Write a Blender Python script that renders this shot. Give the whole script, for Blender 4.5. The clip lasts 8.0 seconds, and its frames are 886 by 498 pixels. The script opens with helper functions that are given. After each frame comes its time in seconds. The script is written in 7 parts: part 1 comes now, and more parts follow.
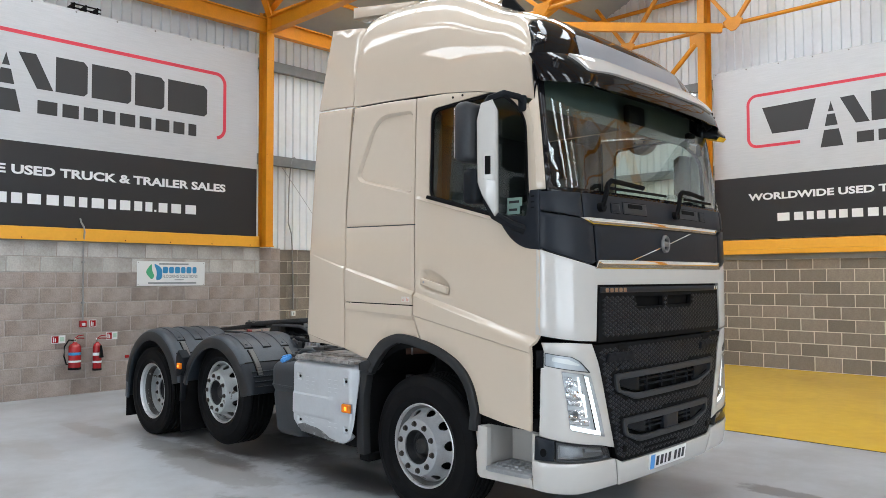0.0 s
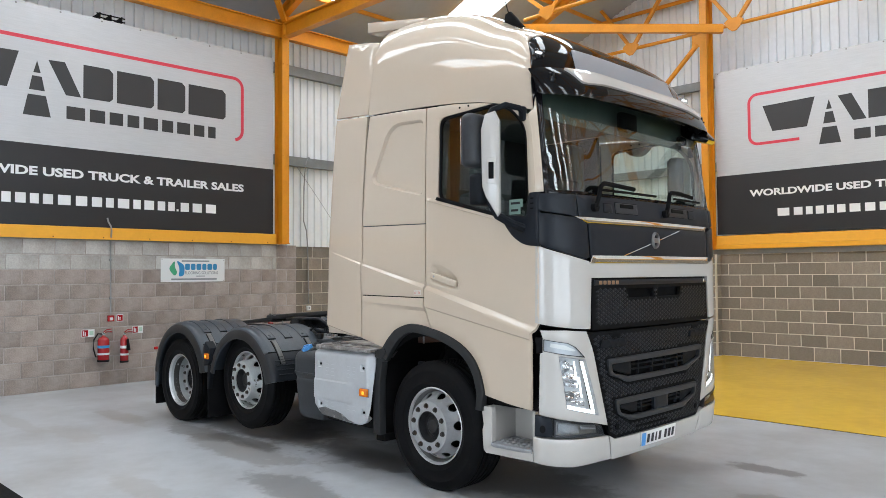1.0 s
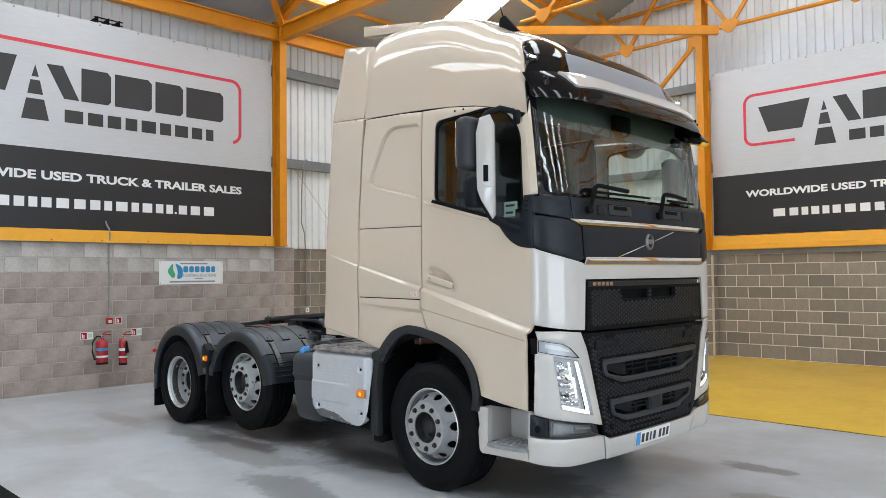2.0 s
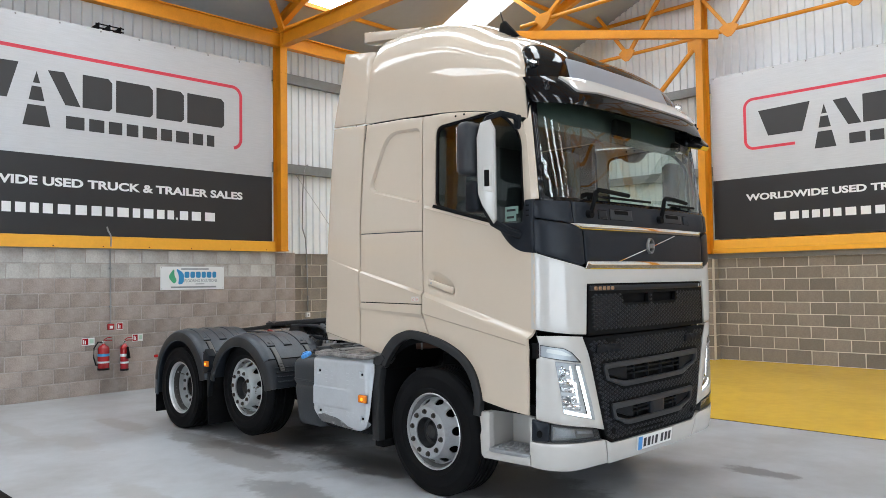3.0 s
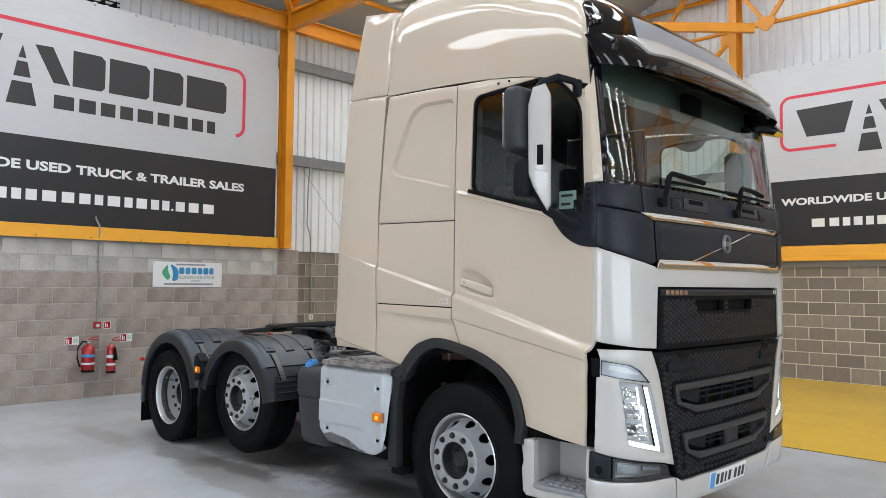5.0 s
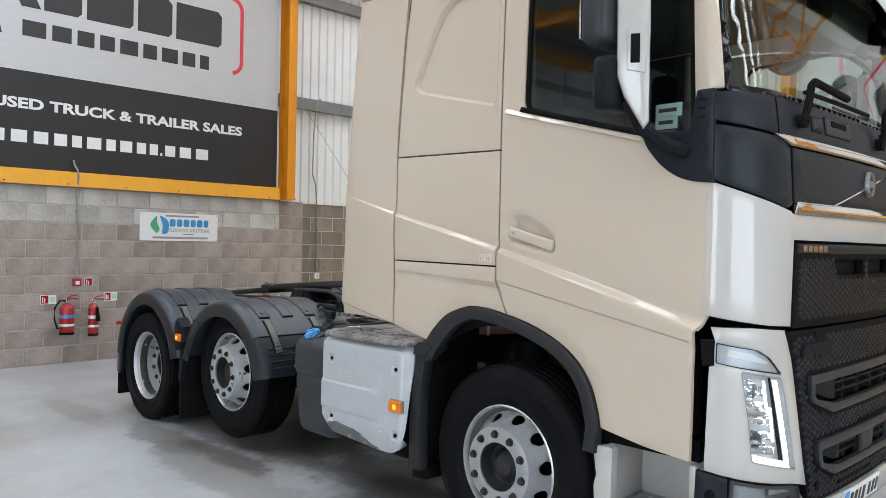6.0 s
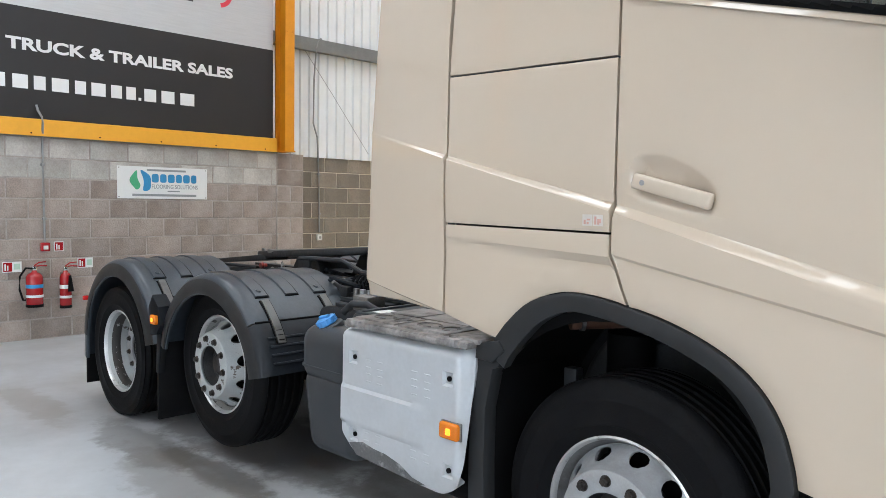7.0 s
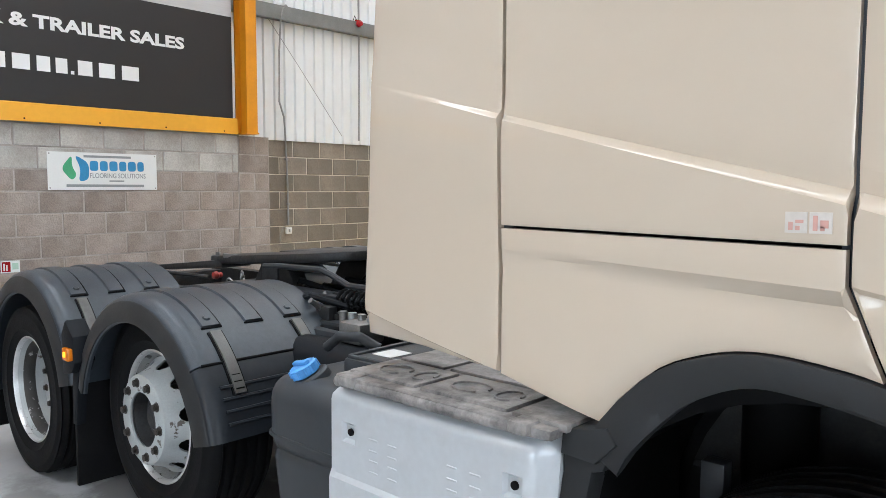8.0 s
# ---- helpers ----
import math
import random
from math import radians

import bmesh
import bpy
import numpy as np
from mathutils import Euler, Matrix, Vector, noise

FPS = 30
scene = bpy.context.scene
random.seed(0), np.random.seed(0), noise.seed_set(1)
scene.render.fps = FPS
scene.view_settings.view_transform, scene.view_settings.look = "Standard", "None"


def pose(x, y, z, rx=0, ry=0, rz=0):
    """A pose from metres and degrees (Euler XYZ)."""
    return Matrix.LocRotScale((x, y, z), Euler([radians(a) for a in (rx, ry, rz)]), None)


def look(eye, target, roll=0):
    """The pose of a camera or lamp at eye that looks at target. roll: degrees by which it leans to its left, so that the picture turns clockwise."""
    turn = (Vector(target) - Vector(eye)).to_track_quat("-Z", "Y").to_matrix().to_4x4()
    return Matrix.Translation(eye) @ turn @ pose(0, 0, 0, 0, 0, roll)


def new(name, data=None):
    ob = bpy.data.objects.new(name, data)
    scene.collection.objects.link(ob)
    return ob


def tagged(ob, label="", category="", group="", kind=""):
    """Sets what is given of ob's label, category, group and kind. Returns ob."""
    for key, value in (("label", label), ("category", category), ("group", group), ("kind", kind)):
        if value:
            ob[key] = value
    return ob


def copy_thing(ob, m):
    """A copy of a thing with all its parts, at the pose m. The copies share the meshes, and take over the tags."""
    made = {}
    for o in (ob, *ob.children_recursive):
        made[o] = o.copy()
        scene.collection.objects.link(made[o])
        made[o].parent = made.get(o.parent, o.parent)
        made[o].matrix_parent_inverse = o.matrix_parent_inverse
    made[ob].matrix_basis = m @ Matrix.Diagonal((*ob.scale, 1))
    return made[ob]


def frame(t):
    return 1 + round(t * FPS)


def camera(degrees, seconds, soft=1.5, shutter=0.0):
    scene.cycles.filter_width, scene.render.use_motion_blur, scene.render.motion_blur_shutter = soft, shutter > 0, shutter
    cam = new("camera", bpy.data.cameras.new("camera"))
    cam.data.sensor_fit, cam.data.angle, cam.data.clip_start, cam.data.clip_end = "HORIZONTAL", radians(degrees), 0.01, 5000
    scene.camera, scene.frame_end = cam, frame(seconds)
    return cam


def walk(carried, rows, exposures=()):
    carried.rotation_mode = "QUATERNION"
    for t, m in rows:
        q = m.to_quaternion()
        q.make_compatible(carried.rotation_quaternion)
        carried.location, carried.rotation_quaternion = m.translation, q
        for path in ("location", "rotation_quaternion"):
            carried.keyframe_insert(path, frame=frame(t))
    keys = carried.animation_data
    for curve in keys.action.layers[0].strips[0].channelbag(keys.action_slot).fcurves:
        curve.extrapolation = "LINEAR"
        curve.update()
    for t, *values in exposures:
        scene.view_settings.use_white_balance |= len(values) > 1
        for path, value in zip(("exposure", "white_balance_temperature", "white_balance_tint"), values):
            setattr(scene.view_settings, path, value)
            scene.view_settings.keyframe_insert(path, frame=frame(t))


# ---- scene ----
cam = camera(61.0, 8.0, soft=0.5)
PATH = [
    (0, (3.886, -4.982, 1.695), (2.497, -3.545, 1.774), -0.1),
    (0.5, (4.122, -5.193, 1.683), (2.716, -3.773, 1.757), -0.1),
    (1, (4.248, -5.332, 1.688), (2.839, -3.915, 1.755), -0.4),
    (1.5, (4.293, -5.35, 1.691), (2.885, -3.932, 1.759), -0.5),
    (3, (4.302, -5.362, 1.696), (2.894, -3.943, 1.778), -0.8),
    (3.5, (4.285, -5.361, 1.697), (2.874, -3.947, 1.789), -0.8),
    (4, (4.194, -5.29, 1.696), (2.778, -3.881, 1.8), -0.5),
    (4.2, (4.11, -5.217, 1.679), (2.692, -3.811, 1.79), -0.3),
    (5.3, (3.2, -4.622, 1.64), (1.786, -3.21, 1.726), 0.9),
    (5.5, (3.024, -4.437, 1.624), (1.599, -3.036, 1.686), 0.9),
    (6, (2.476, -4.079, 1.607), (1.05, -2.678, 1.596), 1.1),
    (6.5, (1.921, -3.751, 1.601), (0.501, -2.345, 1.532), 1.1),
    (7, (1.362, -3.403, 1.598), (-0.055, -1.997, 1.475), 0.9),
    (7.5, (0.816, -3.087, 1.598), (-0.58, -1.663, 1.443), 0.5),
    (8, (0.362, -2.703, 1.606), (-0.996, -1.243, 1.447), 0.1),
]
walk(cam, [(t, look(eye, target, roll)) for t, eye, target, roll in PATH],
     [(0, 0.0), (4.2, 0.0), (5.5, 0.02), (6, 0.08), (7, 0.19), (8, 0.31)])

# ---- light ----
world = bpy.data.worlds.new("world")
scene.world = world
world.use_nodes = True
wn = world.node_tree.nodes
sky = wn.new("ShaderNodeTexSky")
sky.sky_type, sky.sun_disc = "NISHITA", False
sky.sun_elevation, sky.sun_rotation = radians(48), radians(120)
world.node_tree.links.new(sky.outputs[0], wn["Background"].inputs[0])
wn["Background"].inputs[1].default_value = 0.1

SKYLIGHT = 8.8     # strength of the translucent roof sheets
FILL_STRENGTH = 4.6     # strength of the glowing fill panels added outside the door openings


# ---- materials ----
def material(name, colour, rough=0.5, metal=0.0, vary=0.12, scale=6.0, bump=0.0, bump_scale=60.0, coat=0.0, dirt=None, dirt_amount=0.0, dirt_scale=2.0, dirt_edge=(0.48, 0.68), island=0.0, stretch=(1, 1, 1), rough_vary=0.1, spec=0.5):
    m = bpy.data.materials.new(name)
    m.use_nodes = True
    nt = m.node_tree
    b = nt.nodes["Principled BSDF"]
    L = nt.links.new
    co = nt.nodes.new("ShaderNodeTexCoord")
    mp = nt.nodes.new("ShaderNodeMapping")
    mp.inputs["Scale"].default_value = stretch
    L(co.outputs["Object"], mp.inputs[0])
    n1 = nt.nodes.new("ShaderNodeTexNoise")
    n1.inputs["Scale"].default_value, n1.inputs["Detail"].default_value = scale, 6
    L(mp.outputs[0], n1.inputs["Vector"])
    n2 = nt.nodes.new("ShaderNodeTexNoise")
    n2.inputs["Scale"].default_value, n2.inputs["Detail"].default_value = scale * 9.7, 4
    L(mp.outputs[0], n2.inputs["Vector"])
    add = nt.nodes.new("ShaderNodeMath")
    add.operation = "ADD"
    L(n1.outputs["Fac"], add.inputs[0]), L(n2.outputs["Fac"], add.inputs[1])
    last = add.outputs[0]
    rng = nt.nodes.new("ShaderNodeMapRange")
    rng.inputs["From Min"].default_value, rng.inputs["From Max"].default_value = 0.6, 1.4
    rng.inputs["To Min"].default_value, rng.inputs["To Max"].default_value = 1 - vary, 1 + vary
    L(last, rng.inputs[0])
    fac = rng.outputs[0]
    if island:
        info = nt.nodes.new("ShaderNodeObjectInfo")
        geo = nt.nodes.new("ShaderNodeNewGeometry")
        plus = nt.nodes.new("ShaderNodeMath")
        plus.operation = "ADD"
        L(info.outputs["Random"], plus.inputs[0]), L(geo.outputs["Random Per Island"], plus.inputs[1])
        frac = nt.nodes.new("ShaderNodeMath")
        frac.operation = "FRACT"
        L(plus.outputs[0], frac.inputs[0])
        r2 = nt.nodes.new("ShaderNodeMapRange")
        r2.inputs["To Min"].default_value, r2.inputs["To Max"].default_value = 1 - island, 1 + island
        L(frac.outputs[0], r2.inputs[0])
        mul = nt.nodes.new("ShaderNodeMath")
        mul.operation = "MULTIPLY"
        L(fac, mul.inputs[0]), L(r2.outputs[0], mul.inputs[1])
        fac = mul.outputs[0]
    sc = nt.nodes.new("ShaderNodeVectorMath")
    sc.operation = "SCALE"
    sc.inputs[0].default_value = colour
    L(fac, sc.inputs["Scale"])
    col = sc.outputs[0]
    if dirt:
        n3 = nt.nodes.new("ShaderNodeTexNoise")
        n3.inputs["Scale"].default_value, n3.inputs["Detail"].default_value, n3.inputs["Roughness"].default_value = dirt_scale, 8, 0.65
        L(mp.outputs[0], n3.inputs["Vector"])
        r3 = nt.nodes.new("ShaderNodeMapRange")
        r3.inputs["From Min"].default_value, r3.inputs["From Max"].default_value = dirt_edge
        r3.inputs["To Max"].default_value = dirt_amount
        L(n3.outputs["Fac"], r3.inputs[0])
        mix = nt.nodes.new("ShaderNodeMix")
        mix.data_type = "RGBA"
        L(r3.outputs[0], mix.inputs[0]), L(col, mix.inputs[6])
        mix.inputs[7].default_value = (*dirt, 1)
        col = mix.outputs[2]
    L(col, b.inputs["Base Color"])
    r4 = nt.nodes.new("ShaderNodeMapRange")
    r4.inputs["From Min"].default_value, r4.inputs["From Max"].default_value = 0.6, 1.4
    r4.inputs["To Min"].default_value, r4.inputs["To Max"].default_value = rough * (1 - rough_vary), min(1, rough * (1 + rough_vary))
    L(last, r4.inputs[0]), L(r4.outputs[0], b.inputs["Roughness"])
    b.inputs["Metallic"].default_value = metal
    b.inputs["Coat Weight"].default_value, b.inputs["Coat Roughness"].default_value = coat, 0.025
    b.inputs["Specular IOR Level"].default_value = spec
    if bump:
        n4 = nt.nodes.new("ShaderNodeTexNoise")
        n4.inputs["Scale"].default_value, n4.inputs["Detail"].default_value = bump_scale, 5
        L(mp.outputs[0], n4.inputs["Vector"])
        bp = nt.nodes.new("ShaderNodeBump")
        bp.inputs["Strength"].default_value, bp.inputs["Distance"].default_value = bump, 0.01
        L(n4.outputs["Fac"], bp.inputs["Height"]), L(bp.outputs[0], b.inputs["Normal"])
    return m


def glowing(name, colour, strength):
    m = bpy.data.materials.new(name)
    m.use_nodes = True
    b = m.node_tree.nodes["Principled BSDF"]
    b.inputs["Base Color"].default_value = (*colour, 1)
    b.inputs["Emission Color"].default_value = (*colour, 1)
    b.inputs["Emission Strength"].default_value = strength
    return m


def glass(name, colour, rough=0.0):
    """Clear or tinted thin pane: passes light straight through and reflects by its Fresnel."""
    m = bpy.data.materials.new(name)
    m.use_nodes = True
    nt = m.node_tree
    nt.nodes.remove(nt.nodes["Principled BSDF"])
    lw = nt.nodes.new("ShaderNodeLayerWeight")
    lw.inputs["Blend"].default_value = 0.5
    pw = nt.nodes.new("ShaderNodeMath")
    pw.operation, pw.inputs[1].default_value = "POWER", 5.0
    fr = nt.nodes.new("ShaderNodeMath")
    fr.operation, fr.inputs[1].default_value, fr.inputs[2].default_value = "MULTIPLY_ADD", 0.94, 0.06
    nt.links.new(lw.outputs["Facing"], pw.inputs[0]), nt.links.new(pw.outputs[0], fr.inputs[0])
    tr = nt.nodes.new("ShaderNodeBsdfTransparent")
    tr.inputs["Color"].default_value = (*colour, 1)
    gl = nt.nodes.new("ShaderNodeBsdfGlossy")
    gl.inputs["Roughness"].default_value = rough
    mx = nt.nodes.new("ShaderNodeMixShader")
    nt.links.new(fr.outputs[0], mx.inputs[0]), nt.links.new(tr.outputs[0], mx.inputs[1]), nt.links.new(gl.outputs[0], mx.inputs[2])
    nt.links.new(mx.outputs[0], nt.nodes["Material Output"].inputs[0])
    return m


PAINT = material("cream_paint", (0.572, 0.476, 0.374), 0.45, vary=0.012, scale=1.5, coat=1.0, rough_vary=0.05, spec=0.08)
PAINT_WHITE = material("white_paint", (0.50, 0.478, 0.447), 0.45, vary=0.015, scale=2, coat=1.0, rough_vary=0.05, spec=0.08)
PLASTIC = material("grey_plastic", (0.0085, 0.0098, 0.0125), 0.55, spec=0.12, vary=0.12, scale=8, bump=0.08, bump_scale=400)
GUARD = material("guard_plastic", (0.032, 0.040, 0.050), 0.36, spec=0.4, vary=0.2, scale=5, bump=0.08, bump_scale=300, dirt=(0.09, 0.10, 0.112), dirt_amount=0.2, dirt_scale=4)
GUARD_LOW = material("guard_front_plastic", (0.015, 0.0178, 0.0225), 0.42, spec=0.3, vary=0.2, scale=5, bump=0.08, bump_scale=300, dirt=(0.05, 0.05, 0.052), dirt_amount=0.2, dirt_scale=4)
LIP_PLASTIC = material("guard_lip_plastic", (0.019, 0.0192, 0.0202), 0.5, spec=0.3, vary=0.2, scale=6, bump=0.06, bump_scale=300, dirt=(0.05, 0.049, 0.047), dirt_amount=0.3, dirt_scale=4)
TRIM = material("dark_trim", (0.0115, 0.0145, 0.020), 0.40, spec=0.22, vary=0.08, scale=5)
ARCH = material("arch_plastic", (0.021, 0.0217, 0.023), 0.55, spec=0.3, vary=0.12, scale=6, bump=0.06, bump_scale=300)
FRAME = material("frame_plastic", (0.030, 0.032, 0.036), 0.45, spec=0.3, vary=0.15, scale=6, bump=0.06, bump_scale=300)
BLACK = material("black_gloss", (0.006, 0.006, 0.007), 0.05, vary=0.1, spec=0.3)
MATT = material("matt_black", (0.004, 0.004, 0.0045), 0.75, spec=0.12, vary=0.25, scale=10)
RUBBER = material("tyre_rubber", (0.0048, 0.0048, 0.0056), 0.62, spec=0.10, vary=0.25, scale=7, bump=0.12, bump_scale=160, dirt=(0.013, 0.0126, 0.0123), dirt_amount=0.4, dirt_scale=5)
GRILLE = material("grille_plastic", (0.0060, 0.0077, 0.0118), 0.46, spec=0.28, vary=0.15, scale=9)
RIM_FLAKED = material("flaking_wheel_paint", (0.36, 0.35, 0.34), 0.5, metal=0.1, vary=0.15, scale=14, dirt=(0.03, 0.027, 0.025), dirt_amount=0.97, dirt_scale=17, dirt_edge=(0.40, 0.415), bump=0.2, bump_scale=60)
SCUFF = material("scuffed_plastic", (0.10, 0.10, 0.10), 0.32, vary=0.3, scale=9, dirt=(0.40, 0.40, 0.40), dirt_amount=0.9, dirt_scale=8, dirt_edge=(0.5, 0.62))
SILVER = material("silver_paint", (0.52, 0.54, 0.56), 0.36, metal=0.25, vary=0.05, scale=5, dirt=(0.40, 0.40, 0.40), dirt_amount=0.2, dirt_scale=9)
RIM = material("wheel_silver", (0.38, 0.39, 0.40), 0.32, metal=0.3, vary=0.1, scale=14, dirt=(0.20, 0.18, 0.16), dirt_amount=0.4, dirt_scale=9)
RIM_LIP = material("bright_wheel_lip", (0.58, 0.58, 0.58), 0.32, metal=0.55, vary=0.12, scale=20, dirt=(0.12, 0.10, 0.085), dirt_amount=0.6, dirt_scale=24, dirt_edge=(0.58, 0.64))
RIM_WORN = material("worn_wheel_paint", (0.42, 0.41, 0.40), 0.5, metal=0.15, vary=0.15, scale=14, dirt=(0.05, 0.04, 0.035), dirt_amount=0.95, dirt_scale=7, dirt_edge=(0.575, 0.59), bump=0.2, bump_scale=60, stretch=(1, 0.6, 1))
RIM_CHIPPED = material("chipped_wheel_paint", (0.40, 0.42, 0.42), 0.38, metal=0.2, vary=0.1, scale=14, dirt=(0.07, 0.05, 0.035), dirt_amount=0.92, dirt_scale=15, dirt_edge=(0.60, 0.625))
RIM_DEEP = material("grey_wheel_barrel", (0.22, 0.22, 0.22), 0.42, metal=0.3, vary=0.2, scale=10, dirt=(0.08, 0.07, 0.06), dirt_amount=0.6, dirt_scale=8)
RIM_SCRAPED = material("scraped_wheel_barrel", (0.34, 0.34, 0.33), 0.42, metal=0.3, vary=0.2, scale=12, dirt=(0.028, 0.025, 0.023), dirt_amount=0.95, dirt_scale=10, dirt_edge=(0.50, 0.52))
NUT = material("nut_steel", (0.06, 0.052, 0.047), 0.45, metal=0.7, vary=0.3, scale=40)
CHROME = material("chrome", (0.85, 0.85, 0.86), 0.05, metal=1.0, vary=0.02)
STEEL = material("dull_steel", (0.24, 0.235, 0.23), 0.42, metal=0.75, vary=0.25, scale=20)
ALLOY = material("step_alloy", (0.32, 0.33, 0.34), 0.5, metal=0.4, vary=0.2, scale=30)
DIRTY = material("worn_step_board", (0.27, 0.25, 0.24), 0.38, vary=0.3, scale=7, bump=0.4, bump_scale=26, dirt=(0.05, 0.046, 0.045), dirt_amount=0.9, dirt_scale=6, dirt_edge=(0.42, 0.60))
STRAP = material("worn_strap", (0.085, 0.08, 0.076), 0.4, vary=0.2, scale=20, dirt=(0.04, 0.038, 0.036), dirt_amount=0.6, dirt_scale=12)
TANK = material("tank_plastic", (0.030, 0.034, 0.039), 0.45, spec=0.35, vary=0.12, scale=6, bump=0.06, bump_scale=350, dirt=(0.06, 0.06, 0.06), dirt_amount=0.2, dirt_scale=5)
GREASE = material("greasy_steel", (0.020, 0.0205, 0.022), 0.5, spec=0.35, vary=0.5, scale=12, bump=0.3, bump_scale=30, dirt=(0.07, 0.06, 0.052), dirt_amount=0.5, dirt_scale=9, dirt_edge=(0.55, 0.7))
BLUE = material("blue_plastic", (0.07, 0.29, 0.66), 0.4, vary=0.1)
GLASS = glass("tinted_glass", (0.92, 0.96, 0.94))
SIDE_GLASS = glass("side_glass", (0.84, 0.90, 0.88))
LENS = glass("lamp_lens", (0.90, 0.92, 0.93))
AMBER = glowing("amber_lamp", (1.0, 0.30, 0.02), 1.6)
AMBER_DIM = material("amber_lens", (0.75, 0.20, 0.01), 0.25, vary=0.1, scale=30)
LED = glowing("led_strip", (0.95, 0.98, 1.0), 1.3)
RED_LENS = material("red_lens", (0.55, 0.02, 0.02), 0.2)
LIGHTBOX = material("sign_panel", (0.25, 0.255, 0.275), 0.45, vary=0.03, scale=2, coat=0.3)
CABIN = material("cabin_grey", (0.022, 0.025, 0.025), 0.7, vary=0.2)
SEAT = material("seat_cloth", (0.03, 0.032, 0.035), 0.85, vary=0.3, scale=20)
CURTAIN = material("curtain_cloth", (0.075, 0.095, 0.083), 0.9, vary=0.2, scale=8)
PLATE_WHITE = material("plate_white", (0.75, 0.75, 0.72), 0.34, vary=0.02)
INK = material("black_ink", (0.012, 0.012, 0.014), 0.45, vary=0.1)
COPPER = material("copper_badge", (0.30, 0.19, 0.12), 0.4, metal=0.8)

FLOOR = material("painted_concrete", (0.425, 0.437, 0.452), 0.33, vary=0.13, scale=0.6, dirt=(0.245, 0.235, 0.225), dirt_amount=0.85, dirt_scale=0.9, dirt_edge=(0.42, 0.76), rough_vary=0.10)
for nd in FLOOR.node_tree.nodes:
    if nd.type == "TEX_NOISE":
        nd.inputs["Roughness"].default_value, nd.inputs["Detail"].default_value = 0.62, 6
    if nd.type == "MAPPING":
        nd.inputs["Location"].default_value = (0.0, 0.0, 0.37)
nt = FLOOR.node_tree
fb = nt.nodes["Principled BSDF"]
base = fb.inputs["Base Color"].links[0].from_socket
# floor stains; the broad dark patches under the truck also paint in its shade
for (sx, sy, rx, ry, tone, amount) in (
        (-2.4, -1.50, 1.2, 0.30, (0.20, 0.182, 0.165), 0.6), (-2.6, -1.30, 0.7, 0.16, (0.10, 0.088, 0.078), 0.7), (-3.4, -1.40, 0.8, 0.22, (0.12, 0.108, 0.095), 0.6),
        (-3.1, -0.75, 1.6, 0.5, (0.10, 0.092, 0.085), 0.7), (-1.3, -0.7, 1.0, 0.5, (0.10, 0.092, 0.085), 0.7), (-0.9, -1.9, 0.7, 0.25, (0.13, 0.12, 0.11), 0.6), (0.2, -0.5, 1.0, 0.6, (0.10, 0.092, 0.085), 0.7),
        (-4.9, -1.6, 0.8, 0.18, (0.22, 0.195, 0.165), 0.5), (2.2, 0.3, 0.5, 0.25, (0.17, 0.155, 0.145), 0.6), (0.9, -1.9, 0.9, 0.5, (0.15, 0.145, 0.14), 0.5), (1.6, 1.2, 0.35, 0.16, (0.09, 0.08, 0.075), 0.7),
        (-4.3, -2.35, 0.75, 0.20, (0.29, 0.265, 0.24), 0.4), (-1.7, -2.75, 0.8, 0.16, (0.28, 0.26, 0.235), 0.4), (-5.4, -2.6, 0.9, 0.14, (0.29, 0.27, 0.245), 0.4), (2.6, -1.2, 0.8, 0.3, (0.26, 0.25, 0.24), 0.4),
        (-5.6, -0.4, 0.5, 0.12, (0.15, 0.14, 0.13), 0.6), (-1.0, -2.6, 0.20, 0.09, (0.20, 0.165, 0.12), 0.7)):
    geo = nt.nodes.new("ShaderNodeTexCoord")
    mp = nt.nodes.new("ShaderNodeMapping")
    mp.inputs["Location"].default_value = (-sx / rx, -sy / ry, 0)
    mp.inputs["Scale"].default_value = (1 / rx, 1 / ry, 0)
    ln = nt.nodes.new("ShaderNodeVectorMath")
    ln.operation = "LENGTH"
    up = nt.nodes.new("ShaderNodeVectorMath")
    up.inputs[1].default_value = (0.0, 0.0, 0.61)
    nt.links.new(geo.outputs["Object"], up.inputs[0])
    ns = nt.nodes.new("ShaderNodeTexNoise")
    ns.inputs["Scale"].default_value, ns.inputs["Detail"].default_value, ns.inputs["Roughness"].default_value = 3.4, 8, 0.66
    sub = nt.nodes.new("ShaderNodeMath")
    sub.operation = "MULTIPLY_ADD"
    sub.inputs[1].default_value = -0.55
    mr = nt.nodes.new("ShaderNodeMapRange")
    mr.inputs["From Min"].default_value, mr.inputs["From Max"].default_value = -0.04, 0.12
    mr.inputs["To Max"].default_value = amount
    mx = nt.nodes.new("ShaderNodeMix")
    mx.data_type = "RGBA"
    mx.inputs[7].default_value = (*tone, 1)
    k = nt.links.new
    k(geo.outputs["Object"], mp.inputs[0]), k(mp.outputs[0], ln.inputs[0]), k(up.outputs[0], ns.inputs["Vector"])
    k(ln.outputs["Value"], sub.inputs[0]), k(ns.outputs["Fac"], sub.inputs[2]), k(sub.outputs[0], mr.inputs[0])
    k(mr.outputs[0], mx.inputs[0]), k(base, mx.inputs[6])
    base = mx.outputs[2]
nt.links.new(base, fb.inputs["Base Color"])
YELLOW_FLOOR = material("yellow_floor_paint", (0.72, 0.44, 0.03), 0.22, vary=0.07, scale=0.7, dirt=(0.56, 0.31, 0.025), dirt_amount=0.4, dirt_scale=0.8, bump=0.02, bump_scale=20)
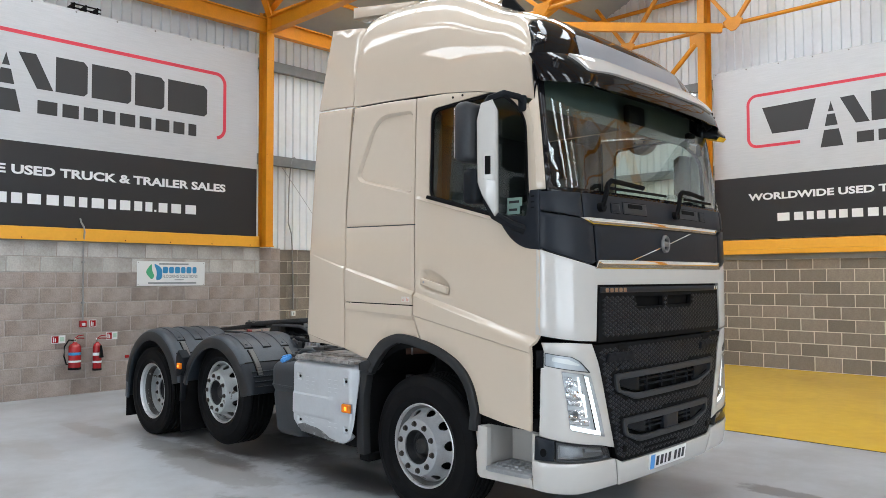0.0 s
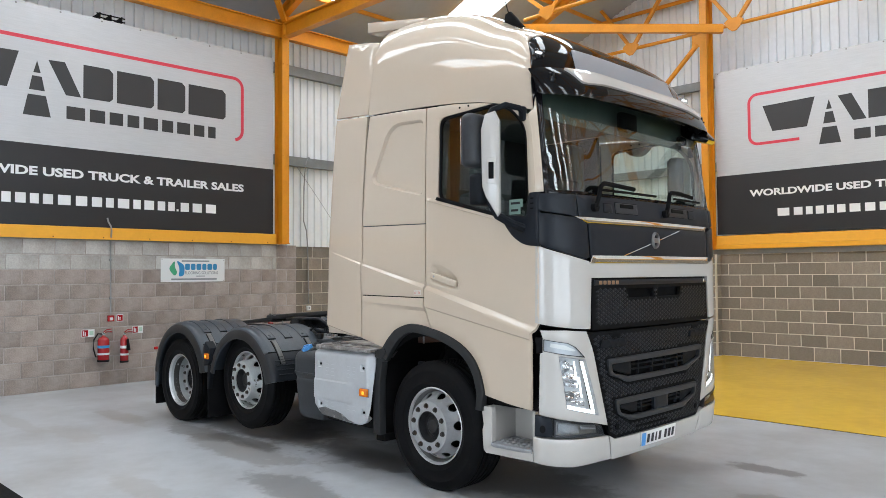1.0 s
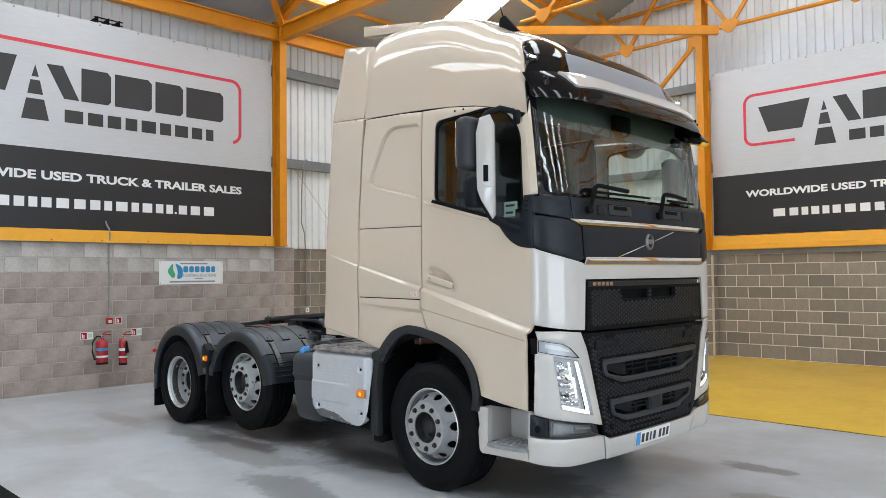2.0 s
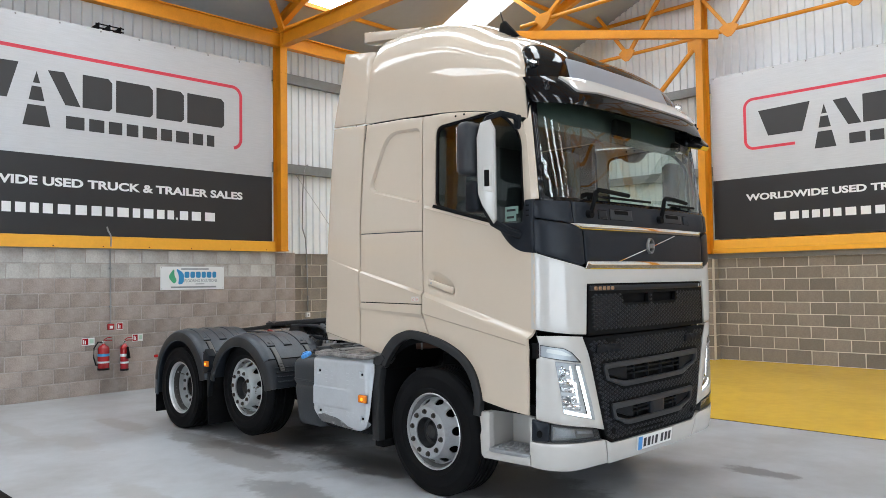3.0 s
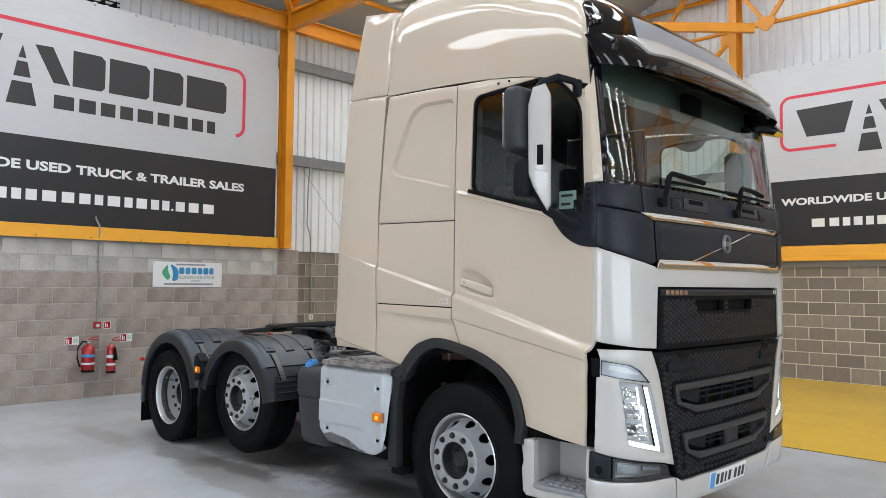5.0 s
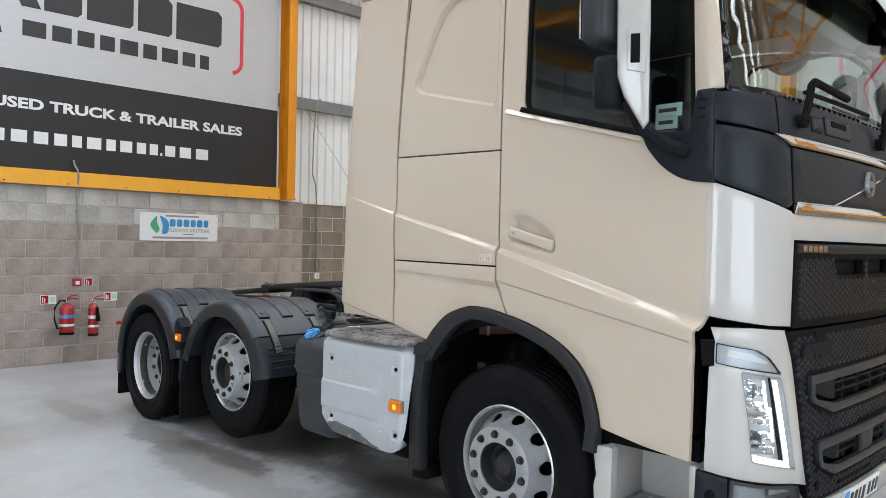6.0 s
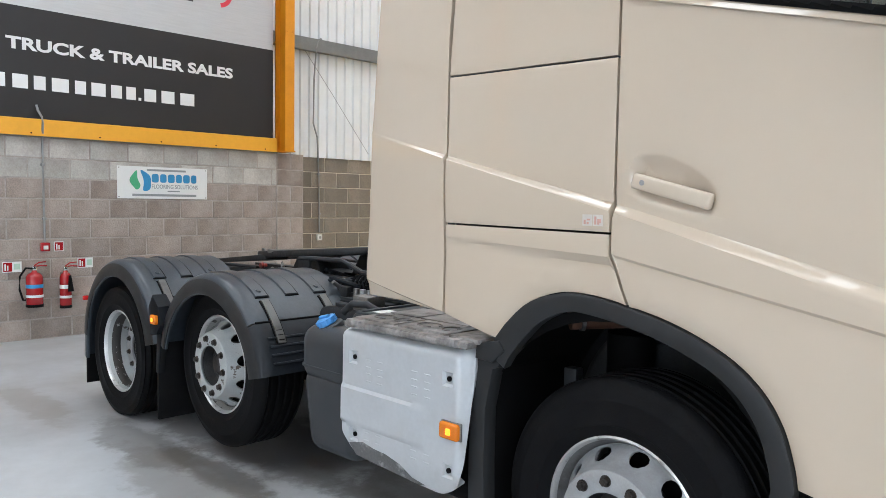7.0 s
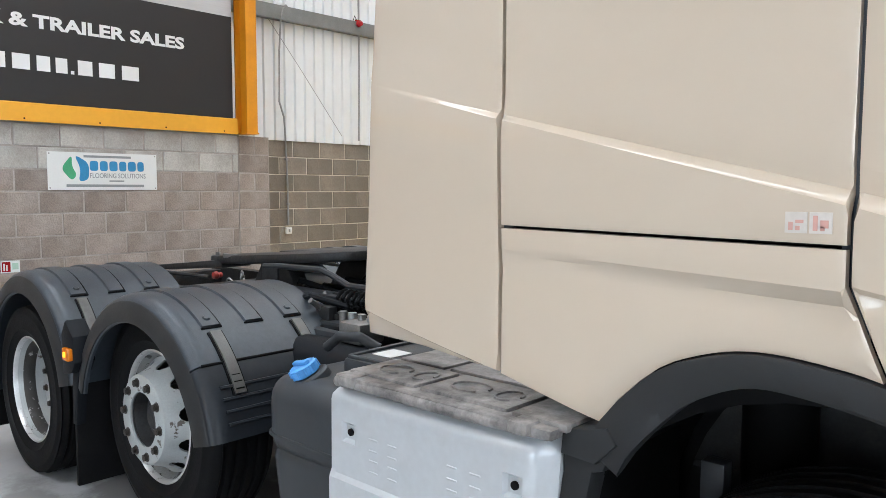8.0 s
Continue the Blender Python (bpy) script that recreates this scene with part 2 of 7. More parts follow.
BLOCK = material("concrete_block", (0.302, 0.248, 0.216), 0.9, vary=0.30, scale=6, bump=0.7, bump_scale=70, island=0.20, dirt=(0.41, 0.37, 0.34), dirt_amount=0.42, dirt_scale=3.2, dirt_edge=(0.50, 0.74))
BLOCK_PALE = material("pale_concrete_block", (0.47, 0.455, 0.425), 0.9, vary=0.2, scale=5, bump=0.6, bump_scale=80, island=0.14, dirt=(0.27, 0.235, 0.21), dirt_amount=0.75, dirt_scale=2.8, dirt_edge=(0.46, 0.72))
BLOCK_BROWN = material("brown_concrete_block", (0.228, 0.197, 0.162), 0.9, vary=0.26, scale=5, bump=0.6, bump_scale=80, island=0.26, dirt=(0.13, 0.112, 0.095), dirt_amount=0.6, dirt_scale=2.4)
MORTAR = material("grey_mortar", (0.39, 0.35, 0.32), 0.95, vary=0.25, scale=7, bump=0.4, bump_scale=120, dirt=(0.20, 0.17, 0.155), dirt_amount=0.75, dirt_scale=2.5)
MORTAR_PALE = material("pale_mortar", (0.62, 0.555, 0.46), 0.95, vary=0.12, scale=9, bump=0.4, bump_scale=120)
CLAD = material("white_cladding", (0.76, 0.775, 0.785), 0.45, vary=0.04, scale=1.2, dirt=(0.62, 0.62, 0.61), dirt_amount=0.35, dirt_scale=1.5)
ROOF = material("roof_liner", (0.37, 0.385, 0.40), 0.6, vary=0.05, scale=0.8)
ORANGE = material("orange_steel", (0.68, 0.262, 0.009), 0.42, vary=0.08, scale=4, dirt=(0.46, 0.165, 0.008), dirt_amount=0.35, dirt_scale=3)
ORANGE_BAND = material("orange_sheet", (0.78, 0.37, 0.025), 0.5, vary=0.06, scale=2, bump=0.1, bump_scale=6)
GALV = material("galvanised_steel", (0.22, 0.23, 0.23), 0.5, metal=0.5, vary=0.15, scale=8)
CONDUIT = material("conduit_steel", (0.30, 0.30, 0.30), 0.45, metal=0.5, vary=0.15, scale=15)
BANNER = material("silver_banner", (0.535, 0.542, 0.555), 0.44, metal=0.3, vary=0.09, scale=1.2, stretch=(3, 3, 40), rough_vary=0.15, bump=0.08, bump_scale=0.7)
BANNER_BLACK = material("black_banner", (0.017, 0.0168, 0.0182), 0.42, vary=0.1, scale=3)
BANNER_INK = material("banner_dark_grey", (0.030, 0.030, 0.031), 0.45, vary=0.06)
BANNER_RED = material("banner_red", (0.68, 0.045, 0.075), 0.45, vary=0.05)
WHITE_INK = material("white_ink", (0.78, 0.78, 0.78), 0.5, vary=0.03)
RED = material("extinguisher_red", (0.36, 0.010, 0.014), 0.23, vary=0.06, coat=0.4)
SIGN_WHITE = material("white_vinyl", (0.74, 0.75, 0.74), 0.4, vary=0.03)
SIGN_BLUE = material("sign_blue", (0.03, 0.25, 0.50), 0.4)
SIGN_GREEN = material("sign_green", (0.06, 0.36, 0.18), 0.4)
SIGN_GREY = material("sign_grey", (0.25, 0.27, 0.28), 0.5)
SKY_SHEET = glowing("translucent_roof_sheet", (0.84, 0.93, 1.01), SKYLIGHT)
# glow of the fill panels added behind the camera
FILL_EAST = glowing("added_fill_east", (0.83, 0.92, 1.01), FILL_STRENGTH)
FILL_SOUTH = glowing("added_fill_south", (0.83, 0.92, 1.01), FILL_STRENGTH * 1.2)


# ---- building blocks ----
def mesh_of(bm, name, mat, smooth=True, sharp=35):
    bmesh.ops.remove_doubles(bm, verts=bm.verts, dist=0.00005)
    if smooth:
        lim = radians(sharp)
        for f in bm.faces:
            f.smooth = True
        for e in bm.edges:
            e.smooth = len(e.link_faces) == 2 and e.calc_face_angle(3.0) < lim
    me = bpy.data.meshes.new(name)
    bm.to_mesh(me)
    bm.free()
    me.materials.append(mat)
    return me


def part(name, bm, mat, parent=None, label="", smooth=True, sharp=35):
    ob = new(name, mesh_of(bm, name, mat, smooth, sharp))
    if parent:
        ob.parent = parent
    if label:
        ob["label"] = label
    return ob


def empty(name, label, category, at=(0, 0, 0), group="", kind=""):
    ob = new(name)
    ob.location = at
    return tagged(ob, label, category, group, kind)


def cube(bm, x0, x1, y0, y1, z0, z1, bev=0.0, seg=2):
    r = bmesh.ops.create_cube(bm, size=1, matrix=Matrix.Translation(((x0 + x1) / 2, (y0 + y1) / 2, (z0 + z1) / 2)) @ Matrix.Diagonal((abs(x1 - x0), abs(y1 - y0), abs(z1 - z0), 1)))
    if bev:
        es = list({e for v in r["verts"] for e in v.link_edges})
        bmesh.ops.bevel(bm, geom=es, offset=bev, segments=seg, affect="EDGES", profile=0.5)
    return bm


def box(x0, x1, y0, y1, z0, z1, bev=0.0, seg=2):
    return cube(bmesh.new(), x0, x1, y0, y1, z0, z1, bev, seg)


def rod(bm, a, b, r, n=10, r2=None):
    a, b = Vector(a), Vector(b)
    m = Matrix.Translation((a + b) / 2) @ (b - a).to_track_quat("Z", "Y").to_matrix().to_4x4()
    bmesh.ops.create_cone(bm, cap_ends=True, segments=n, radius1=r, radius2=r if r2 is None else r2, depth=(b - a).length, matrix=m)
    return bm


def tube(bm, pts, r, n=8):
    """A bent pipe through points, with round joints."""
    pts = [Vector(p) for p in pts]
    rings = []
    for i, p in enumerate(pts):
        d = (pts[min(i + 1, len(pts) - 1)] - pts[max(i - 1, 0)]).normalized()
        q = d.to_track_quat("Z", "Y").to_matrix()
        rings.append([bm.verts.new(p + q @ Vector((r * math.cos(2 * math.pi * k / n), r * math.sin(2 * math.pi * k / n), 0))) for k in range(n)])
    for a, b in zip(rings, rings[1:]):
        for k in range(n):
            bm.faces.new((a[k], a[(k + 1) % n], b[(k + 1) % n], b[k]))
    bm.faces.new(rings[0][::-1]), bm.faces.new(rings[-1])
    return bm


def beam(bm, a, b, w, h, up=(0, 0, 1), flange=0.0, web=0.0):
    """A straight box or I section from a to b, w wide and h high."""
    a, b = Vector(a), Vector(b)
    d = (b - a).normalized()
    s = d.cross(Vector(up)).normalized()
    u = s.cross(d).normalized()

    def bar(w0, w1, h0, h1):
        vs = [bm.verts.new(p + s * ww + u * hh) for p in (a, b) for ww, hh in ((w0, h0), (w1, h0), (w1, h1), (w0, h1))]
        for f in ((3, 2, 1, 0), (4, 5, 6, 7), (0, 1, 5, 4), (1, 2, 6, 5), (2, 3, 7, 6), (3, 0, 4, 7)):
            bm.faces.new([vs[i] for i in f])
    if flange:
        bar(-w / 2, w / 2, -h / 2, -h / 2 + flange), bar(-w / 2, w / 2, h / 2 - flange, h / 2), bar(-web / 2, web / 2, -h / 2 + flange, h / 2 - flange)
    else:
        bar(-w / 2, w / 2, -h / 2, h / 2)
    return bm


def prism(pts, y0, y1, bev=0.0, axis="y"):
    """A polygon in (x, z) pulled from y0 to y1 (axis y), or in (y, z) pulled along x (axis x), or (x, y) along z."""
    bm = bmesh.new()
    put = {"y": lambda a, b, c: (a, c, b), "x": lambda a, b, c: (c, a, b), "z": lambda a, b, c: (a, b, c)}[axis]
    lo = [bm.verts.new(put(a, b, y0)) for a, b in pts]
    hi = [bm.verts.new(put(a, b, y1)) for a, b in pts]
    n = len(pts)
    caps = [bm.faces.new(lo), bm.faces.new(hi[::-1])]
    for i in range(n):
        bm.faces.new((lo[i], hi[i], hi[(i + 1) % n], lo[(i + 1) % n]))
    bmesh.ops.recalc_face_normals(bm, faces=bm.faces)
    if bev:
        es = list({e for f in caps for e in f.edges})
        bmesh.ops.bevel(bm, geom=es, offset=bev, segments=2, affect="EDGES", profile=0.5)
    return bm


def lathe(prof, n=48, centre=(0, 0, 0), closed=False):
    """Turns (y, r) pairs round the y axis."""
    bm = bmesh.new()
    cx, cy, cz = centre
    rings = [[bm.verts.new((cx + r * math.cos(2 * math.pi * k / n), cy + y, cz + r * math.sin(2 * math.pi * k / n))) for k in range(n)] for y, r in prof]
    pairs = list(zip(rings, rings[1:])) + ([(rings[-1], rings[0])] if closed else [])
    for a, b in pairs:
        for k in range(n):
            bm.faces.new((a[k], a[(k + 1) % n], b[(k + 1) % n], b[k]))
    bmesh.ops.recalc_face_normals(bm, faces=bm.faces)
    return bm


def inside(p, poly):
    x, y = p
    hit = False
    j = len(poly) - 1
    for i in range(len(poly)):
        (xi, yi), (xj, yj) = poly[i], poly[j]
        if (yi > y) != (yj > y) and x < (xj - xi) * (y - yi) / (yj - yi) + xi:
            hit = not hit
        j = i
    return hit


def edge_distance(p, poly):
    best = 9
    for (ax, ay), (bx, by) in zip(poly, poly[1:] + poly[:1]):
        dx, dy = bx - ax, by - ay
        t = max(0, min(1, ((p[0] - ax) * dx + (p[1] - ay) * dy) / (dx * dx + dy * dy + 1e-12)))
        best = min(best, math.hypot(p[0] - ax - t * dx, p[1] - ay - t * dy))
    return best


def rounded(pts, r=0.03, n=5):
    """The polygon with its corners rounded; r may be a list."""
    out = []
    k = len(pts)
    for i, p in enumerate(pts):
        rr = r[i] if isinstance(r, (list, tuple)) else r
        a, p, b = Vector(pts[i - 1]), Vector(p), Vector(pts[(i + 1) % k])
        da, db = (a - p), (b - p)
        q = min(rr, da.length * 0.49, db.length * 0.49)
        if q < 0.002:
            out.append(tuple(p))
            continue
        s, e = p + da.normalized() * q, p + db.normalized() * q
        for j in range(n + 1):
            t = j / n
            out.append(tuple((1 - t) ** 2 * s + 2 * t * (1 - t) * p + t * t * e))
    return out


def dense(poly, step):
    out = []
    for a, b in zip(poly, poly[1:] + poly[:1]):
        m = max(1, int(math.hypot(b[0] - a[0], b[1] - a[1]) / step))
        out += [(a[0] + (b[0] - a[0]) * i / m, a[1] + (b[1] - a[1]) * i / m) for i in range(m)]
    return out


from mathutils.geometry import delaunay_2d_cdt


def sheet(outline, where, pitch=0.05, thick=0.02, holes=(), lines=(), lip=0.004, both=False):
    """A panel: the outline (with holes) meshed finely and laid on the surface that where(u, v) gives; its edges are rounded over and turned in by thick."""
    out = dense(outline, pitch)
    area = sum(a[0] * b[1] - a[1] * b[0] for a, b in zip(out, out[1:] + out[:1]))
    if area < 0:
        out = out[::-1]
    rings = [out] + [dense(h, pitch) for h in holes]
    pts, edges = [], []
    for ring in rings:
        s = len(pts)
        pts += ring
        edges += [(s + i, s + (i + 1) % len(ring)) for i in range(len(ring))]
    if lip:
        inset = 0.008
        for k, ring in enumerate(rings):
            n = len(ring)
            a2 = sum(a[0] * b[1] - a[1] * b[0] for a, b in zip(ring, ring[1:] + ring[:1]))
            sgn = (1 if a2 > 0 else -1) * (1 if k == 0 else -1)
            for i in range(n):
                dx, dy = ring[(i + 1) % n][0] - ring[i - 1][0], ring[(i + 1) % n][1] - ring[i - 1][1]
                l = math.hypot(dx, dy) or 1
                pts.append((ring[i][0] - sgn * dy / l * inset, ring[i][1] + sgn * dx / l * inset))
    guides = []
    for line in lines:
        run = []
        for a, b in zip(line, line[1:]):
            m = max(1, int(math.hypot(b[0] - a[0], b[1] - a[1]) / pitch))
            run += [(a[0] + (b[0] - a[0]) * i / m, a[1] + (b[1] - a[1]) * i / m) for i in range(m)]
        run.append(tuple(line[-1]))
        guides.append([tuple(p) for p in line])
        s = len(pts)
        pts += run
        edges += [(s + i, s + i + 1) for i in range(len(run) - 1)]

    def near_guide(p):
        for g in guides:
            for (ax, ay), (bx, by) in zip(g, g[1:]):
                dx, dy = bx - ax, by - ay
                t = max(0, min(1, ((p[0] - ax) * dx + (p[1] - ay) * dy) / (dx * dx + dy * dy + 1e-12)))
                if math.hypot(p[0] - ax - t * dx, p[1] - ay - t * dy) < 0.022:
                    return True
        return False
    xs, ys = [p[0] for p in out], [p[1] for p in out]
    nx, ny = int((max(xs) - min(xs)) / pitch), int((max(ys) - min(ys)) / pitch)
    for i in range(1, nx + 1):
        for j in range(1, ny + 1):
            p = (min(xs) + (max(xs) - min(xs)) * (i + 0.5 * (j % 2)) / (nx + 1), min(ys) + (max(ys) - min(ys)) * j / (ny + 1))
            if inside(p, out) and edge_distance(p, out) > pitch * 0.4 and not any(inside(p, h) or edge_distance(p, list(h)) < pitch * 0.4 for h in holes):
                if not near_guide(p):
                    pts.append(p)
    vs, _, tris, _, _, _ = delaunay_2d_cdt([Vector(p) for p in pts], edges, [], 0, 1e-5)
    bm = bmesh.new()
    rim = [list(r) for r in rings]
    e = 0.002

    def lay(u, v, deep):
        p = Vector(where(u, v))
        n = (Vector(where(u + e, v)) - p).cross(Vector(where(u, v + e)) - p)
        n = n.normalized() if n.length > 1e-12 else Vector((0, 0, 0))
        return p - n * deep
    border = {(round(p[0], 5), round(p[1], 5)) for r in rings for p in r}
    top, low = {}, {}
    for t in tris:
        c = (sum(vs[i][0] for i in t) / 3, sum(vs[i][1] for i in t) / 3)
        if not inside(c, out) or any(inside(c, h) for h in rings[1:]):
            continue
        for i in t:
            if i not in top:
                edge = (round(vs[i][0], 5), round(vs[i][1], 5)) in border
                top[i] = bm.verts.new(lay(vs[i][0], vs[i][1], lip if edge else 0))
        try:
            bm.faces.new([top[i] for i in t])
        except ValueError:
            pass
    if thick:
        key = {v: i for i, v in top.items()}
        for ed in [x for x in bm.edges if len(x.link_faces) == 1]:
            l = ed.link_loops[0]
            a, b = l.vert, l.link_loop_next.vert
            for v in (a, b):
                if v not in low:
                    i = key[v]
                    low[v] = bm.verts.new(lay(vs[i][0], vs[i][1], thick))
            bm.faces.new((b, a, low[a], low[b]))
        if both:
            for f in [f for f in bm.faces if all(v in key for v in f.verts)]:
                q = []
                for v in f.verts:
                    if v not in low:
                        i = key[v]
                        low[v] = bm.verts.new(lay(vs[i][0], vs[i][1], thick))
                    q.append(low[v])
                bm.faces.new(q[::-1])
    return bm


def curve_at(table, x):
    """A smooth curve through (x, value) pairs."""
    n = len(table)
    if x <= table[0][0]:
        return table[0][1]
    if x >= table[-1][0]:
        return table[-1][1]
    for i in range(n - 1):
        x0, y0 = table[i]
        x1, y1 = table[i + 1]
        if x <= x1:
            def slope(j):
                a, b = table[max(j - 1, 0)], table[min(j + 1, n - 1)]
                return (b[1] - a[1]) / (b[0] - a[0])
            t, h = (x - x0) / (x1 - x0), x1 - x0
            return (2 * t ** 3 - 3 * t * t + 1) * y0 + (t ** 3 - 2 * t * t + t) * h * slope(i) + (3 * t * t - 2 * t ** 3) * y1 + (t ** 3 - t * t) * h * slope(i + 1)


def writing(text, height, width, mat, name, parent, place, thick=0.002, bold=0.0):
    """Raised letters of the built-in font, fitted into width x height, lying in the local x, y plane of the pose."""
    cu = bpy.data.curves.new(name, "FONT")
    cu.body, cu.extrude, cu.offset, cu.resolution_u = text, 0.01, bold, 3
    tmp = bpy.data.objects.new(name, cu)
    me = bpy.data.meshes.new_from_object(tmp)
    bpy.data.objects.remove(tmp)
    xs, ys = [v.co.x for v in me.vertices], [v.co.y for v in me.vertices]
    x0, y0 = min(xs), min(ys)
    me.transform(Matrix.Diagonal((width / (max(xs) - x0), height / (max(ys) - y0), thick / 0.02, 1)) @ Matrix.Translation((-x0, -y0, 0.01)))
    me.transform(place)
    me.materials.clear()
    me.materials.append(mat)
    ob = new(name, me)
    ob.parent = parent
    return ob


# ---- the hall ----
XW, YW, XE, YS = -7.76, 9.6, 16.0, -14.0      # inner faces of the block walls
EAVE, RIDGE = 6.55, 3.95


def roof_z(x):
    return EAVE + 0.40 * (12.05 - abs(x - RIDGE))


tagged(part("floor", box(-8.6, XE + 0.3, YS - 0.3, 3.28, -0.2, 0.0), FLOOR, smooth=False), "grey painted concrete floor, stained and scuffed, with shade painted in under the truck", "floor", kind="structure")
tagged(part("floor_yellow", box(-8.6, XE + 0.3, 3.33, 10.3, -0.2, 0.0), YELLOW_FLOOR, smooth=False), "glossy yellow painted floor area", "floor", kind="structure")
tagged(part("floor_strip", box(-7.0, -1.95, -4.6, -3.485, 0.0005, 0.004, 0.001), MATT, smooth=False), "dark rubber strip lying on the grey floor", "floor strip", kind="structure")
for crack in ([(-1.62, -3.10), (-1.5, -3.02), (-1.42, -3.05), (-1.30, -3.0)], [(-0.75, -2.60), (-0.55, -2.42), (-0.42, -2.40), (-0.2, -2.18)]):
    path = dense(crack + crack[::-1], 0.03)[:-1]
    half = len(path) // 2
    lo = [(x, y - random.uniform(0.001, 0.006)) for x, y in path[:half]]
    hi = [(x, y + random.uniform(0.001, 0.006)) for x, y in path[:half]]
    tagged(part("floor_crack", prism(lo + hi[::-1], 0.0004, 0.0012, axis="z"), GREASE, smooth=False), "thin dark crack in the concrete floor", "crack", kind="structure")
tagged(part("floor_joint", box(-8.6, XE + 0.3, 3.28, 3.33, -0.2, -0.004), MATT, smooth=False), "dark joint strip between grey and yellow floor", "floor joint", kind="structure")


def slab(name, x0, x1, y0, y1, z0, z1, mat, label, cat):
    return tagged(part(name, box(x0, x1, y0, y1, z0, z1), mat, smooth=False), label, cat, kind="structure")


# mortar cores of the block walls; the blocks stand 6 mm proud of them
wall_w = slab("wall_west", -8.45, XW - 0.006, YS, 2.36, 0, 2.25, MORTAR, "grey concrete block wall with two paler top courses", "wall")
pier_w = slab("wall_west_pier", -8.45, XW - 0.006, 2.366, 2.80, 0, 2.25, MORTAR, "block pier below the orange column", "pier")
wall_w2 = slab("wall_west_recess", -8.45, -8.16, 2.806, 10.3, 0, 2.25, MORTAR_PALE, "brown concrete block wall with pale mortar", "wall")
wall_n = slab("wall_north", -8.15, XE + 0.3, YW + 0.006, 10.3, 0, 2.05, MORTAR_PALE, "brown concrete block wall with pale mortar", "wall")
pier_n = slab("wall_north_pier", -3.0, -2.58, 9.326, YW, 0, 2.05, MORTAR_PALE, "block pier below the orange column", "pier")
# unseen east and south walls behind the camera, with openings added for fill light
east = bmesh.new()
for y0, y1, z0, z1 in ((YS, -9.0, 0, 6.6), (2.0, YW, 0, 6.6), (-9.0, 2.0, 5.0, 6.6)):
    cube(east, XE, XE + 0.3, y0, y1, z0, z1)
tagged(part("wall_east", east, CLAD, smooth=False), "unseen white clad wall with a wide opening added for fill light", "wall", kind="structure")
south = prism([(-8.45, 0), (-8.45, roof_z(-8.45)), (RIDGE, roof_z(RIDGE)), (XE + 0.3, roof_z(XE + 0.3)), (XE + 0.3, 0), (7.0, 0), (7.0, 4.8), (2.0, 4.8), (2.0, 0)], YS - 0.3, YS)
tagged(part("wall_south", south, CLAD, smooth=False), "unseen white clad wall with an opening added for fill light", "wall", kind="structure")
# glowing panels added outside both openings to brighten truck and walls
tagged(part("backdrop", box(-4, 12, YS - 4.2, YS - 4, -1, 8), FILL_SOUTH, smooth=False), "glowing fill panel added outside the unseen door opening", "daylight", kind="structure")
tagged(part("backdrop", box(XE + 4, XE + 4.2, -14, 7, -1, 8), FILL_EAST, smooth=False), "glowing fill panel added outside the unseen door opening", "daylight", kind="structure")
tagged(part("ground", box(-4, XE + 4.0, YS - 4.0, YS - 0.3, -0.25, -0.05), FLOOR, smooth=False), "unseen concrete ground added outside the door openings", "ground", kind="structure")
tagged(part("ground", box(XE + 0.3, XE + 4.0, YS - 0.3, 7, -0.25, -0.05), FLOOR, smooth=False), "unseen concrete ground added outside the door openings", "ground", kind="structure")


def corrugated(along, fixed, a0, a1, z0, top, pitch=0.165):
    """Trapezoidal cladding sheet up to top(a). along 'y': in the plane x = fixed, looking to +x; 'x': in y = fixed, looking to -y."""
    bm = bmesh.new()
    rib = ((0, 0.0), (0.60, 0.0), (0.66, 0.035), (0.94, 0.035))
    pts = []
    a = a0
    while a < a1:
        pts += [(a + f * pitch, d) for f, d in rib if a + f * pitch <= a1]
        a += pitch

    def at(p, d, z):
        return (fixed - d, p, z) if along == "y" else (p, fixed + d, z)
    cols = [[bm.verts.new(at(p, d, z)) for z in (z0, top(p))] for p, d in pts]
    back = [[bm.verts.new(at(p, 0.07, z)) for z in (z0, top(p))] for p, d in pts[::40] + pts[-1:]]
    for c, e in zip(cols, cols[1:]):
        bm.faces.new((c[0], e[0], e[1], c[1]))
    for c, e in zip(back, back[1:]):
        bm.faces.new((e[0], c[0], c[1], e[1]))
    return bm


tagged(part("cladding_west", corrugated("y", -8.12, YS, 10.2, 2.25, lambda a: EAVE + 0.1), CLAD, smooth=False), "white corrugated metal wall cladding", "cladding", kind="structure")
tagged(part("cladding_north", corrugated("x", 9.92, -8.2, XE, 2.05, lambda a: roof_z(a) + 0.02), CLAD, smooth=False), "white corrugated metal wall cladding", "cladding", kind="structure")
slab("trim_north", -8.15, XE, 9.56, 9.62, 2.05, 2.15, GALV, "grey steel angle on top of the block wall", "trim")
slab("trim_west", -8.15, -7.74, YS, 2.36, 2.25, 2.262, GALV, "thin metal capping on the block wall", "trim")

# roof sheets with strips of translucent sheet between them, the strips running down the slope
SLOPES = (
    (-8.5, -7.3, 3.2, RIDGE, ((-9.4, -8.2), (-5.7, -4.5), (-1.6, -0.4), (2.75, 3.75), (5.85, 6.85))),
    (RIDGE, 7.6, 14.6, XE + 0.3, ((-8.2, -7.4), (-4.4, -3.6), (-0.6, 0.2), (2.9, 3.5), (5.6, 6.2), (7.9, 8.5))),
)


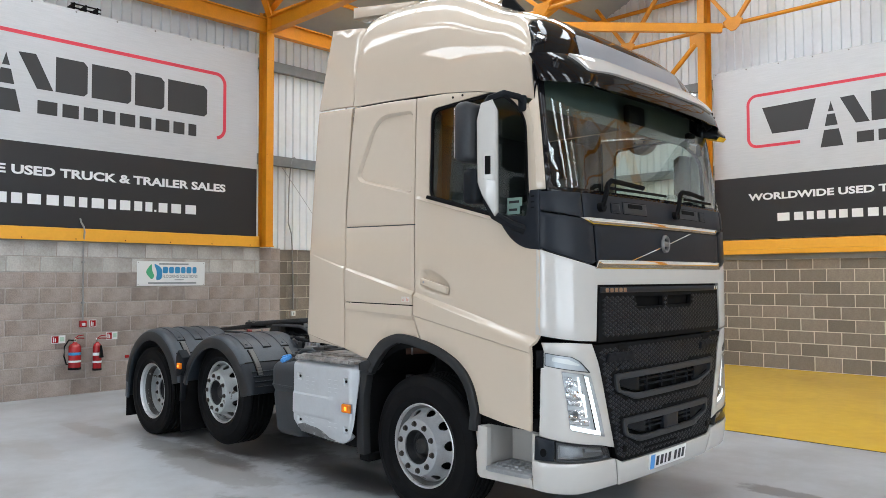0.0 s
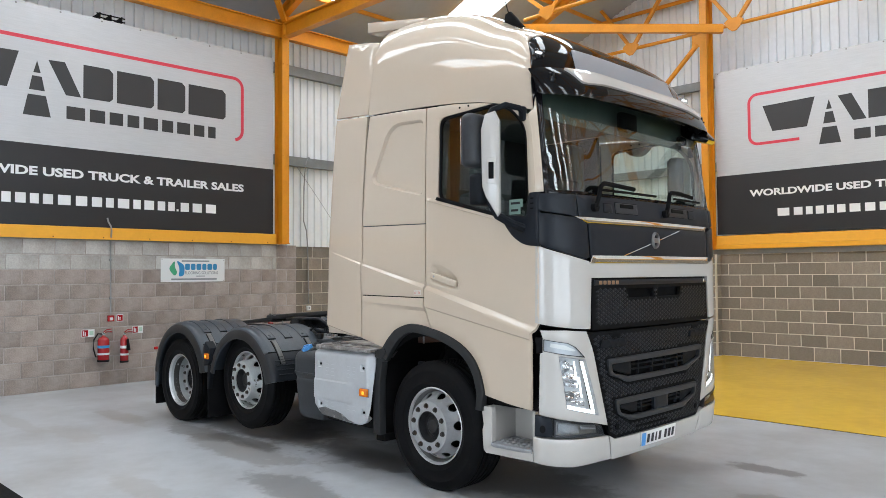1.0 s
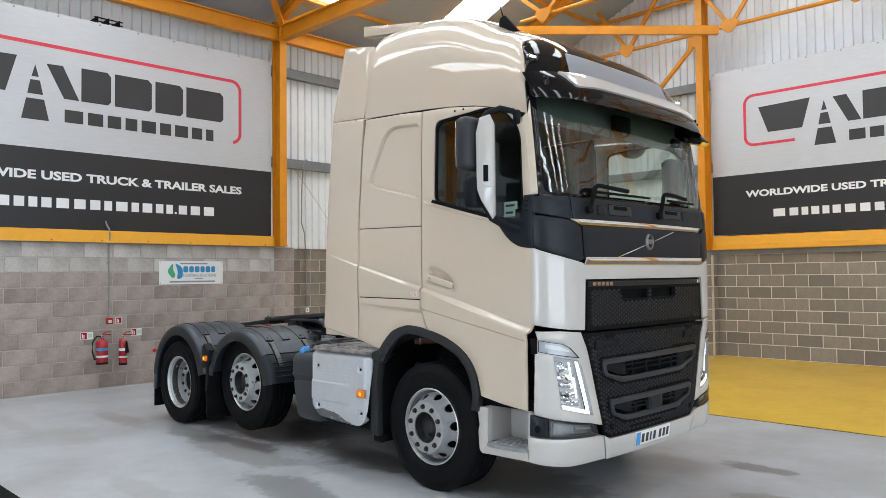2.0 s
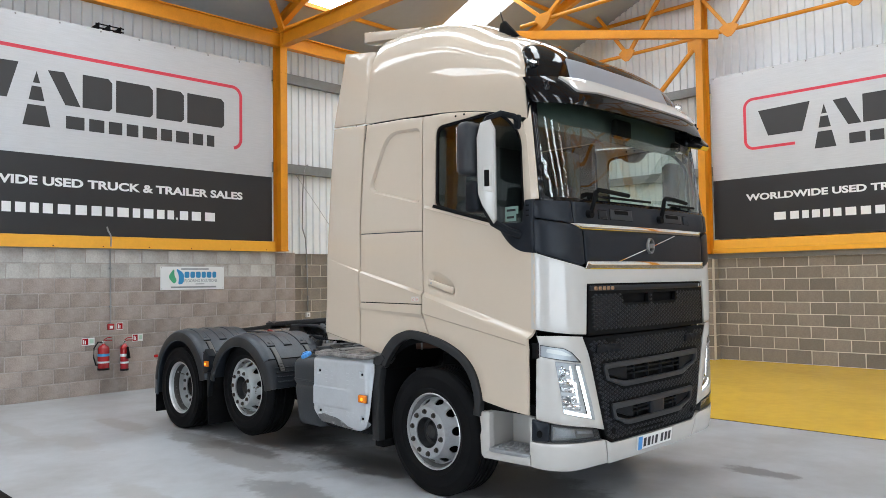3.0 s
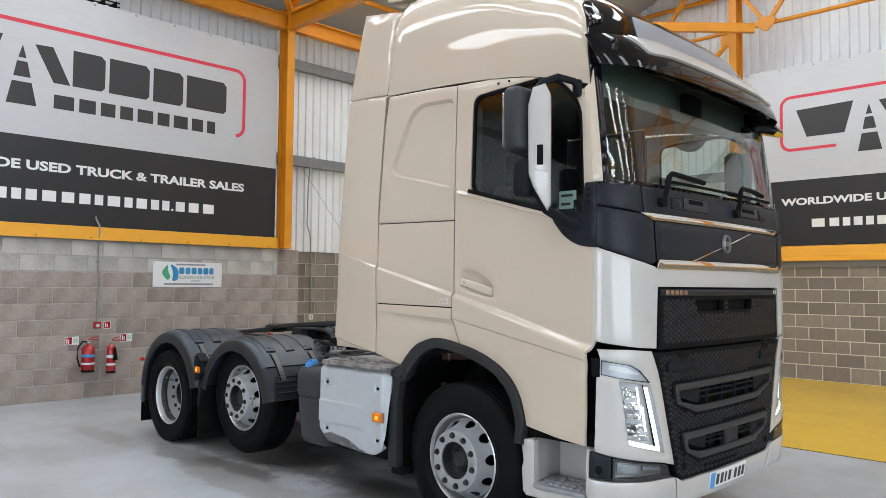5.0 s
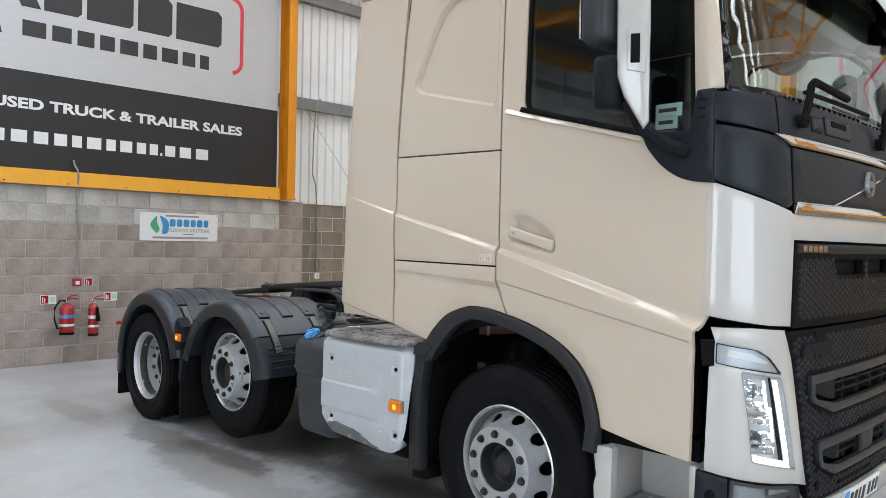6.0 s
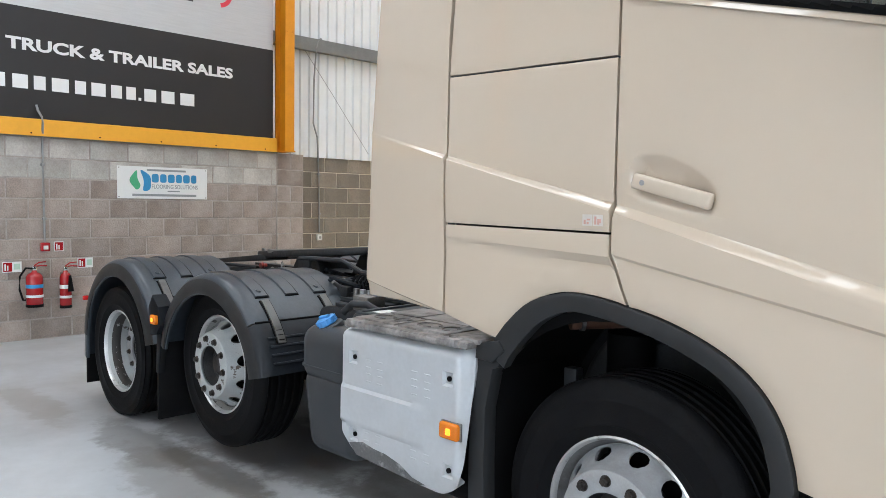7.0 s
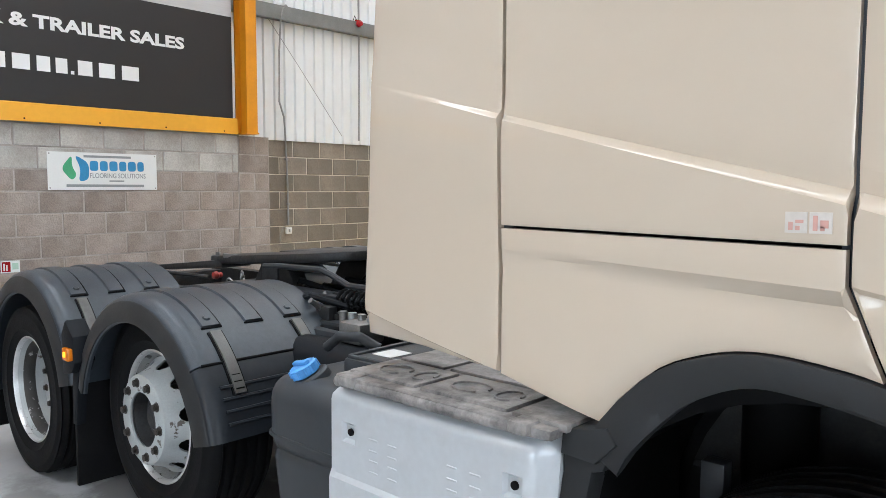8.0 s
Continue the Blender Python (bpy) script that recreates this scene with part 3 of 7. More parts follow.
def roof_piece(bm, x0, x1, y0, y1, t=0.1, lift=0.0):
    vs = [bm.verts.new((x, y, roof_z(x) + lift + dz)) for dz in (0, t) for x, y in ((x0, y0), (x1, y0), (x1, y1), (x0, y1))]
    for f in ((3, 2, 1, 0), (4, 5, 6, 7), (0, 1, 5, 4), (1, 2, 6, 5), (2, 3, 7, 6), (3, 0, 4, 7)):
        bm.faces.new([vs[i] for i in f])


roof = bmesh.new()
pane = 0
for x0, lit0, lit1, x1, strips in SLOPES:
    edges_y = [YS - 0.3] + [e for strip in strips for e in strip] + [10.3]
    for i in range(0, len(edges_y), 2):
        roof_piece(roof, x0, x1, edges_y[i], edges_y[i + 1])
    for y0, y1 in strips:
        roof_piece(roof, x0, lit0, y0, y1), roof_piece(roof, lit1, x1, y0, y1)
        b = bmesh.new()
        roof_piece(b, lit0, lit1, y0, y1, 0.02, 0.06)
        pane += 1
        tagged(part(f"window_{pane}", b, SKY_SHEET, smooth=False), "translucent rooflight sheet bright with daylight", "rooflight", kind="structure")
tagged(part("ceiling", roof, ROOF, smooth=False), "pale lined metal roof", "ceiling", kind="structure")

# steel frame
CX, CY = -7.68, 2.433
col = beam(bmesh.new(), (CX, CY, 2.262), (CX, CY, 6.5), 0.146, 0.256, up=(1, 0, 0), flange=0.016, web=0.012)
cube(col, CX - 0.14, CX + 0.14, CY - 0.085, CY + 0.085, 2.263, 2.28)
for z in (3.9, 5.6, 6.1):
    for y in (-0.045, 0.045):
        rod(col, (CX + 0.126, CY + y, z), (CX + 0.142, CY + y, z), 0.012, 6)
tagged(part("column", col, ORANGE, smooth=False), "orange painted steel column standing on the block wall", "column", kind="structure")
NX, NY = -2.71, 9.40
col = beam(bmesh.new(), (NX, NY, 2.15), (NX, NY, 8.6), 0.146, 0.30, up=(0, 1, 0), flange=0.016, web=0.012)
tagged(part("column", col, ORANGE, smooth=False), "orange painted steel column against the white cladding", "column", kind="structure")
# the next column along the clad wall, with its knee brace
col = beam(bmesh.new(), (6.5, NY, 2.06), (6.5, NY, 9.0), 0.30, 0.36, up=(0, 1, 0), flange=0.016, web=0.012)
tagged(part("column", col, ORANGE, smooth=False), "wide orange steel column against the white cladding", "column", kind="structure")
tagged(part("column_brace", beam(bmesh.new(), (6.4, NY - 0.1, 8.3), (3.2, NY - 0.1, 6.7), 0.2, 0.22), ORANGE, smooth=False), "orange steel brace from the column's head", "brace", kind="structure")
eave = beam(bmesh.new(), (CX, YS, 6.24), (CX, YW, 6.24), 0.14, 0.27, flange=0.02, web=0.02)
tagged(part("eaves_beam", eave, ORANGE, smooth=False), "orange steel eaves beam along the wall", "beam", kind="structure")
for yy in (-9.4, CY - 6.0):
    tagged(part("column", beam(bmesh.new(), (CX, yy, 2.262), (CX, yy, 6.5), 0.146, 0.256, up=(1, 0, 0), flange=0.016, web=0.012), ORANGE, smooth=False), "orange painted steel column along the wall", "column", kind="structure")
for yy in (-9.4, -3.4, CY):
    b = beam(bmesh.new(), (CX + 0.14, yy, 6.23), (XE, yy, 6.23), 0.15, 0.27, flange=0.02, web=0.02)
    tagged(part("tie_beam", b, ORANGE, smooth=False), "orange steel beam spanning the hall", "beam", kind="structure")
b = beam(bmesh.new(), (-7.55, 5.1, 6.88), (-2.25, 9.18, 6.55), 0.10, 0.17)
tagged(part("corner_strut", b, ORANGE, smooth=False), "orange steel strut across the corner", "beam", kind="structure")
# rafters and purlins
for yy in (-9.4, -3.4, CY, 8.0):
    b = beam(bmesh.new(), (-7.6, yy, roof_z(-7.6) - 0.16), (3.85, yy, roof_z(3.85) - 0.16), 0.12, 0.2, flange=0.015, web=0.015)
    beam(b, (4.05, yy, roof_z(4.05) - 0.16), (XE, yy, roof_z(XE) - 0.16), 0.12, 0.2, flange=0.015, web=0.015)
    tagged(part("rafter", b, ORANGE, smooth=False), "orange steel rafter under the roof", "beam", kind="structure")
for k in range(14):
    xx = -7.2 + 1.75 * k
    b = beam(bmesh.new(), (xx, YS, roof_z(xx) - 0.045), (xx, 10.0, roof_z(xx) - 0.045), 0.05, 0.075)
    tagged(part("purlin", b, ORANGE, smooth=False), "slim orange purlin under the roof", "purlin", kind="structure")
# plan bracing from the column head and further along
for yy in (CY, -3.4):
    for dy in (-3.2, 3.2):
        b = beam(bmesh.new(), (CX + 0.1, yy, 6.40), (-6.1, yy + dy * 0.5, roof_z(-6.1) - 0.13), 0.09, 0.09)
        tagged(part("roof_brace", b, ORANGE, smooth=False), "orange diagonal roof brace", "brace", kind="structure")


def lattice(name, y, z0, z1, x0, step, n, label):
    """A girder of tubes: bottom chord, zigzag and top chord, with gusset plates at the lower joints."""
    top = empty(name, label, "truss", (x0, y, z0), kind="structure")
    inv = Matrix.Translation((-x0, -y, -z0))
    def add(nm, bm):
        bm.transform(inv)
        part(nm, bm, ORANGE, top, smooth=nm.endswith("chord"))
    add("bottom_chord", rod(bmesh.new(), (x0 - 0.6, y, z0), (x0 + step * n, y, z0), 0.04))
    add("top_chord", rod(bmesh.new(), (x0 - 0.6, y, z1), (x0 + step * n, y, z1), 0.04))
    for k in range(n):
        xa = x0 + step * k
        for dx in (-0.5, 0.5):
            add("diagonal", beam(bmesh.new(), (xa, y, z0), (xa + dx * step, y, z1), 0.07, 0.07, up=(0, 1, 0)))
        add("gusset", prism([(xa - 0.2, z0 + 0.05), (xa - 0.1, z0 + 0.12), (xa + 0.1, z0 + 0.12), (xa + 0.2, z0 + 0.05), (xa + 0.12, z0 - 0.08), (xa + 0.04, z0 - 0.15), (xa - 0.04, z0 - 0.15), (xa - 0.12, z0 - 0.08)], y - 0.065, y - 0.045))
    return top


lattice("wind_girder", 9.40, 6.66, 8.25, -6.76, 2.33, 8, "orange tubular lattice girder along the clad wall")
lattice("roof_truss", 6.5, 6.80, 7.75, -4.55, 2.3, 8, "orange tubular roof truss")
b = rod(bmesh.new(), (-2.84, 9.30, 6.40), (-4.5, 9.36, 4.83), 0.05)
cube(b, -2.96, -2.785, 9.28, 9.30, 6.33, 6.58)
tagged(part("column_brace", b, ORANGE), "orange tubular brace bolted to the column", "brace", kind="structure")
tagged(part("girt", rod(bmesh.new(), (-8.0, 9.80, 7.57), (XE, 9.80, 7.57), 0.045), ORANGE), "thin orange rail along the clad wall", "rail", kind="structure")
for z in (3.89, 5.65):
    tagged(part("cladding_rail", box(-8.09, -7.98, YS, 10.0, z - 0.09, z + 0.09), GALV, smooth=False), "galvanised steel rail behind the cladding", "rail", kind="structure")
    tagged(part("cladding_rail", box(-8.0, XE, 9.78, 9.89, z - 0.09, z + 0.09), GALV, smooth=False), "galvanised steel rail behind the cladding", "rail", kind="structure")


# ---- the truck: surfaces ----
def front_x(z):
    return curve_at([(0.3, 1.27), (0.5, 1.305), (0.9, 1.31), (1.4, 1.31), (1.9, 1.305), (2.2, 1.285), (2.6, 1.215), (3.0, 1.14), (3.3, 1.05)], z)


def half_width(z):
    return curve_at([(0.3, 1.235), (0.6, 1.25), (2.0, 1.25), (2.5, 1.243), (3.1, 1.222), (3.7, 1.16)], z)


def corner_x(z):
    return curve_at([(0.3, 1.03), (2.0, 1.07), (2.5, 1.04), (3.0, 0.98), (3.3, 0.93)], z)


def front(t, z, out=0.0):
    """Point of the cab's front: t runs across, 0 at the middle, beyond 0.85 round the corner to 1.3 at the side."""
    w, b, s = half_width(z), 0.40, (1 if t > 0 else -1)
    f, c, bow = front_x(z), corner_x(z), 0.03
    if abs(t) <= 0.85:
        y = t * (w - b) / 0.85
        return (f - bow * (y / (w - b)) ** 2 + out, y, z)
    th = min(1.0, (abs(t) - 0.85) / 0.45) * math.pi / 2
    a = f - bow - c
    return (c + (a + out) * math.cos(th), s * (w - b + (b + out) * math.sin(th)), z)


def crease(x):
    return 1.575 - (0.252 if x < 0 else 0.277) * x


def crease_width(x):
    return curve_at([(-1.4, 0.012), (-0.78, 0.022), (0.0, 0.045), (0.5, 0.062), (1.1, 0.078)], x)


def fold(x):
    """The lower fold line on the locker, the door and the side fairing."""
    return (1.437 - 0.19 * x if x > -0.005 else 1.427 - 0.042 * x) if x > -0.79 else 1.20 - 0.145 * (x + 1.1)


RECESS = rounded([(-0.045, 2.915), (-0.44, 2.935), (-0.66, 2.50), (-0.62, 2.45), (-0.045, 2.31)], [0.05, 0.14, 0.06, 0.06, 0.05])


def smooth(a, b, x):
    t = max(0.0, min(1.0, (x - a) / (b - a)))
    return t * t * (3 - 2 * t)


ARCH_LINE = [(0.0, 0.612, 0.815), (0.1, 0.60, 0.88), (0.2, 0.565, 0.985), (0.3, 0.50, 1.08), (0.4, 0.40, 1.158), (0.52, 0.24, 1.228), (0.65, 0.06, 1.272), (0.75, -0.08, 1.294), (0.83, -0.19, 1.294), (0.9, -0.29, 1.268), (0.95, -0.37, 1.228), (0.98, -0.45, 1.155), (1.0, -0.505, 1.088)]
ARC = [(curve_at([(a, b) for a, b, c in ARCH_LINE], k / 56), curve_at([(a, c) for a, b, c in ARCH_LINE], k / 56)) for k in range(57)]


def off_arch(d):
    """A line round the wheel arch, d outside its edge."""
    return [(x + (x + 0.02) / math.hypot(x + 0.02, z - 0.72) * d, z + (z - 0.72) / math.hypot(x + 0.02, z - 0.72) * d) for x, z in ARC]


SCOOP = rounded([(0.035, 1.70), (0.07, 1.77), (0.17, 1.765), (0.28, 1.715), (0.35, 1.655), (0.35, 1.565), (0.27, 1.565), (0.06, 1.61)], 0.035)


def side_out(x, z):
    """How far the cab's side stands out from the plain wall of the cab."""
    d, w = z - crease(x), crease_width(x)
    step, dip = 0.022 * smooth(-1.36, -0.55, x), 0.007 * smooth(-1.0, 0.3, x)
    q = d / w
    if q < 0.6:
        o = step - (step + dip) * smooth(0.0, 0.6, q)
    else:
        o = -dip * (1 - smooth(0.6, 1.5, q))
    if d < 0:
        o -= 0.010 * smooth(-0.05, -0.40, d)
    d2 = fold(x) - z
    if d2 > 0 and x <= -0.79:
        o -= 0.016 * min(1.0, d2 / 0.010) + 0.012 * smooth(0.0, 0.09, d2)
    elif d2 > 0 and x < -0.008:
        g = 0.22 + 0.78 * smooth(-0.80, -0.05, x)
        o -= 0.022 * g * (min(1.0, d2 / (0.003 + 0.027 * g)) - 0.9 * smooth(0.03, 0.14, d2))
    elif d2 > 0:
        o -= 0.010 * (min(1.0, d2 / 0.010) - 0.6 * smooth(0.012, 0.12, d2))
    if -0.75 < x < 0 and 2.2 < z < 3.0:
        e = edge_distance((x, z), RECESS)
        e = e if inside((x, z), RECESS) else -e
        o -= 0.026 * smooth(-0.002, 0.012, e)
    if -0.6 < x < 0.7 and z < 1.36:
        e = min(math.hypot(x - a, z - b) for a, b in ARC)
        o -= 0.004 * (1 - smooth(0.020, 0.030, e))
    if 0 < x < 0.4 and 1.5 < z < 1.8:
        e = edge_distance((x, z), SCOOP)
        o -= 0.034 * smooth(0.0, 0.05, e) if inside((x, z), SCOOP) else 0
    return o


def side(sgn):
    def where(x, z):
        taper = 0.0 if x > -0.8 else 0.035 * ((-0.8 - x) / 0.5) ** 2
        p = (x, sgn * (half_width(z) + side_out(x, z) - taper), z)
        return p
    return where


KNOTS = [(0.0, -0.615, 3.908, 3.055, 1.222), (0.25, -0.25, 3.91, 3.03, 1.222), (0.45, 0.2, 3.823, 3.0, 1.222), (0.62, 0.58, 3.629, 2.955, 1.22),
         (0.76, 0.84, 3.516, 2.90, 1.215), (0.88, 1.03, 3.331, 2.85, 1.205), (1.0, 1.15, 3.01, 2.82, 1.20)]


def roof_at(u, v):
    """Cab roof: u from back (0) to the windscreen's top (1), v from side (-1) over the middle to side (1)."""
    X, T, S, W = (curve_at([(k[0], k[i]) for k in KNOTS], u) for i in (1, 2, 3, 4))
    n = 4.8
    a = (1 - abs(v)) * math.pi / 2
    c, s = max(math.cos(a), 1e-6), max(math.sin(a), 1e-6)
    y = W * c ** (2 / n) * (1 if v > 0 else -1)
    z = S + (T - S) * s ** (2 / n)
    x = X - 0.105 * u ** 3 * abs(y / W) ** 4 - 0.12 * max(0.0, 1 - 4 * u) * (T - z) / (T - S)
    return (x, y, z)


truck = empty("tractor_truck", "cream tractor unit with high sleeper cab parked on grey floor", "truck")
dark = "dark grey moulded plastic"

# inner structure, dark behind the panel gaps
part("cab_floor", box(-0.78, 0.9, -1.19, 1.19, 1.30, 1.42, 0.02), MATT, truck)
part("cab_back_wall", box(-0.80, -0.74, -1.08, 1.08, 1.3, 3.62, 0.02), CABIN, truck)
for s in (-1, 1):
    part("inner_side", box(-0.80, 0.02, s * 1.13, s * 1.19, 1.3, 3.06, 0.01), MATT, truck)
    part("inner_door", box(0.64, 1.02, s * 1.12, s * 1.18, 0.84, 2.02, 0.01), MATT, truck)
    part("inner_door", box(0.04, 0.636, s * 1.12, s * 1.18, 1.31, 2.02, 0.01), MATT, truck)
part("front_structure", box(0.66, 1.16, -0.90, 0.90, 0.46, 1.30, 0.03), MATT, truck)
part("bulkhead", box(0.9, 1.22, -0.95, 0.95, 1.30, 2.05, 0.03), MATT, truck)

WINDOW = rounded([(0.135, 2.27), (0.14, 2.90), (0.80, 2.93), (1.0, 2.72), (1.03, 2.06), (0.80, 2.085)], [0.05, 0.07, 0.22, 0.10, 0.02, 0.02])

def both_sides(name, outline, mat=PAINT, holes=(), lines=(), pitch=0.05, thick=0.025, label="", lip=0.0022):
    made = []
    for s in (-1, 1):
        w = side(s)
        f = (lambda u, v, w=w: w(u, v)) if s < 0 else (lambda u, v, w=w: w(-u, v))
        o, hs, ls = (outline, holes, lines) if s < 0 else ([(-a, b) for a, b in outline], [[(-a, b) for a, b in h] for h in holes], [[(-a, b) for a, b in l] for l in lines])
        made.append(part(name, sheet(o, f, pitch, thick, hs, ls, lip), mat, truck, label, sharp=30))
    return made


def along_crease(x0, x1, *qs):
    xs = [x0 + (x1 - x0) * i / 20 for i in range(21)]
    return [[(x, crease(x) + q * crease_width(x)) for x in xs] for q in qs]


def along_fold(x0, x1, *ds):
    return [[(x0 + (x1 - x0) * i / 8, fold(x0 + (x1 - x0) * i / 8) - d) for i in range(9)] for d in ds]


CREASE = (1.5, 1.0, 0.75, 0.6, 0.4, 0.2, 0.0, -0.3)
G, REAR, FRONT = 0.004, -0.012, -0.002
low_rear = [(REAR, 1.435), (0.052, 1.272)]
low_front = [(0.064, 1.268), (FRONT, 1.435)]
both_sides("door_panel", [(FRONT, 1.45), (FRONT, 3.0)] + [(0.3, 2.984), (0.58, 2.945), (0.80, 2.898), (0.93, 2.85), (1.0, 2.80), (1.045, 2.70), (1.075, 2.40), (1.105, 1.90), (1.102, 1.36), (1.042, 1.275), (1.04, 1.14), (1.03, 0.755), (0.83, 0.777)] + [p for p in ARC if p[0] > 0.075] + low_front,
           holes=[WINDOW], lines=along_crease(0.005, 1.085, *CREASE) + along_fold(0.01, 1.03, -0.012, 0.0, 0.010, 0.022) + [[(0.195 + (a - 0.195) * k, 1.66 + (b - 1.66) * k) for a, b in SCOOP + SCOOP[:1]] for k in (1.0, 0.88, 0.74)] + [[p for p in off_arch(d) if p[0] > 0.10 and p[1] > 0.85] for d in (0.020, 0.030)])
both_sides("sleeper_panel", [(-0.785, 2.10 + G), (REAR, 2.085 + G), (REAR, 3.0), (-0.25, 3.02), (-0.71, 3.042), (-0.74, 2.8)], lines=[[(-0.33 + (a + 0.33) * k, 2.63 + (b - 2.63) * k) for a, b in RECESS + RECESS[:1]] for k in (1.02, 0.99, 0.955)], pitch=0.04)
both_sides("locker_panel", [(-0.785, 1.515 + G), (REAR, 1.505 + G), (REAR, 2.085 - G), (-0.785, 2.10 - G)], lines=along_crease(-0.78, REAR - 0.004, *CREASE))
both_sides("lower_cab_panel", [(-0.785, 1.515 - G), (-0.785, 1.15)] + [p for p in reversed(ARC) if p[0] < 0.045] + low_rear[::-1] + [(REAR, 1.505 - G)], lines=along_fold(-0.78, -0.018, -0.012, 0.0, 0.012, 0.03, 0.042) + [[p for p in off_arch(d) if p[0] < 0.03] for d in (0.020, 0.030)])
both_sides("side_fairing", [(-1.375, 1.162), (-1.10, 1.168), (-0.796, 1.15), (-0.796, 2.2), (-0.745, 3.046), (-1.21, 3.082)], lines=along_crease(-1.36, -0.80, *CREASE) + along_fold(-1.36, -0.85, -0.012, 0.0, 0.010))
for s in (-1, 1):
    pts = [(-1.205, 3.10), (-0.742, 3.066), (-0.700, 3.30), (-0.662, 3.52), (-0.642, 3.68), (-1.055, 3.75)]
    part("upper_fairing", sheet(pts if s < 0 else [(-a, b) for a, b in pts], lambda u, v, s=s: (u if s < 0 else -u, s * (1.222 - 0.09 * max(0.0, -0.8 - (u if s < 0 else -u)) ** 2 - 0.055 * (v - 3.07) - 0.02 * smooth(-0.74, -0.63, (u if s < 0 else -u))), v), 0.06, 0.025, lip=0.0022), PAINT, truck)
# rubber seals set back in the gaps between the panels
for s in (-1, 1):
    for pts in ([(-0.03, 1.30), (0.02, 1.30), (0.02, 2.98), (-0.03, 2.98)], [(-0.81, 1.16), (-0.77, 1.16), (-0.77, 2.2), (-0.735, 2.98), (-0.76, 2.98), (-0.81, 2.2)], [(-0.78, 2.075), (-0.03, 2.06), (-0.03, 2.11), (-0.78, 2.125)]):
        q = pts if s < 0 else [(-a, b) for a, b in pts]
        part("panel_seal", sheet(q, lambda u, v, s=s: (u if s < 0 else -u, s * (half_width(v) - 0.020), v), 0.1, 0.012, lip=0), GUARD, truck)

BROW = [(0.985, 1.0), (0.913, 0.788), (0.86, 0.64), (0.806, 0.525), (0.785, 0.43), (0.772, 0.25), (0.72, 0.14), (0.62, 0.05)]
roof_out = [(0.0, -1.0), (0.0, 1.0)] + BROW + [(0.57, 0.0)] + [(u, -v) for u, v in reversed(BROW)]
part("cab_roof", sheet(roof_out, roof_at, 0.06, 0.02), PAINT, truck)
black_out = ([(u + 0.007, -v) for u, v in BROW] + [(0.577, 0.0)] + [(u + 0.007, v) for u, v in reversed(BROW)] + [(1.0, 1.0), (1.0, -1.0)])[::-1]
part("roof_front", sheet(black_out, roof_at, 0.05, 0.02), BLACK, truck, "black gloss panel above the windscreen")
part("sign_panel", sheet(rounded([(0.868, -0.18), (0.868, 0.18), (0.97, 0.22), (0.97, -0.22)], 0.008), lambda u, v: Vector(roof_at(u, v)) + Vector((0.012, 0, 0.012)), 0.05, 0.012), LIGHTBOX, truck, "pale grey sign panel")


def front_part(name, outline, mat, out=0.0, pitch=0.05, thick=0.025, holes=(), parent=None, label="", lip=0.004):
    return part(name, sheet(outline, lambda u, v: front(u, v, out), pitch, thick, holes, (), lip), mat, parent or truck, label)



# ---- wheels ----
def tyre(bm_width, R=0.505):
    w = bm_width / 2
    p = [(-w * 0.86, 0.292), (-w * 0.98, 0.32), (-w * 1.02, 0.338), (-w * 1.045, 0.342), (-w * 1.045, 0.352), (-w * 1.035, 0.356), (-w * 1.045, 0.385), (-w * 1.03, 0.42), (-w * 1.035, 0.424), (-w * 1.03, 0.434), (-w * 1.00, 0.440), (-w * 0.97, 0.465), (-w * 0.90, R - 0.018), (-w * 0.80, R - 0.004), (-w * 0.70, R)]
    for k in range(-2, 3):
        c = k * w * 0.33
        p += [(c - 0.012, R + 0.001), (c - 0.007, R - 0.013), (c + 0.007, R - 0.013), (c + 0.012, R + 0.001)]
    p += [(w * 0.70, R), (w * 0.80, R - 0.004), (w * 0.90, R - 0.018), (w * 0.97, 0.465), (w * 1.03, 0.42), (w * 1.04, 0.37), (w * 0.98, 0.32), (w * 0.86, 0.292)]
    return lathe(p, 72)


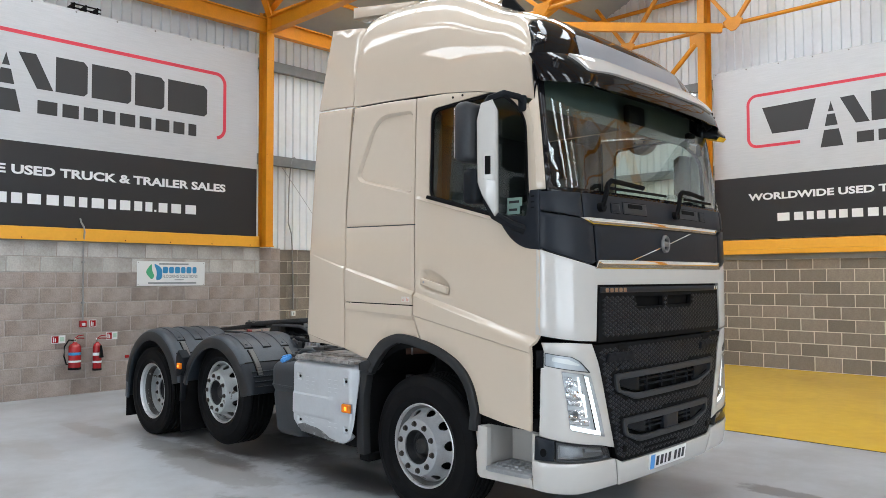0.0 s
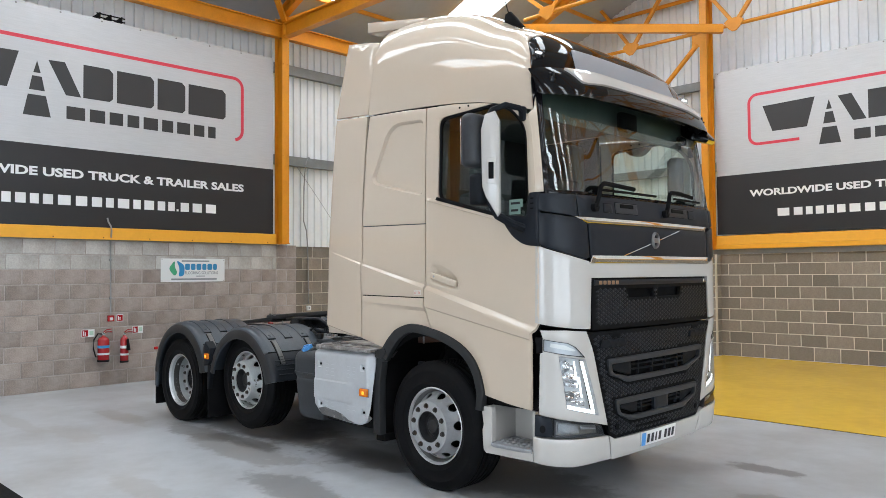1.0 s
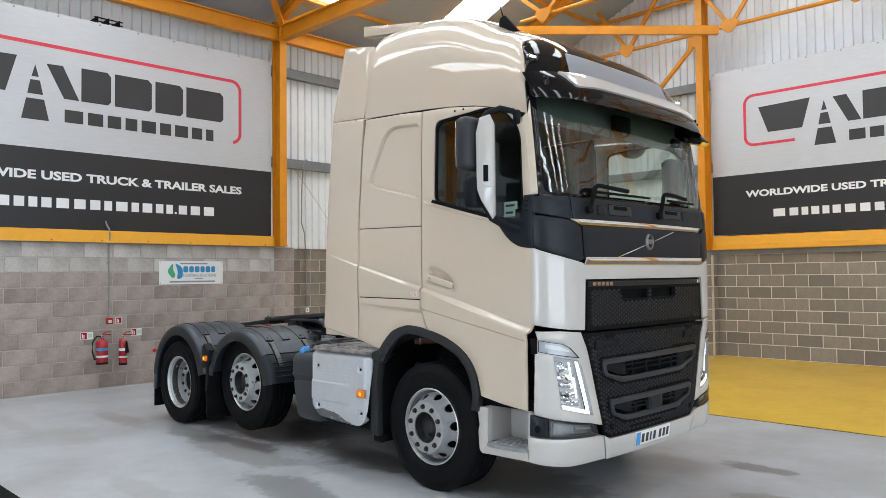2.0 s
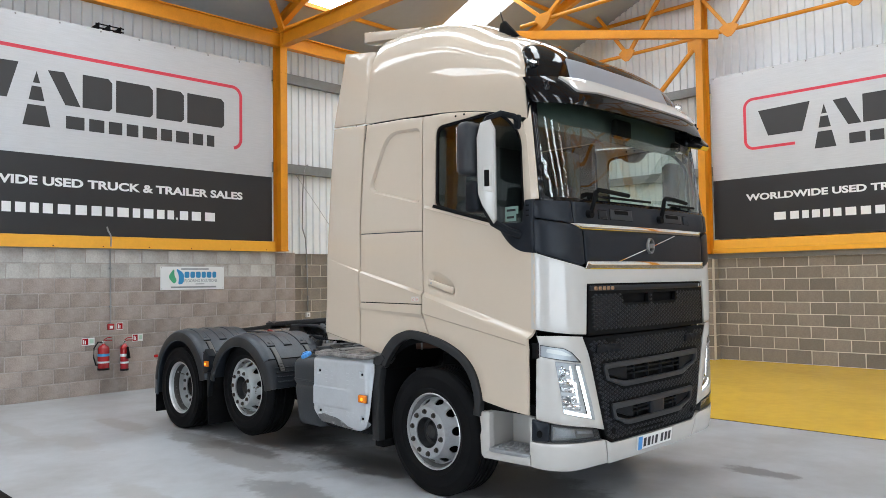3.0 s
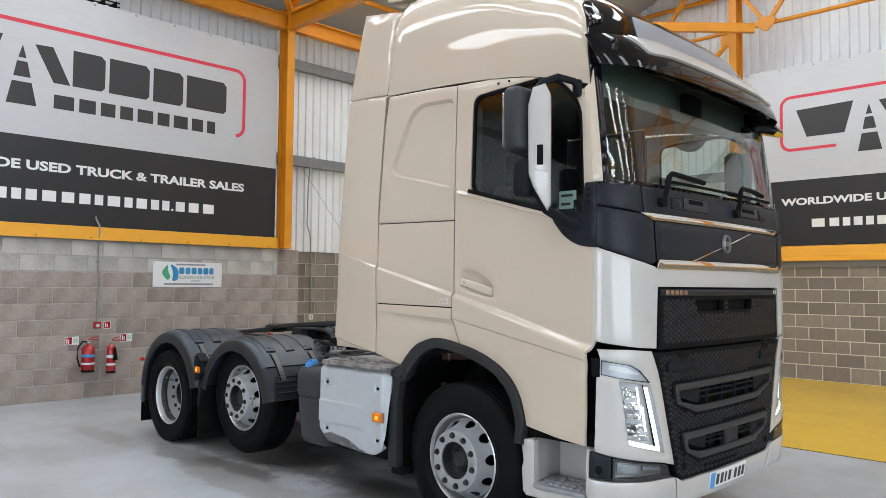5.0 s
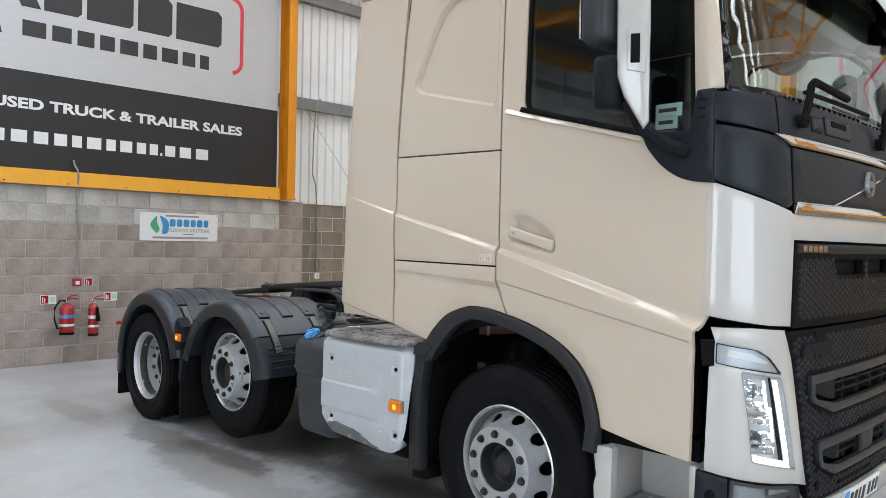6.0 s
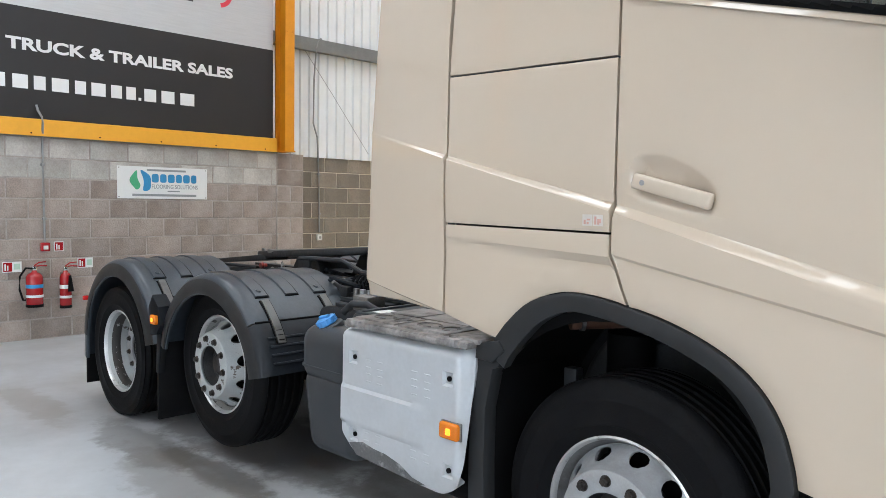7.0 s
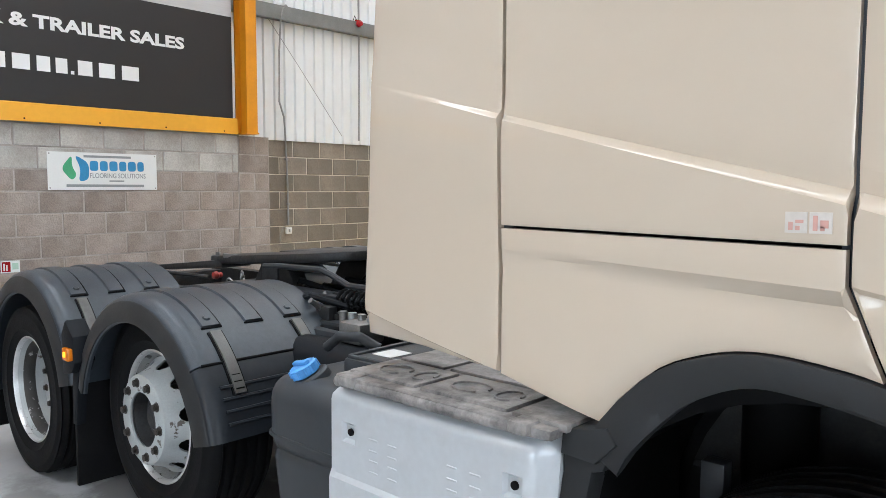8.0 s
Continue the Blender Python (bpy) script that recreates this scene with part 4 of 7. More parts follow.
def wheel(name, convex, label, worn=False, R=0.505, coat=None):
    """A wheel at the origin whose outer side looks to -y; the rim's lip lies at y = 0."""
    top = empty(name, label, "wheel")
    t = tyre(0.31, R)
    t.transform(Matrix.Translation((0, 0.135, 0)))
    part("tyre", t, RUBBER, top)
    m = coat or (RIM_WORN if worn else RIM)
    face = RIM if worn else m
    well = 0.15 if convex else 0.02
    part("rim", lathe([(0.012, 0.303), (-0.004, 0.302), (-0.008, 0.294), (0.0, 0.286), (0.016, 0.283), (0.016, 0.300)], 64), RIM_LIP, top)
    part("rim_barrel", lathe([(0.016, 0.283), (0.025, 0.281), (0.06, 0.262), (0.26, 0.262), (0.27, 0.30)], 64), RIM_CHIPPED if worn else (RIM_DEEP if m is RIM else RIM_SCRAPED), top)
    if worn:
        part("flaked_band", lathe([(0.040, 0.2705), (0.060, 0.2608), (0.100, 0.2600), (0.104, 0.2612)], 64), RIM_FLAKED, top, "dark band of flaking paint")
    if convex:
        prof = [(0.0, -0.072), (0.190, -0.0725), (0.1985, -0.068), (0.203, -0.057), (0.214, -0.022), (0.228, 0.010), (0.245, 0.036), (0.262, 0.048)]
    else:
        prof = [(0.0, 0.13), (0.198, 0.13), (0.21, 0.135), (0.225, 0.165), (0.245, 0.18), (0.262, 0.185)]
    def disc(u, v):
        r = math.hypot(u, v)
        return (u, curve_at(prof, r) if r < 0.262 else prof[-1][1], v)
    def circle(cx, cy, r, n=14, sx=1.0):
        return [(cx + r * math.cos(2 * math.pi * k / n), cy + r * math.sin(2 * math.pi * k / n)) for k in range(n)]
    holes = [circle(0, 0, 0.122, 32)]
    for k in range(10):
        a = 2 * math.pi * (k + 0.5) / 10
        holes.append([(math.cos(a) * x - math.sin(a) * y, math.sin(a) * x + math.cos(a) * y) for x, y in [(0.2375 + 0.0195 * math.cos(b), 0.036 * math.sin(b)) for b in (2 * math.pi * i / 12 for i in range(12))]])
    part("wheel_disc", sheet(circle(0, 0, 0.2625, 64), disc, 0.03, 0.012, holes, [circle(0, 0, r, 48) + [(r, 0)] for r in (0.145, 0.190, 0.1985, 0.203, 0.214, 0.228)], 0.002), face, top)
    y0 = prof[0][1]
    part("hub", lathe([(y0 + 0.05, 0.001), (y0 + 0.045, 0.05), (y0 + 0.058, 0.066), (y0 + 0.075, 0.085), (y0 + 0.075, 0.108), (y0 + 0.016, 0.1215), (y0 + 0.02, 0.127), (0.25, 0.127)], 32), GREASE, top, "dark hub cap")
    part("brake_drum", lathe([(0.14, 0.05), (0.14, 0.235), (0.25, 0.235)] if convex else [(0.22, 0.05), (0.22, 0.235), (0.25, 0.235)], 32), MATT, top)
    for k in range(10):
        a = 2 * math.pi * k / 10
        c = Vector((0.163 * math.cos(a), prof[0][1], 0.163 * math.sin(a)))
        nb = rod(bmesh.new(), c + Vector((0, 0.004, 0)), c + Vector((0, -0.004, 0)), 0.021, 16)
        rod(nb, c, c + Vector((0, -0.018, 0)), 0.0165, 6)
        rod(nb, c + Vector((0, -0.012, 0)), c + Vector((0, -0.020, 0)), 0.009, 10)
        part("wheel_nut", nb, NUT, top)
    return top


def as_part(top, parent, m):
    top.parent = parent
    top.matrix_basis = m
    for k in ("category", "kind", "group"):
        if k in top:
            del top[k]
    return top


LIP = -1.165
wf = wheel("front_wheel", True, "silver steel wheel with a black tyre")
as_part(wf, truck, pose(0, LIP, 0.50, 0, 12, 0))
copy_thing(wf, pose(0, -LIP, 0.50, 0, 0, 180))
wm = wheel("lift_axle_wheel", True, "scuffed silver wheel, lifted clear of the floor", coat=RIM_CHIPPED)
as_part(wm, truck, pose(-2.80, LIP, 0.595, 0, 5, 0))
copy_thing(wm, pose(-2.80, -LIP, 0.595, 0, 0, 180))
wr = wheel("drive_wheel", False, "worn silver dish wheel with flaking paint", True, 0.475)
as_part(wr, truck, pose(-4.18, LIP - 0.06, 0.475, 0, 20, 0))
copy_thing(wr, pose(-4.18, -LIP + 0.06, 0.475, 0, 0, 180))
for s in (-1, 1):
    it = tyre(0.31, 0.475)
    it.transform(Matrix.Translation((-4.18, s * (1.225 - 0.135 - 0.34), 0.475)))
    part("inner_tyre", it, RUBBER, truck)


# ---- mudguards, tank, chassis ----
def guard(cx, cz, r, a0, a1, drop_back, drop_front, sgn):
    """Half-round mudguard over one wheel: top skin from y -1.28 to -0.55, rounded outer shoulder and a short outer lip."""
    prof = [(-1.284, -0.125), (-1.292, -0.112), (-1.276, -0.032), (-1.262, -0.014), (-1.232, -0.001), (-1.20, 0.0), (-0.55, 0.0), (-0.55, -0.02), (-1.22, -0.02), (-1.255, -0.05), (-1.27, -0.125)]
    bm = bmesh.new()
    path = []
    if drop_back:
        path.append((cx + r * math.cos(radians(a1)) - 0.015, cz + r * math.sin(radians(a1)) - drop_back, radians(a1)))
    path = path + [(cx + r * math.cos(radians(a)), cz + r * math.sin(radians(a)), radians(a)) for a in np.linspace(a1, a0, 26)]
    if drop_front:
        path.append((cx + r * math.cos(radians(a0)) + 0.01, cz + r * math.sin(radians(a0)) - drop_front, radians(a0)))
    rings = [[bm.verts.new((x + d * math.cos(a), sgn * -y, z + d * math.sin(a))) for y, d in prof] for x, z, a in path]
    n = len(prof)
    for p, q in zip(rings, rings[1:]):
        for k in range(n):
            bm.faces.new((p[k], p[(k + 1) % n], q[(k + 1) % n], q[k]))
    bm.faces.new(rings[0]), bm.faces.new(rings[-1][::-1])
    bmesh.ops.recalc_face_normals(bm, faces=bm.faces)
    return bm


def guard_lip(cx, cz, r, a0, a1, sgn):
    """The flat outer band along a mudguard's edge."""
    bm = bmesh.new()
    prof = [(-1.294, -0.120), (-1.2965, -0.110), (-1.282, -0.036), (-1.277, -0.030), (-1.272, -0.04), (-1.285, -0.118)]
    rings = [[bm.verts.new((cx + (r + d) * math.cos(radians(a)), sgn * -y, cz + (r + d) * math.sin(radians(a)))) for y, d in prof] for a in np.linspace(a1, a0, 40)]
    for p, q in zip(rings, rings[1:]):
        for k in range(6):
            bm.faces.new((p[k], p[(k + 1) % 6], q[(k + 1) % 6], q[k]))
    bm.faces.new(rings[0]), bm.faces.new(rings[-1][::-1])
    bmesh.ops.recalc_face_normals(bm, faces=bm.faces)
    return bm


for s in (-1, 1):
    mg = part("mudguard", guard(-2.78, 0.495, 0.66, 40.3, 166, 0.0, 0.0, s), GUARD, truck, "dark grey plastic mudguard over the lift axle")
    part("guard_lip", guard_lip(-2.78, 0.495, 0.66, 13, 166, s), LIP_PLASTIC, mg)
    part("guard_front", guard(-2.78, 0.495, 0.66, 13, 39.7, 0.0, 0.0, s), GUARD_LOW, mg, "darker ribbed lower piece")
    mr_ = part("mudguard", guard(-4.12, 0.495, 0.66, 12, 176, 0.18, 0.0, s), GUARD, truck, "dark grey plastic mudguard over the drive axle")
    part("guard_lip", guard_lip(-4.12, 0.495, 0.66, 12, 176, s), LIP_PLASTIC, mr_)
    part("mud_flap", box(-4.80, -4.785, s * 0.62, s * 1.25, 0.13, 0.5, 0.004), MATT, truck)
    part("mud_flap", box(-3.43, -3.405, s * 0.62, s * 1.285, 0.14, 0.74, 0.005), RUBBER, truck, "black rubber mud flap")
for s in (-1, 1):
    rail = beam(bmesh.new(), (-5.0, s * 0.42, 0.86), (0.9, s * 0.42, 0.86), 0.08, 0.28)
    part("chassis_rail", rail, GREASE, truck, "black steel chassis rail")

part("underbody", box(-3.0, 0.5, -0.50, 0.50, 0.36, 0.76, 0.05), MATT, truck)
part("drive_unit", box(-4.5, -3.5, -0.42, 0.42, 0.34, 0.80, 0.08), MATT, truck)
part("rear_axle", rod(bmesh.new(), (-4.08, -0.9, 0.5), (-4.08, 0.9, 0.5), 0.10, 16), GREASE, truck)
part("lift_axle", rod(bmesh.new(), (-2.76, -1.0, 0.59), (-2.76, 1.0, 0.59), 0.06, 12), GREASE, truck)
part("front_axle", rod(bmesh.new(), (0, -1.0, 0.48), (0, 1.0, 0.48), 0.06, 12), GREASE, truck)
part("gearbox", box(-1.6, 0.7, -0.36, 0.36, 0.45, 1.25, 0.08), MATT, truck)
mid = Vector((-0.02, 0.72))
for s in (-1, 1):
    arc = [Vector(p) for p in ARC] + [Vector((-0.53, 1.03))]
    rim_out = [tuple(p - (p - mid).normalized() * 0.004) for p in [Vector((0.60, 0.70))] + arc]
    rim_in = [tuple(p - (p - mid).normalized() * (0.068 + 0.03 * smooth(-0.15, -0.45, p.x))) for p in [Vector((0.60, 0.70))] + arc]
    arch = sheet(rim_out + rim_in[::-1], (lambda u, v: (u, -1.268 - 0.01 * smooth(0.0, 0.05, math.hypot(u + 0.02, v - 0.72) - 0.46), v)), 0.05, 0.05)
    if s > 0:
        arch.transform(Matrix.Diagonal((1, -1, 1, 1)))
        bmesh.ops.reverse_faces(arch, faces=arch.faces)
    part("wheel_arch_trim", arch, ARCH, truck, "dark rubber wheel arch trim")


# ---- hall fittings ----
def banner(name, label, m, drop):
    """Printed banner 6.2 m wide; local x runs along it, local z up from the floor, and local -y looks into the hall."""
    top = empty(name, label, "banner", kind="")
    W = 6.2
    def cloth(z0, z1, mat, nm):
        bm = bmesh.new()
        nx, nz = 90, max(6, int((z1 - z0) / 0.07))
        g = []
        for i in range(nx + 1):
            col = []
            for j in range(nz + 1):
                u, z = W * i / nx, z0 + (z1 - z0) * j / nz
                y = 0.0012 * noise.noise((u * 1.5, z * 1.5, 3))
                for cu, cz in ((0, 5.72), (W, 5.72)):
                    d = math.hypot(u - cu, z - cz)
                    if d < 0.75:
                        y += 0.014 * (1 - d / 0.75) ** 2 * math.sin(9 * math.atan2(z - cz, abs(u - cu) + 1e-6)) * smooth(0, 0.1, d)
                col.append(bm.verts.new((u, y, z)))
            g.append(col)
        for i in range(nx):
            for j in range(nz):
                bm.faces.new((g[i][j], g[i + 1][j], g[i + 1][j + 1], g[i][j + 1]))
        ext = bmesh.ops.extrude_face_region(bm, geom=list(bm.faces))
        bmesh.ops.translate(bm, verts=[v for v in ext["geom"] if isinstance(v, bmesh.types.BMVert)], vec=(0, 0.012, 0))
        bmesh.ops.recalc_face_normals(bm, faces=bm.faces)
        part(nm, bm, mat, top)
    cloth(3.645, 5.715 + drop, BANNER, "printed_field")
    cloth(2.45, 3.645, BANNER_BLACK, "black_field")

    def shape(pts, mat, nm, t=0.0035):
        part(nm, prism(pts, -t, 0.004), mat, top, smooth=False)
    # red frame, open below
    r = 0.028
    def stroke(line):
        bm = bmesh.new()
        L, R = [], []
        for i, p in enumerate(line):
            a, b = Vector(line[max(i - 1, 0)]), Vector(line[min(i + 1, len(line) - 1)])
            d = (b - a).normalized()
            n = Vector((-d.y, d.x))
            L.append(Vector(p) + n * r), R.append(Vector(p) - n * r)
        for f in ((-0.003, 0.004),):
            vs = [[bm.verts.new((q.x, y, q.y)) for q in (l, rr) for y in f] for l, rr in zip(L, R)]
            for a, b in zip(vs, vs[1:]):
                bm.faces.new((a[0], b[0], b[2], a[2])), bm.faces.new((a[0], a[1], b[1], b[0])), bm.faces.new((a[2], b[2], b[3], a[3]))
        bmesh.ops.recalc_face_normals(bm, faces=bm.faces)
        return bm
    def arc(cx, cz, a0, a1, rad=0.17, n=8):
        return [(cx + rad * math.cos(radians(a0 + (a1 - a0) * k / n)), cz + rad * math.sin(radians(a0 + (a1 - a0) * k / n))) for k in range(n + 1)]
    path = [(1.64, 4.215)] + arc(0.86, 4.385, 270, 180) + arc(0.86, 5.03, 180, 90) + arc(5.39, 5.03, 90, 0) + arc(5.39, 4.27, 0, -80)
    part("red_frame", stroke(path), BANNER_RED, top, smooth=False)
    k = BANNER_INK
    # company sign: plain dark blocks in the outline of the mark
    z0, z1 = 4.43, 4.945
    shape([(0.96, z1), (1.93, z1 + 0.03), (1.78, z0), (1.14, z0)], k, "mark_block")
    shape([(2.175, 4.88), (2.225, 4.70), (2.125, 4.70)], k, "mark_block")
    shape([(2.11, 4.65), (2.24, 4.65), (2.285, 4.44), (2.07, 4.44)], k, "mark_block")
    shape([(2.055, 4.37), (2.30, 4.37), (2.37, 4.06), (1.99, 4.06)], k, "mark_block")
    shape([(2.33, 4.92), (2.56, 4.93), (2.80, z0), (2.58, z0)], k, "mark_block")
    for a, b in ((2.83, 3.28), (3.34, 3.94), (4.00, 4.48), (4.54, 5.23)):
        shape([(a, z0), (a, z1), (b - 0.06, z1), (b, z1 - 0.06), (b, z0 + 0.05), (b - 0.05, z0)], k, "mark_block")
    edges = [2.58, 2.92, 3.22, 3.50, 3.76, 4.07, 4.33, 4.63, 4.89, 5.10, 5.26][:10]
    for a, b in zip(edges, edges[1:]):
        shape([(a + 0.01, 4.075), (a + 0.01, 4.27), (b - 0.06, 4.27), (b - 0.06, 4.075)], k, "mark_block")
    wr = Matrix.Rotation(radians(90), 4, "X")
    writing("WORLDWIDE USED TRUCK & TRAILER SALES", 0.135, 4.92, WHITE_INK, "lettering", top, Matrix.Translation((0.67, -0.001, 3.18)) @ wr, 0.003, 0.035)
    # the web address, as plain bars
    a = 1.16
    for i, w in enumerate((0.33, 0.24, 0.18, 0.21, 0.18, 0.21, 0.27, 0.25, 0.23, 0.18, 0.27, 0.18, 0.24, 0.19, 0.17, 0.05, 0.22, 0.25, 0.28)):
        h = 0.04 if i == 15 else 0.155
        shape([(a + w * 0.14, 2.768), (a + w * 0.14, 2.762 + h), (a + w * 0.80, 2.762 + h), (a + w * 0.80, 2.768)], WHITE_INK, "address_bar")
        a += w * 0.952
    for i in range(11):
        for z in (5.68 + drop,):
            part("eyelet", rod(bmesh.new(), (0.06 + i * 0.608, -0.004, z), (0.06 + i * 0.608, 0.004, z), 0.014, 10), STEEL, top)
    top.matrix_basis = m
    return top


banner("banner", "large silver and black printed banner with red frame on the wall", pose(-7.735, -3.92, 0, 0, 0, 90), 0.0)
banner("banner", "large silver and black printed banner with red frame on cladding", pose(-2.60, 9.53, 0), 0.07)

# orange sheet sills below the banners
s = prism([(-7.79, 2.262), (-7.70, 2.262), (-7.715, 2.44), (-7.745, 2.455), (-7.79, 2.455)], YS, 2.33)
tagged(part("trim_sill", s, ORANGE_BAND, smooth=False), "orange painted sheet metal sill below the banner", "sill", kind="structure")
s = prism([(9.60, 2.155), (9.47, 2.155), (9.47, 2.235), (9.50, 2.25), (9.515, 2.43), (9.60, 2.43)], -2.62, XE, axis="x")
tagged(part("trim_sill", s, ORANGE_BAND, smooth=False), "orange painted steel sill below the banner", "sill", kind="structure")
s = prism([(9.60, 2.155), (9.47, 2.155), (9.47, 2.235), (9.50, 2.25), (9.515, 2.40), (9.60, 2.40)], -8.1, -2.98, axis="x")
tagged(part("trim_sill", s, ORANGE_BAND, smooth=False), "orange painted steel sill on the block wall", "sill", kind="structure")
for k in range(9):
    part("sill_screw", rod(bmesh.new(), (-7.722, -3.7 + 0.73 * k, 2.29), (-7.70, -3.7 + 0.73 * k, 2.29), 0.009, 8), MATT, bpy.data.objects["trim_sill"])

# conduits
def pipe(name, pts, r, mat, label, cat, clips=()):
    top = empty(name, label, cat, pts[0])
    b = tube(bmesh.new(), pts, r)
    b.transform(Matrix.Translation(-Vector(pts[0])))
    part("pipe", b, mat, top)
    for p in clips:
        q = Vector(p) - Vector(pts[0])
        part("clip", box(q.x - 0.02, q.x + 0.02, q.y - 0.02, q.y + 0.02, q.z - 0.015, q.z + 0.015, 0.005), CONDUIT, top)
    return top


pipe("conduit", [(-7.70, -0.725, 2.60), (-7.70, -0.71, 2.54), (-7.685, -0.675, 2.47), (-7.685, -0.665, 2.40), (-7.735, -0.66, 2.2), (-7.735, -0.655, 1.6), (-7.735, -0.65, 1.09)], 0.0125, CONDUIT, "thin grey steel conduit running down the block wall", "conduit", [(-7.735, -0.66, 1.95), (-7.735, -0.653, 1.35)])
pipe("conduit", [(-8.03, 3.36, 3.84), (-8.02, 3.33, 3.95), (-8.0, 3.26, 4.0), (-7.985, 3.20, 3.95), (-7.985, 3.17, 3.85), (-8.02, 3.16, 3.4), (-8.05, 3.17, 2.75), (-8.05, 3.24, 2.55), (-8.11, 3.30, 2.3), (-8.11, 3.32, 1.8), (-8.11, 3.33, 1.12)], 0.0125, CONDUIT, "thin grey conduit hooked over a rail, running down to a socket", "conduit", [(-8.11, 3.31, 2.0), (-8.11, 3.33, 1.4)])
pipe("wire", [(-8.02, 2.86, 3.95), (-8.02, 3.5, 3.2), (-8.02, 4.2, 2.35)], 0.004, CONDUIT, "thin slack wire across the white cladding", "wire")
sk = empty("socket", "white metal socket on the block wall", "socket", (-8.15, 3.34, 1.04))
part("box", box(0, 0.045, -0.045, 0.045, -0.045, 0.045, 0.006), SIGN_WHITE, sk)
part("switch", box(0.045, 0.052, -0.012, 0.012, -0.02, 0.02, 0.002), SIGN_GREY, sk)
br = empty("cable_tray", "short dark cable bracket above the banner", "bracket", (-7.80, -0.68, 5.77))
for z in (-0.03, 0.03):
    part("bar", box(0.05, 0.07, -0.22, 0.22, z - 0.008, z + 0.008), MATT, br)
for y in (-0.17, 0.0, 0.17):
    part("rung", box(-0.25, 0.07, y - 0.008, y + 0.008, -0.05, 0.05), MATT, br)

pipe("conduit", [(-8.0, 4.50, 6.3), (-8.0, 4.505, 4.6), (-8.0, 4.51, 3.3), (-8.03, 4.52, 2.3)], 0.014, CONDUIT, "thin grey vertical conduit on the white cladding", "conduit")
sd = empty("alarm_sounder", "small red alarm sounder on the cladding rail", "alarm", (-7.98, 4.49, 3.95))
part("base", box(-0.03, 0.0, -0.05, 0.05, -0.06, 0.06, 0.008), RED, sd)
part("sounder", rod(bmesh.new(), (0.0, 0, 0), (0.06, 0, 0), 0.045, 20, 0.032), RED, sd)
part("cable", tube(bmesh.new(), [(0.0, -0.04, 0.05), (0.01, -0.08, 0.10), (0.0, -0.1, 0.04), (-0.02, -0.10, -0.05)], 0.006, 6), MATT, sd)

# fire point
cp = empty("call_point", "red fire alarm call point under the conduit", "call point", (-7.76, -0.65, 1.035))
part("body", box(0, 0.055, -0.048, 0.048, -0.048, 0.048, 0.008), RED, cp)
part("panel", box(0.055, 0.058, -0.025, 0.025, -0.028, 0.015, 0.002), SIGN_WHITE, cp)


def small_sign(y, z, w, h, label, green=True):
    top = empty("safety_sign", label, "sign", (-7.757, y, z), "safety signs")
    part("plate", box(0, 0.004, 0, w, 0, h), SIGN_WHITE, top)
    part("red_field", box(0.004, 0.006, 0.008, w * (0.5 if green else 0.94), 0.008, h - 0.008), RED, top)
    part("pictogram", box(0.006, 0.0075, 0.02, 0.035, 0.02, h - 0.025), SIGN_WHITE, top)
    part("pictogram", box(0.006, 0.0075, 0.045, 0.058, 0.02, h - 0.04), SIGN_WHITE, top)
    if green:
        part("text_bars", box(0.004, 0.006, w * 0.6, w * 0.92, h * 0.25, h * 0.8), material("pale_green", (0.42, 0.58, 0.48), 0.5), top)


small_sign(-1.075, 0.765, 0.19, 0.115, "red and white fire extinguisher sign on the block wall")
small_sign(-0.30, 0.78, 0.17, 0.115, "red and white fire extinguisher sign above the extinguisher")
small_sign(-0.55, 0.98, 0.10, 0.11, "small red fire alarm sign beside the call point", False)


def extinguisher(y, z, h, r, label, hose):
    top = empty("fire_extinguisher", label, "fire extinguisher", (-7.757 + r + 0.025, y, z), "fire extinguishers")
    def turned(p, n=24):
        b = lathe(p, n)
        b.transform(Matrix.Rotation(radians(90), 4, "X"))
        return b
    part("cylinder", turned([(0, 0.001), (0, r * 0.92), (0.01, r), (h * 0.82, r), (h * 0.90, r * 0.8), (h * 0.95, 0.03), (h, 0.02), (h, 0.001)]), RED, top)
    part("base_ring", turned([(-0.004, r * 0.8), (-0.004, r * 1.03), (0.028, r * 1.03), (0.028, r * 0.8)]), MATT, top)
    part("label_band", turned([(h * 0.52, r + 0.001), (h * 0.52, r + 0.002), (h * 0.62, r + 0.002), (h * 0.62, r + 0.001)]), SIGN_WHITE if not hose else SIGN_BLUE, top, "printed label band")
    part("label_band", turned([(h * 0.26, r + 0.001), (h * 0.26, r + 0.002), (h * 0.33, r + 0.002), (h * 0.33, r + 0.001)]), SIGN_WHITE, top, "printed label band")
    part("valve", box(-0.02, 0.02, -0.02, 0.02, h, h + 0.045, 0.005), CHROME, top)
    part("handle", tube(bmesh.new(), [(0, 0, h + 0.04), (0, 0.06, h + 0.05), (0, 0.13, h + 0.045)], 0.008), RED, top)
    part("lever", tube(bmesh.new(), [(0, 0.0, h + 0.05), (0, 0.05, h + 0.085), (0, 0.12, h + 0.09)], 0.007), RED, top)
    part("bracket", box(-r - 0.024, -r + 0.01, -0.03, 0.03, h * 0.7, h * 0.95, 0.004), STEEL, top)
    if hose:
        part("hose", tube(bmesh.new(), [(0.0, -0.01, h + 0.02), (0.02, -0.09, h + 0.03), (0.02, -0.15, h * 0.85), (0.02, -0.155, h * 0.5), (0.02, -0.12, h * 0.2), (0.02, -r - 0.012, 0.08)], 0.011), MATT, top)
    else:
        part("horn", rod(bmesh.new(), (r + 0.02, 0.02, h * 0.88), (r + 0.02, 0.03, h * 0.45), 0.014, 12, 0.032), MATT, top)
    return top


